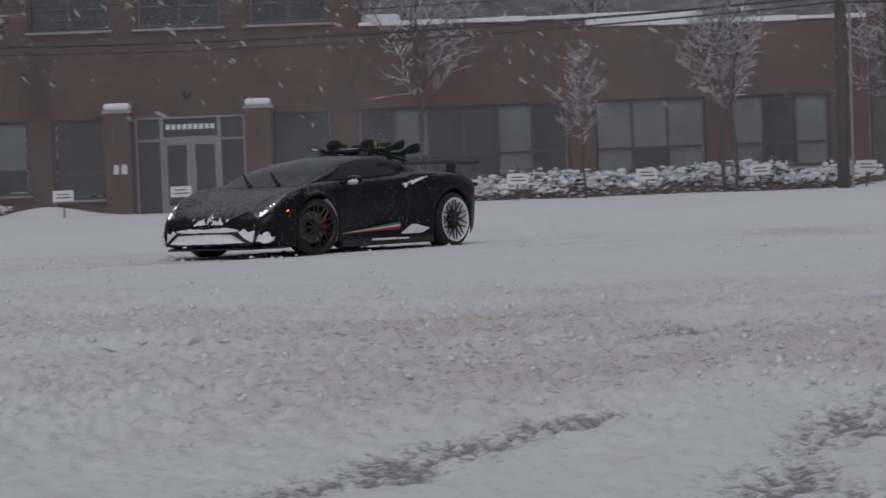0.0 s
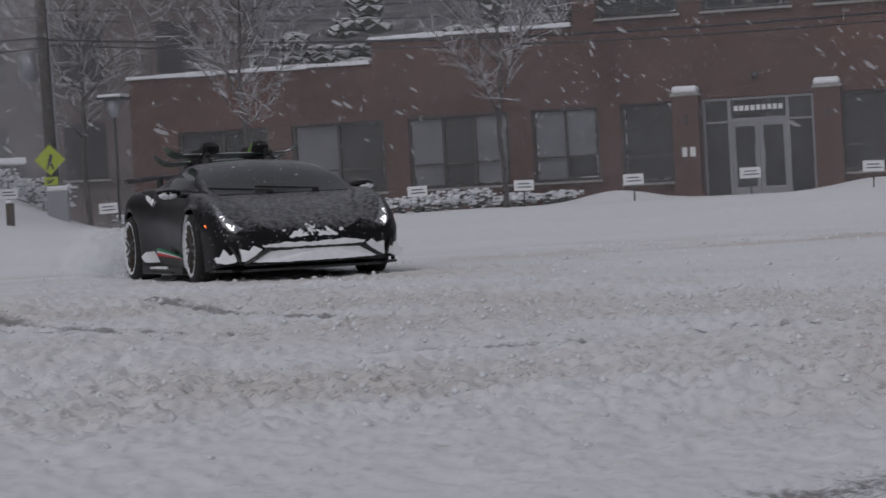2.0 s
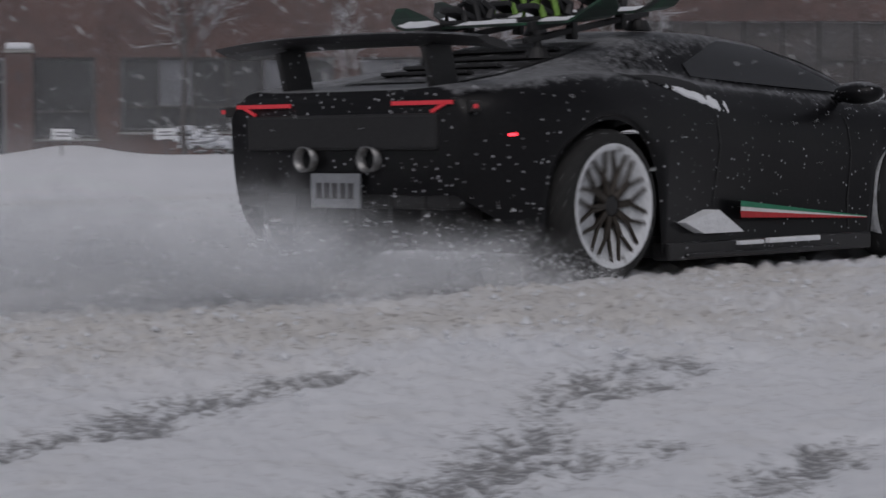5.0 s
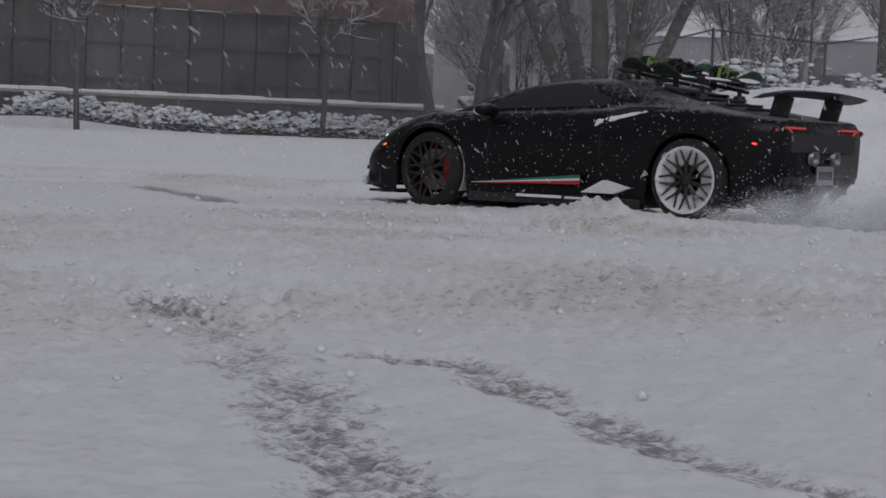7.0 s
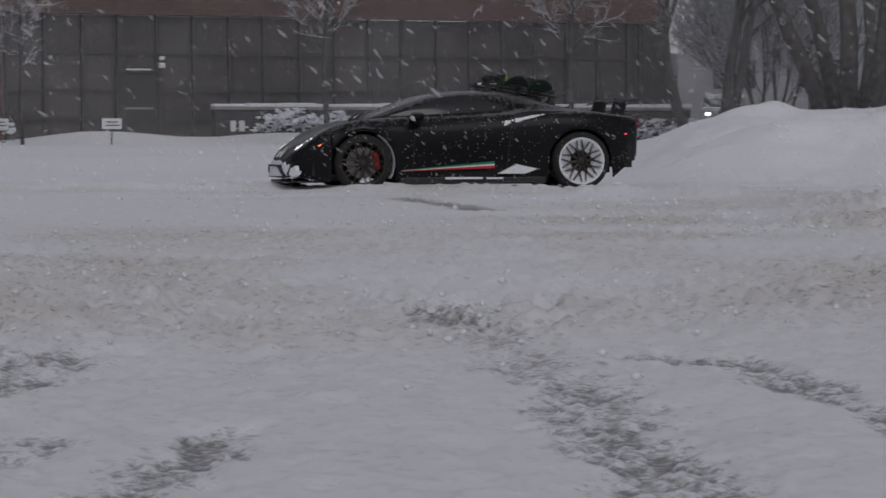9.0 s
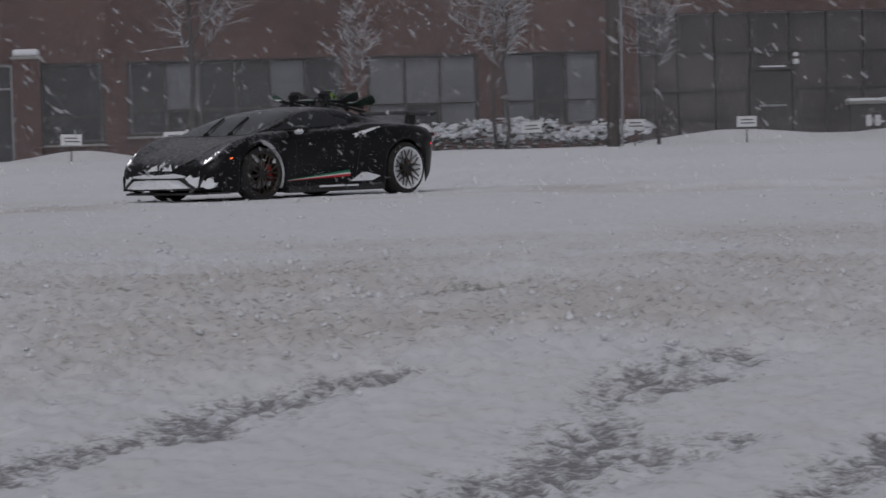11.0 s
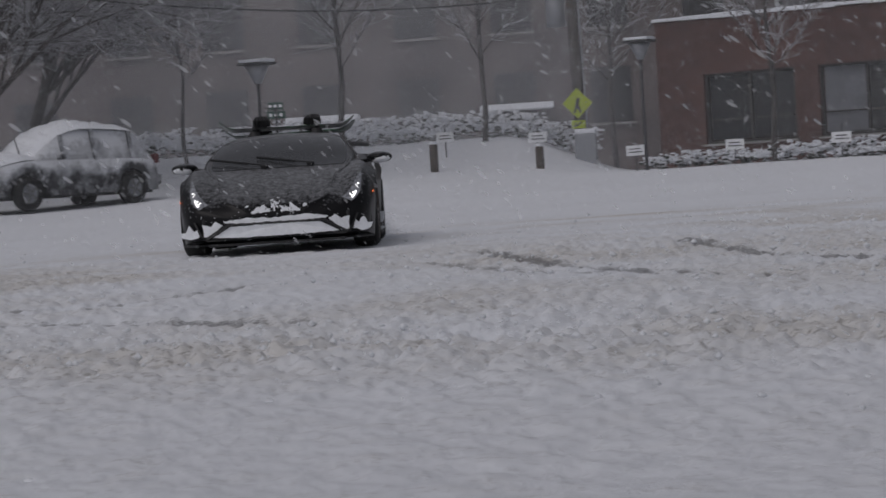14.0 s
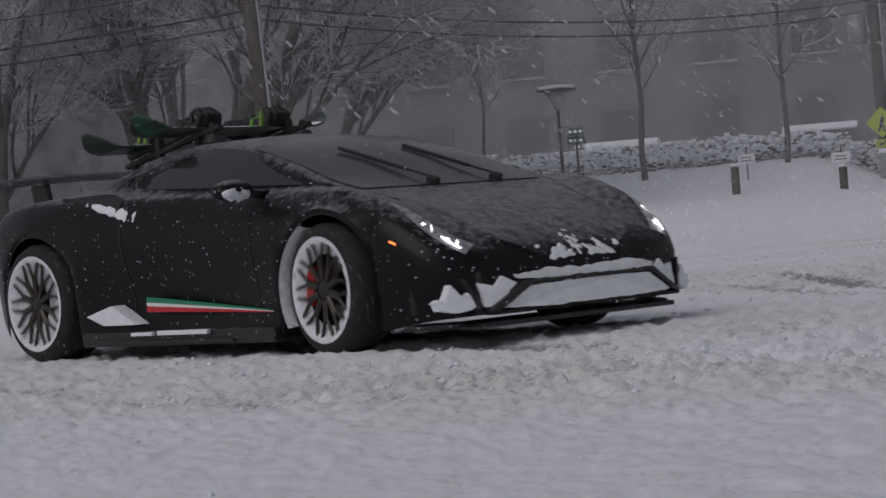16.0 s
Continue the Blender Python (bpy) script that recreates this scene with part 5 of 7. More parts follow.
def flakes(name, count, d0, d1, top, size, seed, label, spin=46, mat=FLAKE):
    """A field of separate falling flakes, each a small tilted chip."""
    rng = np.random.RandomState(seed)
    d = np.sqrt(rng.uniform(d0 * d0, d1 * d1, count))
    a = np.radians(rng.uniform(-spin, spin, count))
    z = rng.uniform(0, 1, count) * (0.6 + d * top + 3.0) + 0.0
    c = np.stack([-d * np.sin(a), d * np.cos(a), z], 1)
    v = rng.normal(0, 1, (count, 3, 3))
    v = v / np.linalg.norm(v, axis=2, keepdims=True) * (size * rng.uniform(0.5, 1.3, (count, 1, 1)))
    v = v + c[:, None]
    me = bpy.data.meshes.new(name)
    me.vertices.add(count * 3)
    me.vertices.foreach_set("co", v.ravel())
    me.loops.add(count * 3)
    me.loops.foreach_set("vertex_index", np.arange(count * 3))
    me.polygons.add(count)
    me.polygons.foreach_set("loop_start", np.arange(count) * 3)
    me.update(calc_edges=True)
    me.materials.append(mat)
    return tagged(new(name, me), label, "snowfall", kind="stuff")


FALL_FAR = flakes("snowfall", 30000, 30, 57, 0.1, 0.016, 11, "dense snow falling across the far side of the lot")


def streaks(count, seed, d0, d1, long, wide, mat, high):
    """Flakes stretched along the wind to stand in for motion blur, larger farther off."""
    rng = np.random.RandomState(seed)
    d = np.sqrt(rng.uniform(d0 ** 2, d1 ** 2, count))
    a = np.radians(rng.uniform(-46, 46, count))
    c = np.stack([-d * np.sin(a), d * np.cos(a), rng.uniform(0.1, high, count)], 1)
    slant = rng.normal(0.45, 0.4, count)
    size = rng.uniform(0.35, 1.0, (count, 1)) ** 1.5 * (0.35 + d / d1)[:, None]
    wind = np.stack([slant, 0.1 + 0 * slant, -0.7 + 0 * slant], 1) * size * long
    side = np.stack([0.7 + 0 * slant, 0 * slant, slant], 1) * size * wide
    v = np.stack([c - wind, c - 0.45 * wind + side, c + 0.45 * wind + side, c + wind, c + 0.45 * wind - side, c - 0.45 * wind - side], 1)
    return tagged(put("snowfall", v.reshape(-1, 3).tolist(), np.arange(count * 6).reshape(-1, 6).tolist(), mat), "falling snowflakes stretched like motion-blurred streaks", "snowfall", kind="stuff")


def haze_veil(d, seed, span=(-56, 56.1)):
    """A wavy translucent sheet, added to stand in for snowfall haze."""
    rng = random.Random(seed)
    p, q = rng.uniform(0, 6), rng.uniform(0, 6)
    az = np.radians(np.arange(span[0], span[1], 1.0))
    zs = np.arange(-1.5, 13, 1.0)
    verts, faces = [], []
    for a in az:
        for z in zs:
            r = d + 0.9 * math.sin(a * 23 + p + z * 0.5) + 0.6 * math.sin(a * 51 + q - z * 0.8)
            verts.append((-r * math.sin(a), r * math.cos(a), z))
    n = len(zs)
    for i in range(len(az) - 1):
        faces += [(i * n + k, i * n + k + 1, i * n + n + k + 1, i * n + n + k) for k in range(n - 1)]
    return tagged(put("blowing_snow", verts, faces, VEIL, None, True), "translucent sheet added in place of snowfall haze", "snowfall", kind="stuff")


FALL_STREAK = streaks(2000, 15, 16, 50, 0.09, 0.02, STREAK, 7.5)
FALL_CLOSE = streaks(7500, 17, 4, 24, 0.026, 0.006, STREAK, 4.5)
VEILS = [haze_veil(d, k) for k, d in enumerate((35.5, 42.0, 48.5, 57.0))]
VEILS += [haze_veil(d, 30 + k, (22.5, 42)) for k, d in enumerate((52.0, 57.0, 62.0, 66.0, 69.0, 75.0, 79.0, 83.0))]
VEILS += [haze_veil(d, 9 + k, (25, 56.1)) for k, d in enumerate((66.0, 72.0, 78.0))] + [haze_veil(d, 20 + k, (-56, -29)) for k, d in enumerate((62.5, 66.0, 71.0, 76.0))]
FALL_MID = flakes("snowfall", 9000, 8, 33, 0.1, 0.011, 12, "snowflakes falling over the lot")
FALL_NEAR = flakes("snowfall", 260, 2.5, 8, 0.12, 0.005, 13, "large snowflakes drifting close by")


def spray(name, count, length, width, height, seed, label, puffs, size, dense, grain=0.0095):
    """Snow thrown up by a wheel: many grains, thick at the root and thin at the end, trailing along -x."""
    rng = np.random.RandomState(seed)
    u = rng.rand(count) ** 1.7
    x = -u * length
    y = rng.normal(0, 1, count) * width * (0.35 + u)
    z = np.abs(rng.normal(0, 1, count)) * height * (0.35 + 1.1 * u) * np.exp(-1.1 * u) + 0.01
    v = rng.normal(0, 1, (count, 3, 3))
    v = v / np.linalg.norm(v, axis=2, keepdims=True) * (grain * rng.uniform(0.4, 1.5, (count, 1, 1))) + np.stack([x, y, z], 1)[:, None]
    ob = tagged(put(name, v.reshape(-1, 3).tolist(), np.arange(count * 3).reshape(-1, 3).tolist(), FLAKE), label, "snow spray", kind="stuff")
    wisps(ob, puffs, length, width, height, size, dense, seed)
    return ob


def wisps(parent, count, length, width, height, size, dense, seed):
    """Fine powder hanging in the air: overlapping wisps that thin out to nothing at their rims."""
    rng = np.random.RandomState(seed + 7)
    verts, faces, thick = [], [], []
    for i in range(count):
        u = rng.rand() ** 0.9
        c = np.array([-u * length, rng.normal(0, 0.5) * width * (0.35 + u), height * (0.2 + 1.3 * u ** 0.7) * rng.rand() ** 0.9])
        q = rng.normal(0, 1, 3)
        q = q / np.linalg.norm(q)
        e = np.cross(q, rng.normal(0, 1, 3))
        e = e / np.linalg.norm(e)
        f = np.cross(q, e)
        r = size * (0.35 + 0.75 * u) * rng.uniform(0.7, 1.3)
        k = len(verts)
        verts.append(c)
        thick.append(dense * (1 - 0.6 * u))
        for ring, fade in ((0.3, 0.72), (0.62, 0.3), (1.0, 0.0)):
            for j in range(12):
                a = 2 * math.pi * j / 12
                p = (e * math.cos(a) + f * math.sin(a)) * r * ring * rng.uniform(0.85, 1.15)
                verts.append(c + p * np.array([1.7, 1.0, 0.75]))
                thick.append(dense * (1 - 0.6 * u) * fade)
        faces += [(k, k + 1 + j, k + 1 + (j + 1) % 12) for j in range(12)]
        for m in (0, 12):
            faces += [(k + 1 + m + j, k + 13 + m + j, k + 13 + m + (j + 1) % 12, k + 1 + m + (j + 1) % 12) for j in range(12)]
    body = put("powder", verts, faces, POWDER, parent, True, "soft white powder hanging in the air")
    tagged(body, kind="stuff")
    at = body.data.attributes.new("thick", "FLOAT", "POINT")
    at.data.foreach_set("value", np.array(thick, dtype=np.float32))
    return body


PLUME = "plume of loose snow thrown up by a wheel"
SPRAYS = [(spray("snow_spray", 6000, 3.4, 0.3, 0.3, 31, PLUME, 110, 0.5, 0.3), -1.4, 0.85), (spray("snow_spray", 6000, 3.4, 0.3, 0.3, 32, PLUME, 120, 0.5, 0.42), -1.4, -0.85),
          (spray("snow_spray", 6000, 2.9, 0.16, 0.22, 34, PLUME, 80, 0.26, 0.35), 1.2, 1.05), (spray("snow_spray", 9000, 3.1, 0.16, 0.3, 35, PLUME, 240, 0.28, 0.8), 1.2, -1.1)]
SPRAY_BIG = spray("snow_spray", 6000, 6.5, 1.9, 0.5, 33, "broad cloud of snow flung up behind the sliding car", 170, 0.85, 0.26)
SPLATTER = spray("snow_spray", 9000, 1.9, 0.7, 0.62, 36, "burst of snow clods flung over the tail of the car", 50, 0.4, 0.3, 0.011)


# ---- the sports car ----
AXLE_F, AXLE_R, R_F, R_R = 1.31, -1.31, 0.335, 0.345
TOP = curve([(2.28, .38), (2.22, .46), (2.1, .535), (1.9, .62), (1.6, .725), (1.36, .80), (1.1, .91), (.9, 1.0), (.7, 1.075), (.5, 1.13), (.25, 1.175), (0, 1.195), (-.2, 1.195), (-.45, 1.175), (-.7, 1.125), (-1, 1.045), (-1.3, .975), (-1.6, .92), (-1.9, .875), (-2.08, .86), (-2.16, .82), (-2.2, .74)])
FEN_Z = curve([(2.28, .36), (2.2, .45), (2.05, .55), (1.8, .7), (1.5, .81), (1.31, .845), (1.0, .845), (.6, .84), (0, .865), (-.5, .9), (-1, .925), (-1.35, .93), (-1.7, .9), (-2, .85), (-2.2, .74)])
FEN_W = curve([(2.28, .34), (2.22, .56), (2.1, .7), (1.9, .77), (1.31, .83), (.8, .82), (0, .82), (-.6, .84), (-1.31, .87), (-1.7, .83), (-1.92, .75), (-2.06, .66), (-2.2, .6)])
MAX_W = curve([(2.28, .4), (2.24, .62), (2.14, .82), (1.95, .91), (1.6, .955), (1.31, .962), (.9, .94), (.4, .915), (0, .91), (-.5, .93), (-1, .96), (-1.31, .967), (-1.6, .945), (-1.85, .87), (-2.06, .72), (-2.2, .62)])
MAX_Z = curve([(2.28, .3), (2.1, .4), (1.7, .55), (1.31, .6), (.4, .56), (-.4, .6), (-1.31, .66), (-2.2, .62)])
WIN_W = curve([(2.28, .28), (2.1, .55), (1.6, .62), (1.36, .70), (1.05, .755), (.8, .77), (.3, .768), (-.3, .75), (-.8, .72), (-1.3, .68), (-2.2, .6)])
WIN_Z = curve([(2.28, .38), (2.2, .465), (2.1, .53), (1.9, .62), (1.6, .735), (1.36, .805), (1.1, .855), (.8, .875), (.3, .89), (-.3, .92), (-.8, .955), (-1.3, .955), (-1.7, .905), (-2.05, .86), (-2.2, .74)])
ROOF_W = curve([(2.28, .2), (2.1, .4), (1.6, .5), (1.36, .62), (1.1, .66), (.8, .645), (.5, .6), (.2, .555), (-.2, .525), (-.7, .5), (-1.1, .48), (-1.5, .46), (-2.2, .45)])
ROOF_Z = curve([(2.28, .38), (2.22, .46), (2.1, .536), (1.9, .622), (1.6, .728), (1.36, .805), (1.1, .89), (.85, .985), (.6, 1.06), (.3, 1.125), (0, 1.155), (-.2, 1.16), (-.5, 1.14), (-.8, 1.085), (-1.1, 1.01), (-1.4, .945), (-1.7, .9), (-2.08, .86), (-2.2, .74)])


def low_edge(x):
    z = 0.12 + 0.06 * max(0, (x - 1.75) / 0.5) + 0.3 * max(0, (-x - 1.68) / 0.4)
    for ax, r, rad in ((AXLE_F, R_F, 0.375), (AXLE_R, R_R, 0.385)):
        if abs(x - ax) < rad:
            z = max(z, r + math.sqrt(rad * rad - (x - ax) ** 2))
    return z


def rib(x):
    """The body's section at x from the sill to the middle, as (y, z) points."""
    lo, mw, mz = low_edge(x), MAX_W(x), MAX_Z(x)
    fw, fz = FEN_W(x), FEN_Z(x)
    lift = max(0, lo - (mz - 0.12))
    tuck = 0.055 * (1 - min(1, abs(x) / 0.9) ** 2)
    ctl = [(mw - 0.03 + 0.02 * min(1, lift * 5), lo), (mw - 0.012 - tuck, lo + (mz - lo) * 0.45 if lo < mz else lo + 0.015), (mw, max(mz, lo + 0.03)),
           ((mw + fw) / 2 + 0.03, max((mz + fz) / 2 + 0.03, lo + 0.05)), (fw, max(fz, lo + 0.07)),
           (WIN_W(x), max(WIN_Z(x), min(fz, TOP(x)))), ((WIN_W(x) + ROOF_W(x)) / 2 + 0.02, (WIN_Z(x) + ROOF_Z(x)) / 2 + 0.01), (ROOF_W(x), ROOF_Z(x)),
           (ROOF_W(x) * 0.55, (ROOF_Z(x) + 2 * TOP(x)) / 3), (0, TOP(x))]
    out = []
    for i in range(len(ctl) - 1):
        p0, p1, p2, p3 = (ctl[max(i - 1, 0)], ctl[i], ctl[i + 1], ctl[min(i + 2, len(ctl) - 1)])
        for k in range(3):
            t = k / 3
            q = []
            for a, b, c, d in zip(p0, p1, p2, p3):
                m1, m2 = (c - a) * 0.32, (d - b) * 0.32
                q.append(b * (1 + 2 * t) * (1 - t) ** 2 + m1 * t * (1 - t) ** 2 + c * t * t * (3 - 2 * t) + m2 * t * t * (t - 1))
            out.append(tuple(q))
    out.append(ctl[-1])
    return out


RIB_N = 28


def surf(x, v):
    """A point of the left body side: v from 0 at the sill to 27 in the middle."""
    pts = rib(x)
    i = min(int(v), RIB_N - 2)
    t = v - i
    (a, b), (c, d) = pts[i], pts[i + 1]
    return Vector((x, a + (c - a) * t, b + (d - b) * t))


def patch(name, edge, mat, parent, nu=10, nv=6, out=0.006, sides=(1, -1), label=""):
    """A thin panel that follows the body. edge(u, w) gives x and v for u, w from 0 to 1."""
    made = []
    for s in sides:
        verts, faces = [], []
        for i in range(nu + 1):
            for j in range(nv + 1):
                x, v = edge(i / nu, j / nv)
                p = surf(x, v)
                dx = surf(x + 0.01, v) - surf(x - 0.01, v)
                dv = surf(x, min(v + 0.3, 27)) - surf(x, max(v - 0.3, 0))
                n = dv.cross(dx)
                n = n.normalized() if n.length > 1e-9 else Vector((0, 1, 0))
                if n.y < 0 and abs(n.y) > 0.3 or (abs(n.y) <= 0.3 and n.z < 0 and n.x <= 0.5):
                    n = -n
                q = p + n * out
                verts.append((q.x, q.y * s, q.z))
        for i in range(nu):
            for j in range(nv):
                a = i * (nv + 1) + j
                q = (a, a + 1, a + nv + 2, a + nv + 1)
                faces.append(q if s > 0 else q[::-1])
        made.append(put(name, verts, faces, mat, parent, True, label))
    return made


def crust(name, edge, nu, nv, gate, thick, seed, parent, label, sides=(1, -1), size=0.05, fade=0.0):
    """Stuck snow on the body: uneven lumps that end raggedly where the noise falls below the gate."""
    for s in sides:
        rng = random.Random(seed + s)
        du, dv = rng.uniform(0, 90), rng.uniform(0, 90)
        verts, faces, hold = [], [], []
        for i in range(nu + 1):
            for j in range(nv + 1):
                u, w = i / nu, j / nv
                x, v = edge(u, w)
                p, q = surf(x, v), surf(x, min(v + 0.3, 27))
                h = float(fractal(np.array([p.x + du]), np.array([p.y * 1.0 + p.z + dv]), size, 3, seed)[0]) + 0.5
                rim = min(1, (9 if fade else 5) * min(u, 1 - u)) * min(1, 4 * min(w, 1 - w) if v < 26.6 else 1)
                h = 0.55 * rim - gate + 0.8 * (h - 0.5) - fade * u
                n = Vector((0.35, 0.25 * (1 if v < 15 else 0), 0.9)).normalized() if v > 12 else Vector((0.1, 0.9, 0.4)).normalized()
                p = p + n * (thick * min(1, max(0, h) * 4) - 0.004)
                verts.append((p.x, p.y * s, p.z))
                hold.append(h)
        m = nv + 1
        for i in range(nu):
            for j in range(nv):
                q = (i * m + j, i * m + j + 1, i * m + m + j + 1, i * m + m + j)
                if max(hold[k] for k in q) > 0:
                    faces.append(q if s > 0 else q[::-1])
        put(name, verts, faces, SNOW, parent, True, label)


def build_wheel(radius, width, side, packed):
    """A wheel about the origin: outer face towards +y times side."""
    w = empty("wheel", Matrix(), "", "")
    rr = radius - 0.078
    h = width / 2
    v, q = lathe([(rr - 0.004, -h), (rr + 0.03, -h - 0.004), (radius - 0.018, -h + 0.012), (radius, -h + 0.04), (radius, h - 0.04), (radius - 0.018, h - 0.012), (rr + 0.03, h + 0.004), (rr - 0.004, h)], 48)
    put("tyre", v, q, RUBBER, w, True)
    f = h * side
    v, q = lathe([(rr, -h * 0.95), (rr - 0.02, -h * 0.5), (rr - 0.025, h * 0.6), (rr + 0.006, h * 0.98), (rr + 0.012, h + 0.003), (rr + 0.002, h + 0.006), (rr - 0.012, h * 0.9)], 48)
    if side < 0:
        v = [(a, -b, c) for a, b, c in v]
    put("rim", v, q, BRONZE, w, True)
    if packed:
        inner = {0.5: rr - 0.012, 2: 0.1, 1.8: 0.125, 1.6: 0.18}[packed]
        v, q = lathe([(inner, h * 0.7), (inner + 0.012, h * 0.8), (rr - 0.03, h * 0.86), (rr - 0.01, h + 0.006), (rr + 0.012, h + 0.006)], 60)
        rng = random.Random(int(radius * 1000) + int(packed * 7))
        v = [(a * (1 + 0.03 * rng.uniform(-1, 1) * (math.hypot(a, c) < inner + 0.006)), b * side, c * (1 + 0.03 * rng.uniform(-1, 1) * (math.hypot(a, c) < inner + 0.006))) for a, b, c in v]
        put("packed_snow", v, q, RIM_SNOW, w, True, "snow caked round the rim")
    spoke = bmesh.new()
    for turn in (-1, 1):
        a0, a1 = radians(4 * turn), radians(13 * turn)
        pts = [(0.05 * math.cos(a0), f * 0.86, 0.05 * math.sin(a0)), (0.15 * math.cos(a0), f * 0.93, 0.15 * math.sin(a0)), (rr * math.cos(a1), f * 0.95, rr * math.sin(a1))]
        tube(spoke, pts, [0.015, 0.01, 0.009], 6)
    first = part("spoke", spoke, BRONZE, w)
    for k in range(1, 10):
        ob = new("spoke", first.data)
        ob.parent = w
        ob.matrix_basis = Matrix.Rotation(2 * math.pi * k / 10, 4, "Y")
    v, q = lathe([(0.001, f * 0.97), (0.035, f * 0.97), (0.05, f * 0.9), (0.06, f * 0.5)], 20)
    put("hub_cap", v, q, TRIM, w, True)
    v, q = lathe([(0.09, -0.012), (0.185, -0.012), (0.185, 0.012), (0.09, 0.012)], 32)
    put("brake_disc", v, q, STEEL, w)
    return w


def build_board(color_a):
    """A snowboard along x with its two bindings."""
    b = empty("snowboard", Matrix(), "", "")
    verts, faces = [], []
    n = 28
    for i in range(n + 1):
        u = i / n * 2 - 1
        x = 0.72 * u
        half = 0.115 + 0.03 * u * u
        if abs(u) > 0.84:
            half *= math.sqrt(max(0.0, 1 - ((abs(u) - 0.84) / 0.165) ** 2)) + 0.02
        z = 0.10 * max(0, (abs(u) - 0.76) / 0.24) ** 2
        verts += [(x, -half, z), (x, half, z), (x, half, z + 0.012), (x, -half, z + 0.012)]
    for i in range(n):
        a, c = i * 4, i * 4 + 4
        for k in range(4):
            faces.append((a + k, a + (k + 1) % 4, c + (k + 1) % 4, c + k))
    faces += [(3, 2, 1, 0), (n * 4, n * 4 + 1, n * 4 + 2, n * 4 + 3)]
    put("deck", verts, faces, color_a, b)
    rng, top, quads = random.Random(5 if color_a is BOARD_BASE else 6), [], []
    for i in range(2, n - 1):
        x, half, z = verts[4 * i + 2][0], verts[4 * i + 2][1], verts[4 * i + 2][2]
        for j in range(7):
            k = j / 3 - 1
            top.append((x, half * k * rng.uniform(0.88, 0.99), z + 0.002 + 0.016 * (1 - k * k) * rng.uniform(0.5, 1.2)))
    for i in range(n - 4):
        quads += [(i * 7 + j, i * 7 + j + 1, i * 7 + j + 8, i * 7 + j + 7) for j in range(6)]
    put("board_snow", top, quads, SNOW, b, True, "thin snow lying on the board")
    for x in (-0.27, 0.27):
        bm = boxes([((x, 0, 0.025), (0.12, 0.22, 0.025)), ((x, -0.09, 0.075), (0.12, 0.025, 0.13), (-30, 0, 0)), ((x, 0.01, 0.06), (0.12, 0.18, 0.03), (20, 0, 0))], 0.01)
        bind = part("binding", bm, TRIM, b, "black plastic binding")
        back = bmesh.new()
        for k in range(5):
            tube(back, [(x - 0.075 + 0.0375 * k, -0.1 - 0.02 * math.sin(math.pi * k / 4), 0.03), (x - 0.07 + 0.035 * k, -0.13 - 0.03 * math.sin(math.pi * k / 4), 0.08), (x - 0.05 + 0.025 * k, -0.09 - 0.03 * math.sin(math.pi * k / 4), 0.12)], [0.024, 0.022, 0.016], 6)
        part("highback", back, TRIM, bind, "curved black highback")
        bm = bmesh.new()
        for y0, hgt in ((0.05, 0.075), (-0.04, 0.11)):
            tube(bm, [(x - 0.07, y0, 0.03), (x - 0.055, y0, hgt), (x, y0, hgt + 0.02), (x + 0.055, y0, hgt), (x + 0.07, y0, 0.03)], 0.016, 6)
        part("strap", bm, GREEN if (x > 0) == (color_a is BOARD_BASE) else TRIM, bind, "binding strap")
    return b


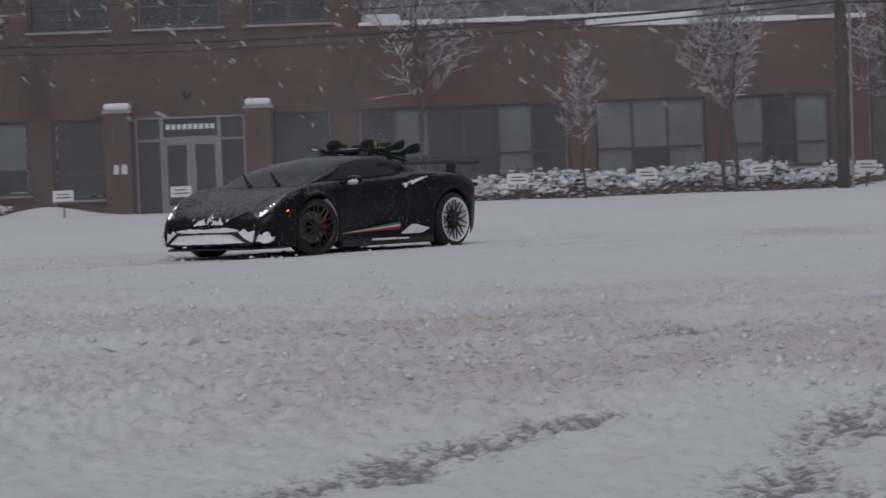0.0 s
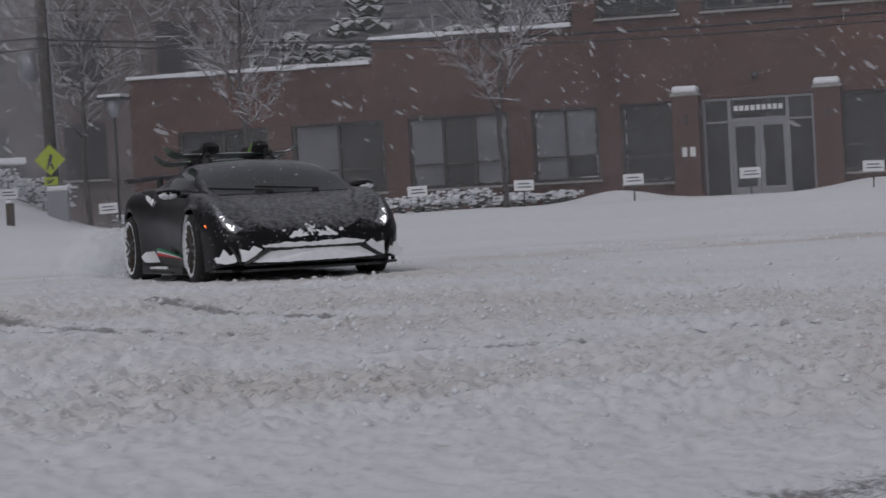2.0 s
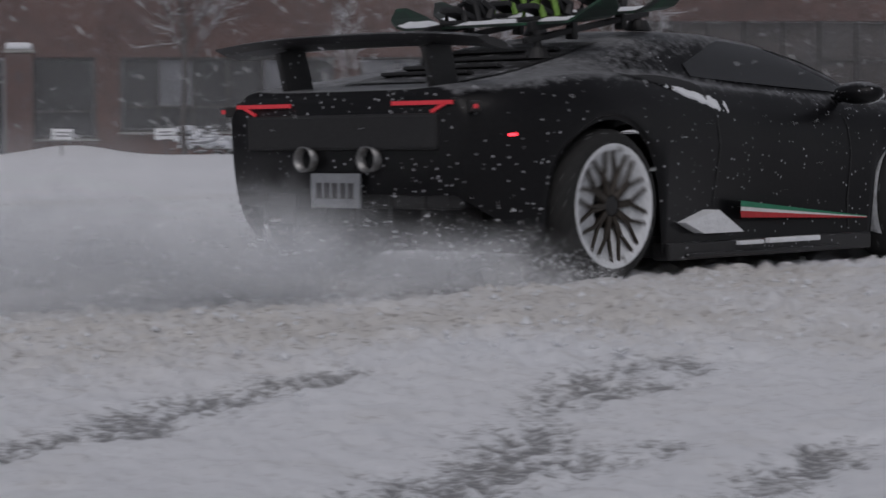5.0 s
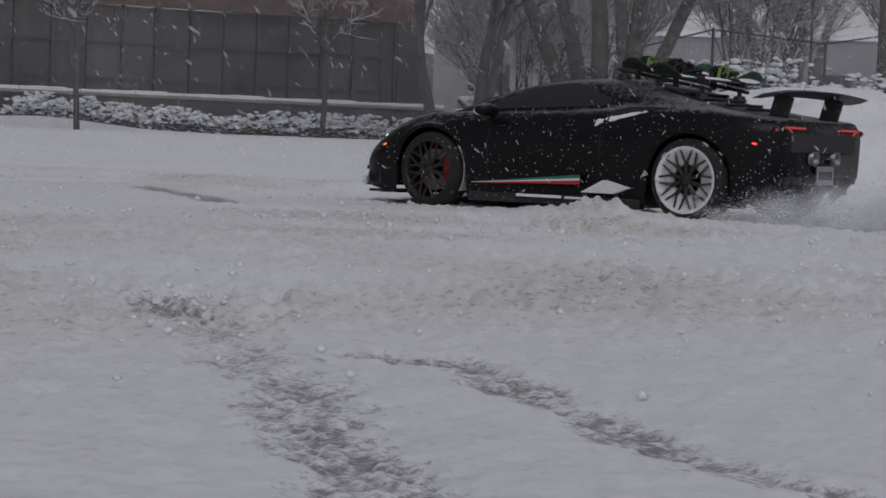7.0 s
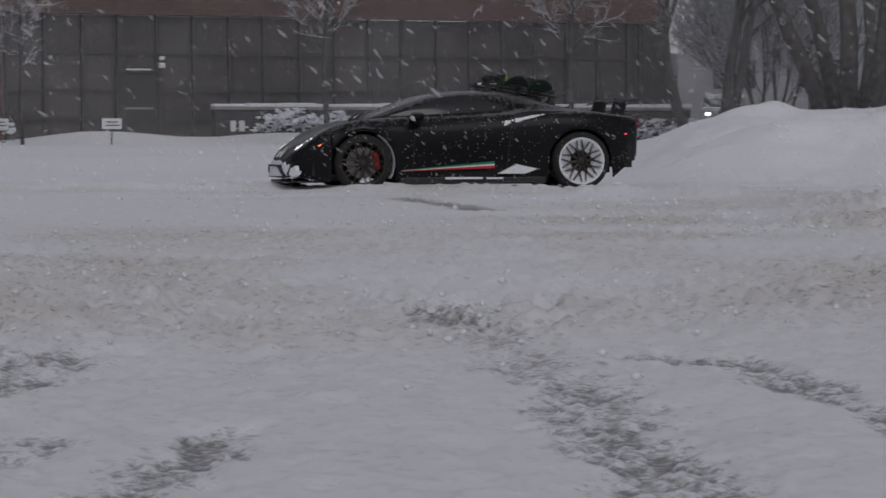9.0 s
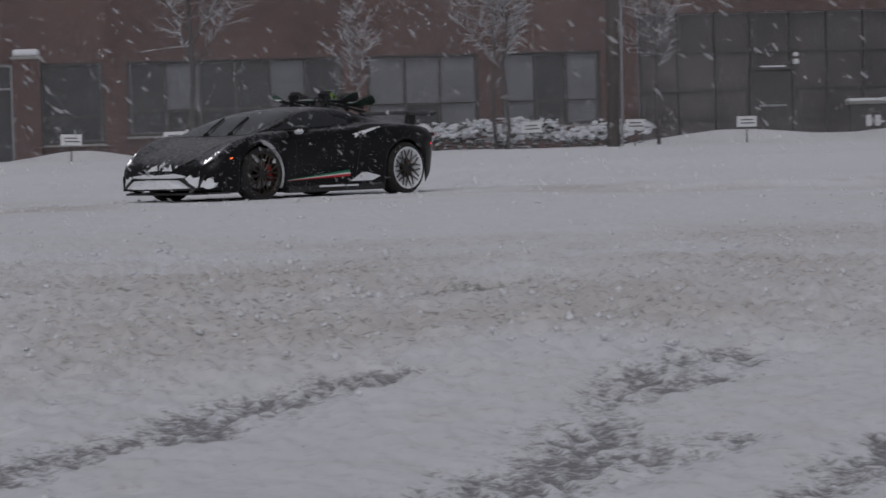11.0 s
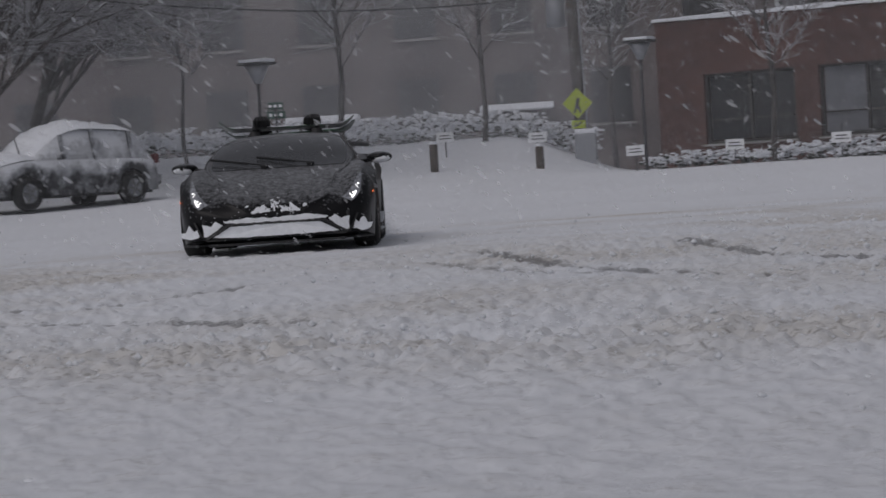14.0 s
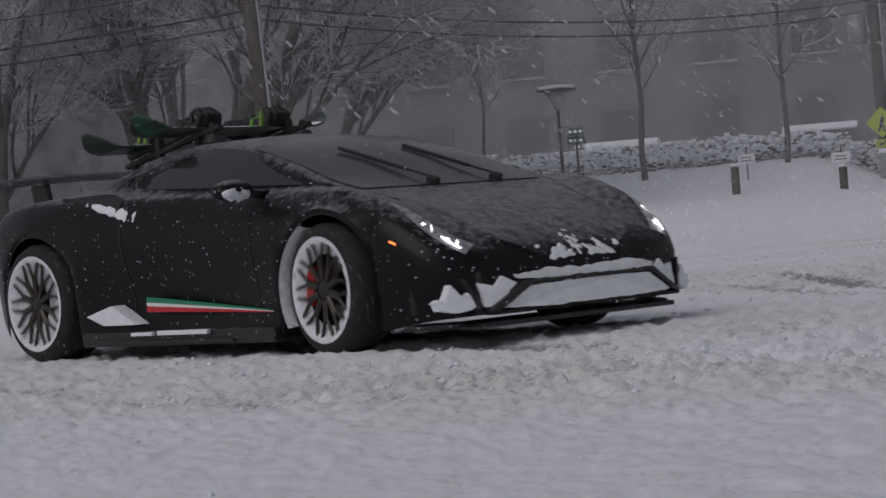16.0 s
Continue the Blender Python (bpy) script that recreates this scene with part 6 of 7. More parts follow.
def build_car():
    car = empty("sports_car", Matrix(), "black low wedge-shaped sports car dusted with snow, snowboards on its roof", "car")
    # shell
    xs = sorted(set([round(2.28 - i * 0.035, 4) for i in range(125)] + [AXLE_F + s * 0.3749 for s in (1, -1)] + [AXLE_R + s * 0.3849 for s in (1, -1)]), reverse=True)
    verts, faces = [], []
    full = 2 * RIB_N - 1
    for x in xs:
        pts = rib(x)
        verts += [(x, y, z) for y, z in pts] + [(x, -y, z) for y, z in pts[-2::-1]]
    for i in range(len(xs) - 1):
        for k in range(full - 1):
            a = i * full + k
            faces.append((a, a + 1, a + full + 1, a + full))
    for end, first in ((0, True), (len(xs) - 1, False)):
        ring = [end * full + k for k in range(full)]
        faces.append(tuple(ring[::-1] if first else ring))
    put("body", verts, faces, PAINT, car, True)
    # floor pan and wheel housings
    for centre, size in [((0, 0, 0.14), (1.702, 1.7, 0.1)), ((0, 0, 0.42), (1.72, 1.62, 0.5)), ((2.0, 0, 0.3), (0.3, 1.3, 0.22)), ((-1.84, 0, 0.46), (0.4, 1.4, 0.22)), ((1.25, 0, 0.4), (0.8, 1.2, 0.4)), ((-1.31, 0, 0.5), (0.9, 1.15, 0.6))]:
        part("underbody_panel", boxes([(centre, size)]), TRIM, car)
    # glass
    patch("windscreen", lambda u, w: (1.3 - 0.9 * u, 27 - (27 - 20.6) * w), SCREEN, car, 14, 8, 0.007, label="dark windscreen misted with snow")
    patch("side_window", lambda u, w: (0.98 - 1.4 * u, 15.4 + (20.2 - 15.4) * w * min(1, 0.12 + 2.2 * u) * min(1, 0.3 + 2.4 * (1 - u))), GLASS_CAR, car, 16, 6, 0.006, label="dark tinted side window")
    patch("engine_cover", lambda u, w: (-0.75 - 0.95 * u, 27 - 5 * w), CARBON, car, 10, 6, 0.008)
    for k in range(4):
        part("cover_slat", boxes([((-0.95 - 0.18 * k, 0, TOP(-0.95 - 0.18 * k) + 0.016), (0.05, 0.7 - 0.05 * k, 0.018), (0, 12, 0))], 0.005), TRIM, car)
    # rear quarter intake and door seams
    patch("side_intake", lambda u, w: (-0.5 - 0.62 * u, 9.6 + 2.6 * u + 3.0 * w * (0.25 + 0.75 * math.sin(math.pi * min(1, 0.2 + u)))), TRIM, car, 12, 5, 0.006)
    crust("intake_snow", lambda u, w: (-0.34 - 0.58 * u, 8.5 + 2.7 * u + (0.5 + 1.2 * (1 - u)) * w), 70, 16, 0.2, 0.012, 61, car, "snow caught along the intake edge", size=0.045)
    patch("door_seam", lambda u, w: (0.72 - 0.05 * u + 0.008 * w, 1.2 + 12 * u), TRIM, car, 12, 1, 0.004)
    patch("door_seam", lambda u, w: (-0.42 - 0.06 * u + 0.008 * w, 1.2 + 10 * u), TRIM, car, 12, 1, 0.004)
    patch("bonnet_seam", lambda u, w: (1.95 - 0.85 * u, 17.3 + 2.2 * u + 0.25 * w), TRIM, car, 12, 1, 0.004)
    # head and tail lamps
    for s in (1, -1):
        lamp = patch("headlamp", lambda u, w: (2.17 - 0.44 * u - 0.03 * w, 9.6 + 1.6 * u + (2.7 * (1 - u) + 0.4) * w), LAMP_GLASS, car, 8, 4, 0.006, (s,), "clear headlamp lens")[0]
        patch("led_bar", lambda u, w: (2.14 - 0.1 * u, 10.2 + 0.5 * u + 0.35 * w), LED, lamp, 6, 2, 0.013, (s,), "lit white light bar")
        patch("led_bar", lambda u, w: (2.13 - 0.03 * u - 0.015 * w, 10.4 + 1.3 * u + 0.25 * w), LED, lamp, 4, 2, 0.013, (s,), "lit white light bar")
        patch("led_bar", lambda u, w: (2.0 - 0.03 * u - 0.015 * w, 10.7 + 0.9 * u + 0.25 * w), LED, lamp, 4, 2, 0.013, (s,), "lit white light bar")
        for px in (2.06, 1.93):
            bm = bmesh.new()
            c = surf(px, 11.1)
            bmesh.ops.create_uvsphere(bm, u_segments=12, v_segments=8, radius=0.017, matrix=Matrix.Translation((c.x, c.y * s - 0.006 * s, c.z - 0.006)))
            part("projector", bm, LED, lamp, "bright projector lamp", True)
        patch("side_marker", lambda u, w: (1.86 - 0.045 * u, 6.6 + 0.22 * w), LED_AMBER, car, 2, 2, 0.008, (s,), "glowing amber side marker")
        patch("rear_marker", lambda u, w: (-1.86 - 0.035 * u, 6.4 + 0.25 * w), LED_SIDE, car, 2, 2, 0.008, (s,), "glowing red side marker")
        tail = part("tail_lamp", boxes([((-2.045, s * 0.5, 0.80), (0.03, 0.38, 0.05)), ((-1.985, s * 0.72, 0.785), (0.17, 0.05, 0.05), (0, 0, -52 * s))], 0.008), TRIM, car)
        part("tail_led", boxes([((-2.063, s * 0.5, 0.805), (0.01, 0.36, 0.018)), ((-2.005, s * 0.745, 0.785), (0.15, 0.016, 0.018), (0, 0, -52 * s)), ((-2.063, s * 0.6, 0.785), (0.01, 0.1, 0.014), (24 * s, 0, 0))]), LED_RED, tail, "red glowing light bar")
    # nose: lower intakes, fins and splitter
    part("front_splitter", boxes([((2.06, 0, 0.115), (0.44, 1.3, 0.025)), ((1.93, 0.74, 0.12), (0.3, 0.24, 0.025), (0, 0, -34)), ((1.93, -0.74, 0.12), (0.3, 0.24, 0.025), (0, 0, 34))], 0.008), CARBON, car)
    intake = part("front_grille", boxes([((2.14, 0, 0.275), (0.22, 0.86, 0.21)), ((2.06, 0.58, 0.275), (0.2, 0.36, 0.21), (0, 0, -28)), ((2.06, -0.58, 0.275), (0.2, 0.36, 0.21), (0, 0, 28)), ((1.92, 0.76, 0.28), (0.24, 0.2, 0.2), (0, 0, -52)), ((1.92, -0.76, 0.28), (0.24, 0.2, 0.2), (0, 0, 52))], 0.03), TRIM, car)
    def prism(name, outline, x0, depth, mat, lab="", lean=0.0):
        """A panel in the nose's plane: outline in (y, z), swept back along the bumper's curve."""
        bm = bmesh.new()
        front, back = [], []
        for y, z in outline:
            x = x0 + 0.02 - 0.5 * max(0, abs(y) - 0.36) ** 1.5 + lean * (0.3 - z)
            front.append(bm.verts.new((x, y, z)))
            back.append(bm.verts.new((x - depth, y, z)))
        bm.faces.new(front)
        bm.faces.new(back[::-1])
        for i in range(len(outline)):
            j = (i + 1) % len(outline)
            bm.faces.new((front[i], back[i], back[j], front[j]))
        return part(name, bm, mat, intake, lab)
    def ragged(outline, seed, by=0.009):
        rng, out = random.Random(seed), []
        for (ya, za), (yb, zb) in zip(outline, outline[1:] + outline[:1]):
            n = max(2, int(math.hypot(yb - ya, zb - za) / 0.03))
            out += [(ya + (yb - ya) * k / n + rng.uniform(-by, by) * 0.6, za + (zb - za) * k / n + rng.uniform(-by, by)) for k in range(n)]
        return out
    prism("packed_snow", ragged([(-.43, .285), (-.2, .292), (.15, .295), (.43, .285), (.6, .19), (.3, .182), (-.3, .18), (-.6, .19)], 1, 0.004), 2.312, 0.06, SNOW, "flat slab of packed snow", 0.25)
    prism("packed_snow", ragged([(-.5, .34), (-.25, .362), (0, .35), (.3, .365), (.5, .34), (.47, .318), (.2, .312), (-.2, .314), (-.47, .318)], 2, 0.006), 2.3, 0.05, SNOW, "ledge of snow above the grille", 0.25)
    for s in (1, -1):
        prism("packed_snow", ragged([(s * .5, .31), (s * .57, .345), (s * .62, .3), (s * .7, .325), (s * .69, .2), (s * .64, .19)], 5 + s, 0.008), 2.305, 0.05, SNOW, "clump of packed snow", 0.22)
        prism("packed_snow", ragged([(s * .73, .2), (s * .75, .285), (s * .79, .26), (s * .83, .315), (s * .87, .25), (s * .92, .245), (s * .9, .2), (s * .82, .18)], 9 + s, 0.009), 2.31, 0.05, SNOW, "wedge of packed snow", 0.2)
        prism("grille_fin", [(s * .44, .312), (s * .46, .312), (s * .66, .2), (s * .68, .178), (s * .645, .178), (s * .43, .296)], 2.335, 0.07, CARBON, "", 0.25)
        prism("grille_fin", [(s * .70, .2), (s * .72, .2), (s * .79, .345), (s * .77, .345)], 2.32, 0.06, CARBON, "", 0.2)
    prism("grille_fin", [(-.46, .312), (.46, .312), (.45, .297), (-.45, .297)], 2.335, 0.07, CARBON, "", 0.25)
    prism("grille_fin", [(-.68, .178), (.68, .178), (.66, .16), (-.66, .16)], 2.335, 0.09, CARBON, "", 0.25)
    crust("nose_snow", lambda u, w: (2.275 - 0.085 * u - 0.01 * w, 18.5 + 8.5 * w), 26, 120, 0.14, 0.01, 71, car, "crust of snow along the nose", size=0.04, fade=0.75)
    crust("nose_snow", lambda u, w: (2.25 - 0.22 * u, 25.9 + 1.1 * w), 60, 40, 0.14, 0.008, 75, car, "heap of snow on the bonnet's tip", size=0.04, fade=0.7)
    # sill stripe and winglet
    for mat, v0, v1, lab in ((STRIPE_G, 0.30, 0.335, "green sill stripe"), (STRIPE_W, 0.275, 0.30, "white sill stripe"), (STRIPE_R, 0.235, 0.275, "red sill stripe")):
        for s in (1, -1):
            verts = []
            for i in range(11):
                x = 0.86 - 1.12 * i / 10
                y = MAX_W(x) - 0.012 + 0.012 * i / 10
                k = 0.1 + 0.72 * i / 10
                mid = 0.235 + 0.03 * i / 10
                verts += [(x, s * (y - 0.02), mid + (v0 - 0.235) * k), (x, s * y, mid + (v0 - 0.235) * k), (x, s * y, mid + (v1 - 0.235) * k), (x, s * (y - 0.02), mid + (v1 - 0.235) * k)]
            faces = [(i * 4 + k, i * 4 + k + 1, i * 4 + k + 5, i * 4 + k + 4) for i in range(10) for k in range(3)]
            put("sill_stripe", verts, faces if s > 0 else [q[::-1] for q in faces], mat, car, False, lab)
    for s in (1, -1):
        sill = part("side_skirt", boxes([((0.0, s * 0.895, 0.12), (1.75, 0.1, 0.08)), ((-0.1, s * 0.94, 0.1), (1.3, 0.06, 0.02))], 0.012), CARBON, car)
        bm = bmesh.new()
        a = [bm.verts.new(p) for p in ((-0.3, s * 0.965, 0.2), (-0.52, s * 0.975, 0.31), (-0.78, s * 0.97, 0.255), (-0.62, s * 0.965, 0.2))]
        b = [bm.verts.new((v.co.x, s * 0.88, v.co.z)) for v in a]
        bm.faces.new(a), bm.faces.new(b[::-1])
        for i in range(4):
            bm.faces.new((a[i], b[i], b[(i + 1) % 4], a[(i + 1) % 4]))
        part("packed_snow", bm, SNOW, sill, "wedge of snow behind the sill")
        part("packed_snow", boxes([((0.12, s * 0.965, 0.15), (0.45, 0.03, 0.025)), ((-0.25, s * 0.965, 0.147), (0.2, 0.03, 0.02))], 0.006), SNOW, sill, "strip of snow on the skirt")
    # mirrors
    for s in (1, -1):
        bm = bmesh.new()
        bmesh.ops.create_uvsphere(bm, u_segments=14, v_segments=10, radius=1, matrix=Matrix.Translation((0.68, s * 0.99, 0.875)) @ pose(0, 0, 0, 0, 0, -8 * s) @ Matrix.Diagonal((0.085, 0.135, 0.058, 1)))
        tube(bm, [(0.74, s * 0.78, 0.84), (0.7, s * 0.92, 0.86)], 0.022, 8)
        part("door_mirror", bm, PAINT, car, "", True)
    for s in (1, -1):
        verts, faces = [], []
        rng = random.Random(20 + s)
        for i in range(25):
            a = radians(118 + 92 * i / 24)
            for j in range(7):
                r = 0.374 - 0.022 * math.sin(math.pi * j / 6) * rng.uniform(0.5, 1.3)
                verts.append((AXLE_F + r * math.cos(a), s * (0.74 + 0.2 * j / 6), max(R_F + r * math.sin(a), 0.1)))
        for i in range(24):
            faces += [(i * 7 + j, i * 7 + j + 1, i * 7 + j + 8, i * 7 + j + 7) for j in range(6)]
        put("arch_snow", verts, faces, RIM_SNOW, car, True, "snow packed into the wheel arch")
        bm = bmesh.new()
        bmesh.ops.create_uvsphere(bm, u_segments=14, v_segments=8, radius=1, matrix=Matrix.Translation((0.725, s * 1.0, 0.862)) @ pose(0, 0, 0, 0, 20, -8 * s) @ Matrix.Diagonal((0.04, 0.1, 0.042, 1)))
        for v in bm.verts:
            v.co += Vector((rng.uniform(-1, 1), rng.uniform(-1, 1), rng.uniform(-1, 1))) * 0.007
        part("mirror_snow", bm, SNOW, car, "snow stuck on the mirror", True)
    # rear: fascia, diffuser, exhausts, plate
    part("rear_grille", boxes([((-2.05, 0, 0.68), (0.06, 1.2, 0.16)), ((-2.0, 0, 0.42), (0.1, 1.3, 0.16))], 0.015), TRIM, car)
    for k in range(6):
        part("diffuser_fin", boxes([((-1.96, -0.5 + 0.2 * k, 0.33), (0.2, 0.02, 0.14))], 0.004), CARBON, car)
    for s in (1, -1):
        v, q = lathe([(0.05, -0.1), (0.06, 0.1), (0.052, 0.1), (0.045, -0.08)], 20)
        put("exhaust", [(-2.06 - b * 0.5, s * 0.2 + a, 0.56 + c) for a, b, c in v], q, STEEL, car, True)
    plate = part("number_plate", boxes([((-2.095, 0, 0.42), (0.012, 0.31, 0.155))], 0.003), GALV, car)
    part("plate_bars", boxes([((-2.103, -0.1 + 0.05 * k, 0.42), (0.004, 0.03, 0.07)) for k in range(5)]), INK, plate)
    # rear wing
    verts, faces = [], []
    n = 24
    for i in range(n + 1):
        y = -0.83 + 1.66 * i / n
        droop = 0.035 * (abs(y) / 0.83) ** 3
        for a, b in ((-0.15, 0.012), (-0.05, 0.03), (0.08, 0.022), (0.14, 0.0), (0.06, -0.012), (-0.06, -0.006)):
            verts.append((-1.95 - a * 0.85, y, 1.085 + b - droop + (0.03 * a / 0.15)))
    for i in range(n):
        for k in range(6):
            faces.append((i * 6 + k, i * 6 + (k + 1) % 6, i * 6 + 6 + (k + 1) % 6, i * 6 + 6 + k))
    faces += [tuple(range(5, -1, -1)), tuple(n * 6 + k for k in range(6))]
    wing = put("rear_wing", verts, faces, CARBON, car, False)
    for s in (1, -1):
        part("wing_post", boxes([((-1.9, s * 0.46, 0.96), (0.17, 0.035, 0.24), (0, -16, 0))], 0.01), CARBON, wing)
    # wipers, each turning on its own spindle
    wipers = []
    for y in (0.34, -0.12):
        arm = boxes([((0, 0.27, 0.012), (0.014, 0.54, 0.012)), ((-0.01, 0.4, 0.014), (0.022, 0.42, 0.018)), ((0, 0.02, 0.0), (0.05, 0.06, 0.03))], 0.004)
        wp = part("wiper", arm, TRIM, car, "black wiper with snow")
        wipers.append((wp, Vector((1.3, y, TOP(1.3) + 0.024))))
    # ski rack and boards on the roof
    rack = part("roof_rack", boxes([((-0.7, 0.33, 1.19), (0.95, 0.04, 0.03), (0, -10, 0)), ((-0.7, -0.33, 1.19), (0.95, 0.04, 0.03), (0, -10, 0))], 0.008), TRIM, car, "black suction-cup board rack")
    for x in (-0.3, -1.08):
        for y in (0.33, -0.33):
            bm = bmesh.new()
            zt = surf(x, 24).z
            bmesh.ops.create_cone(bm, cap_ends=True, segments=18, radius1=0.07, radius2=0.045, depth=0.05, matrix=Matrix.Translation((x, y, zt + 0.03)))
            bmesh.ops.create_cone(bm, cap_ends=True, segments=10, radius1=0.02, radius2=0.02, depth=0.09, matrix=Matrix.Translation((x, y, zt + 0.075)))
            part("suction_mount", bm, TRIM, rack)
    for x in (-0.6, -0.98):
        for y in (0.33, -0.33):
            part("clamp", boxes([((x, y, 1.26 - 0.16 * (-x - 0.6)), (0.32, 0.035, 0.05), (0, -10, 0)), ((x + 0.16, y, 1.25 - 0.16 * (-x - 0.6)), (0.04, 0.05, 0.13))], 0.008), TRIM, rack)
    for x, mat, turn, zz in ((-0.55, BOARD_BASE, 94, 1.255), (-0.95, BOARD_EDGE, 85, 1.2)):
        b = build_board(mat)
        deck = [o for o in b.children if o.name.startswith("deck")][0]
        for o in list(b.children):
            if o is not deck:
                o.parent = deck
        deck.parent = car
        deck.matrix_basis = pose(x, 0.0, zz, 0, 0, 0) @ pose(0, 0, 0, 0, -6, 0) @ pose(0, 0, 0, 0, 0, turn)
        deck.name = "snowboard"
        tagged(deck, "snowboard carried across the roof")
        bpy.data.objects.remove(b)
    # wheels and calipers
    wheels = []
    for x, y, r, wd, packed in ((AXLE_F, 0.835, R_F, 0.245, 0), (AXLE_F, -0.835, R_F, 0.245, 1.6), (AXLE_R, 0.81, R_R, 0.305, 1.8), (AXLE_R, -0.81, R_R, 0.305, 2)):
        s = 1 if y > 0 else -1
        w = build_wheel(r, wd, s, packed)
        w.parent = car
        wheels.append((w, Vector((x, y, r)), r))
        part("caliper", boxes([((x - 0.16, y + s * 0.03, r + 0.02), (0.07, 0.09, 0.2), (0, 8, 0))], 0.02), RED, car, "red brake caliper")
    # draw everything ahead of the front wheels back a little to fit the camera's view
    for ob in car.children_recursive:
        if ob.type == "MESH" and ob.parent.name.startswith(("sports_car", "headlamp", "front_grille")):
            for v in ob.data.vertices:
                if v.co.x > 1.7:
                    v.co.x = 1.7 + (v.co.x - 1.7) * 0.87
    return car, wheels, wipers


CAR, WHEELS, WIPERS = build_car()


# ---- what moves ----
def car_at(t):
    """Place and heading of the car at t seconds, between the rows."""
    return [CAR_CURVES[k](t) for k in range(3)]


CAR_CURVES = [curve([(r[0], r[k]) for r in CAR_ROWS]) for k in (1, 2, 3)]
WIPER_SWEEP = curve([(0, 42), (0.5, 68), (1.0, 2), (1.5, 82), (2.0, 12), (2.5, 6), (3.0, 64), (3.5, 14), (4.2, 80), (5, 2), (6, 60), (7, 4), (8, 60), (9, 20), (10, 12), (11, 70), (12, 10), (12.5, 38), (13, 55), (13.3, 78), (14, 24), (14.5, 94), (15, 2), (15.5, 50), (16, 72)])

STEER = curve([(0, 0), (2.5, 0), (3, 9), (3.5, 14), (4.5, 12), (6, 0), (12, 0), (15.4, 4), (16, -4)])


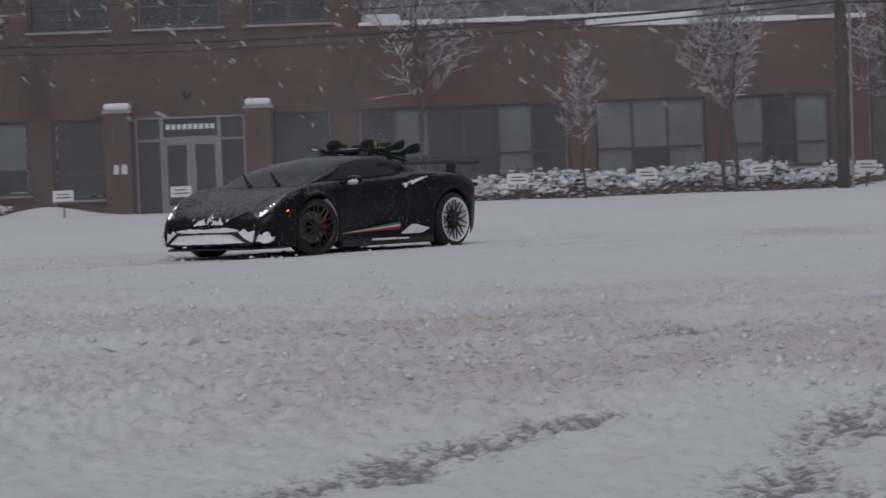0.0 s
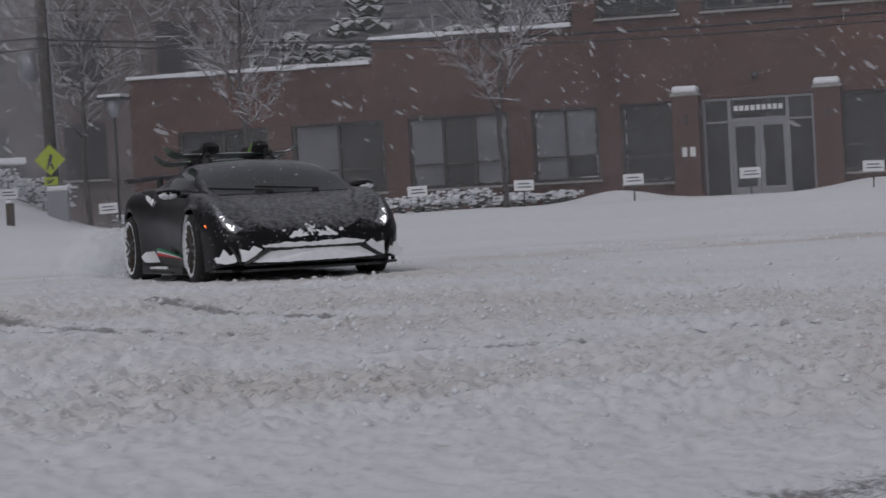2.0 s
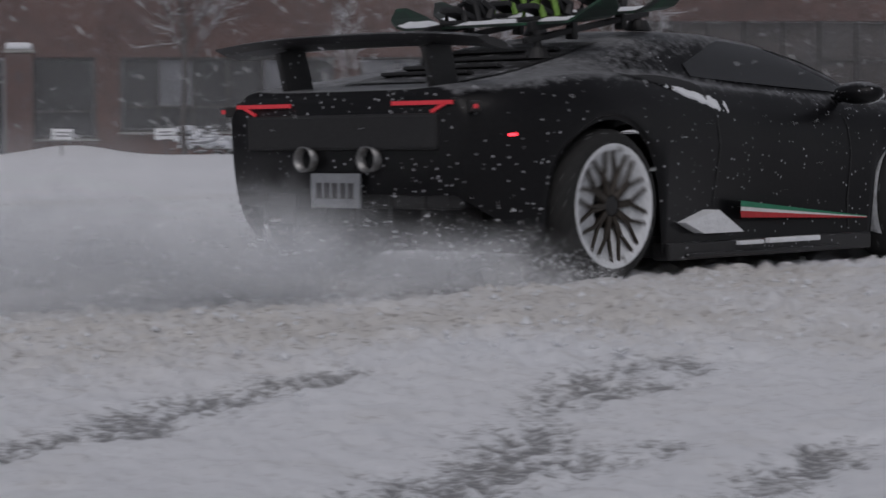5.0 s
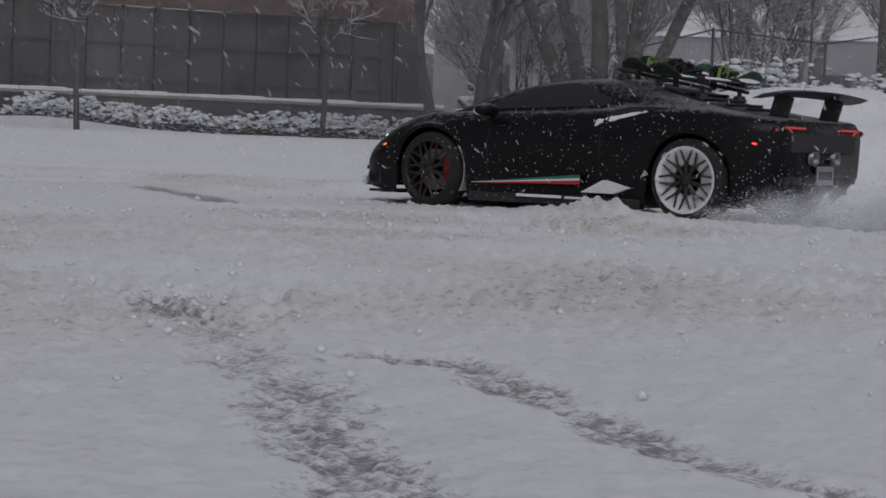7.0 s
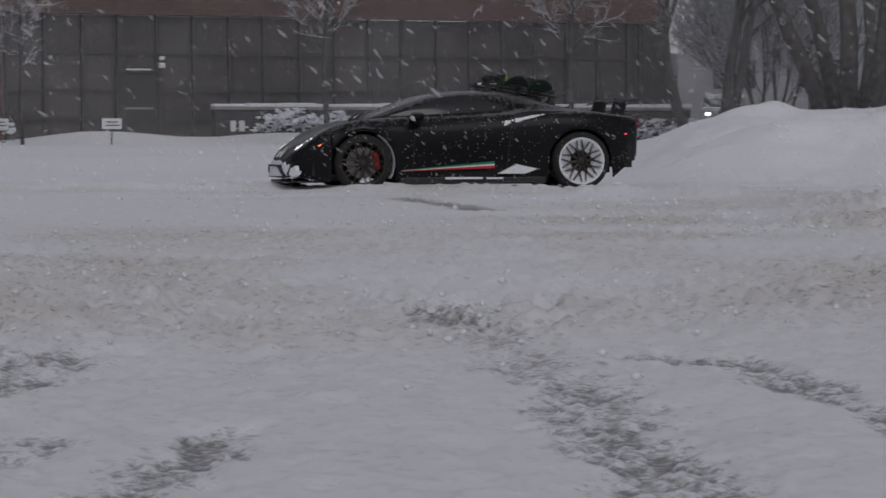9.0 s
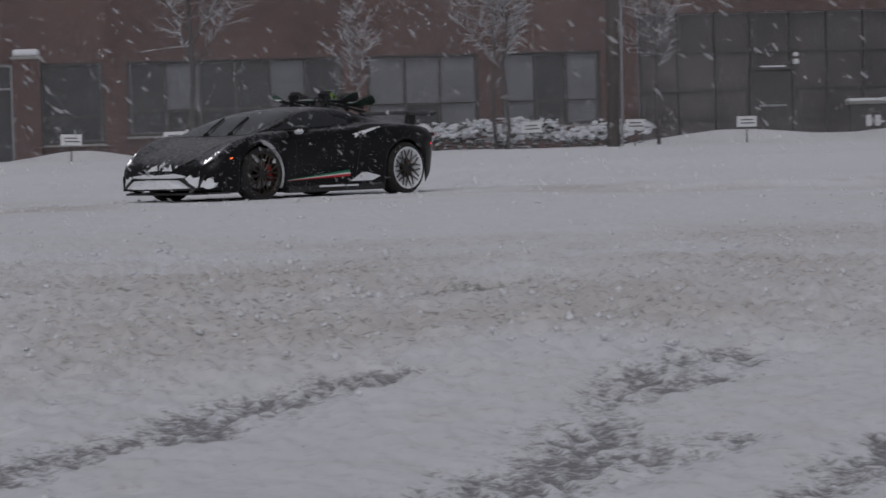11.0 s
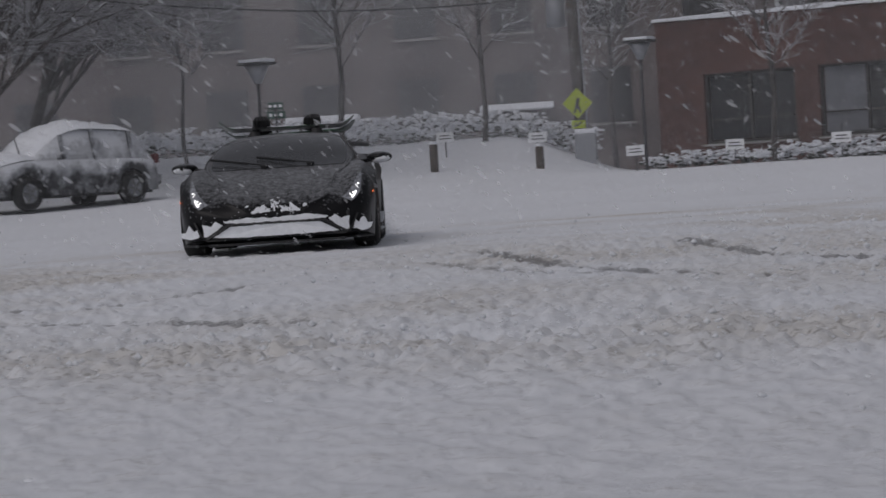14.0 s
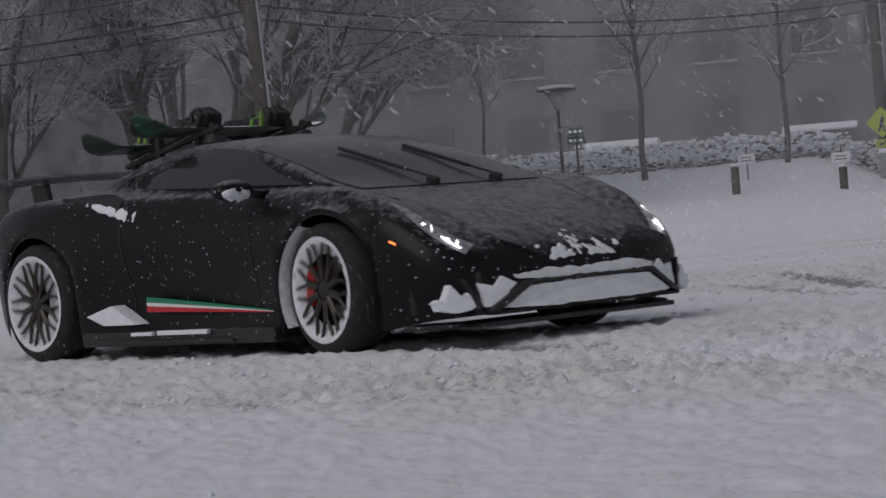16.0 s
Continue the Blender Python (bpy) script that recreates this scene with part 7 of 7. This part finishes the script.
def motions():
    steps = [round(k * 0.1, 1) for k in range(161)]
    walk(CAR, [(t, pose(car_at(t)[0], car_at(t)[1], -0.01, 0, 0, car_at(t)[2])) for t in steps])
    # snow thrown by the wheels rises and dies down as the car slides
    strength = [curve([(0, 0.5), (1, 0.5), (2, 0.8), (3, 0.9), (4, 1), (6, 1), (7.5, 1), (8.5, 0.6), (9, 0.3), (10, 0.4), (12.5, 0.5), (13.5, 0.6), (14.5, 1), (15.2, 1), (15.6, 0.2), (16, 0)]),
                curve([(0, 0.3), (1, 0.3), (2, 0.9), (3, 1), (4, 1), (6, 0.8), (8, 0.3), (12.5, 0.3), (14, 0.8), (15.2, 1), (15.7, 0.3), (16, 0)]),
                curve([(0, 0), (4, 0), (5.5, 0.8), (7, 0.6), (8, 0.25), (9, 0), (16, 0)]),
                curve([(0, 0), (2.3, 0), (3, 0.5), (3.5, 1), (4.4, 1), (5, 0), (14.3, 0), (14.9, 0.25), (15.4, 0), (16, 0)])]
    for (ob, lx, ly), power in zip(SPRAYS, strength):
        rows = []
        for t in steps:
            x, y, h = car_at(t)
            c, s = math.cos(radians(h)), math.sin(radians(h))
            rows.append((t, pose(x + c * lx - s * ly, y + s * lx + c * ly, -0.75 * (1 - power(t)), 0, 0, h + (6 if ly > 0 else -6))))
        walk(ob, rows)
    # the big cloud is flung up, hangs and settles back into the snow
    cloud = ((0, 2.6, 10.6, -2.2, 15), (4.9, 4.6, 11.2, -2.2, 17), (5.5, 6.8, 11.6, -0.05, 20), (5.9, 7.6, 11.8, 0.0, 22), (6.3, 8.5, 12.4, -0.3, 28), (6.8, 9.7, 13.4, -0.7, 37), (7.6, 10.6, 15.0, -2.2, 45), (16, 10.6, 15.0, -2.2, 45))
    walk(SPRAY_BIG, [(t, pose(x, y, z, 0, 0, h)) for t, x, y, z, h in cloud])
    flung = ((0, 7.0, 10.2, -2.6, 60), (5.0, 6.0, 10.2, -2.6, 60), (5.5, 6.9, 10.9, -0.05, 64), (6.0, 8.0, 11.6, 0.0, 70), (6.5, 10.0, 13.2, -0.25, 90), (7.0, 11.7, 15.2, -0.5, 105), (7.6, 12.4, 17.0, -2.6, 120), (16, 12.4, 17.0, -2.6, 120))
    walk(SPLATTER, [(t, pose(x, y, z, 0, 0, h)) for t, x, y, z, h in flung])
    # falling snow drifts on the wind, and the added haze sheets swing slowly
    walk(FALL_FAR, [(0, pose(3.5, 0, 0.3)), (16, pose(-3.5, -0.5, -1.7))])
    walk(FALL_STREAK, [(0, pose(-4, 0, 2.0)), (16, pose(4, 0, -2.2))])
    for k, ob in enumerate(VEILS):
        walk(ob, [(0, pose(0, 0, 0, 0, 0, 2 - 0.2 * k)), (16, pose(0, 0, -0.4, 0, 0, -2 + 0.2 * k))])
    walk(FALL_MID, [(0, pose(4, 0.5, 1.2)), (16, pose(-4, -0.5, -2.0))])
    walk(FALL_CLOSE, [(0, pose(-2.5, 0, 1.6)), (16, pose(2.5, 0, -1.8))])
    walk(FALL_NEAR, [(0, pose(1.5, 0.3, 1.0)), (16, pose(-1.5, -0.3, -2.0))])
    # wheels roll with the distance driven
    fine = [k / 30 for k in range(481)]
    rolled, last, turn = [], None, 0.0
    for t in fine:
        x, y, h = car_at(t)
        if last is not None:
            turn += math.hypot(x - last[0], y - last[1])
        last = (x, y)
        rolled.append(turn)
    for k, (w, c, r) in enumerate(WHEELS):
        rows = []
        for t, s in zip(fine, rolled):
            steer = 0
            if k < 2:
                h0, h1 = car_at(max(t - 0.15, 0)), car_at(min(t + 0.15, 16))
                way = math.degrees(math.atan2(h1[1] - h0[1], h1[0] - h0[0]))
                steer = max(-24, min(24, (way - car_at(t)[2] + 180) % 360 - 180)) * (0.6 if t < 1.5 else 0.15) + STEER(t)
            rows.append((t, Matrix.Translation(c) @ pose(0, 0, 0, 0, 0, steer) @ Matrix.Rotation(s / r, 4, "Y")))
        walk(w, rows)
    for w, c in WIPERS:
        walk(w, [(t, Matrix.Translation(c) @ pose(0, 0, 0, 0, 21, 0) @ pose(0, 0, 0, 0, 0, 180 - WIPER_SWEEP(t))) for t in steps])


motions()
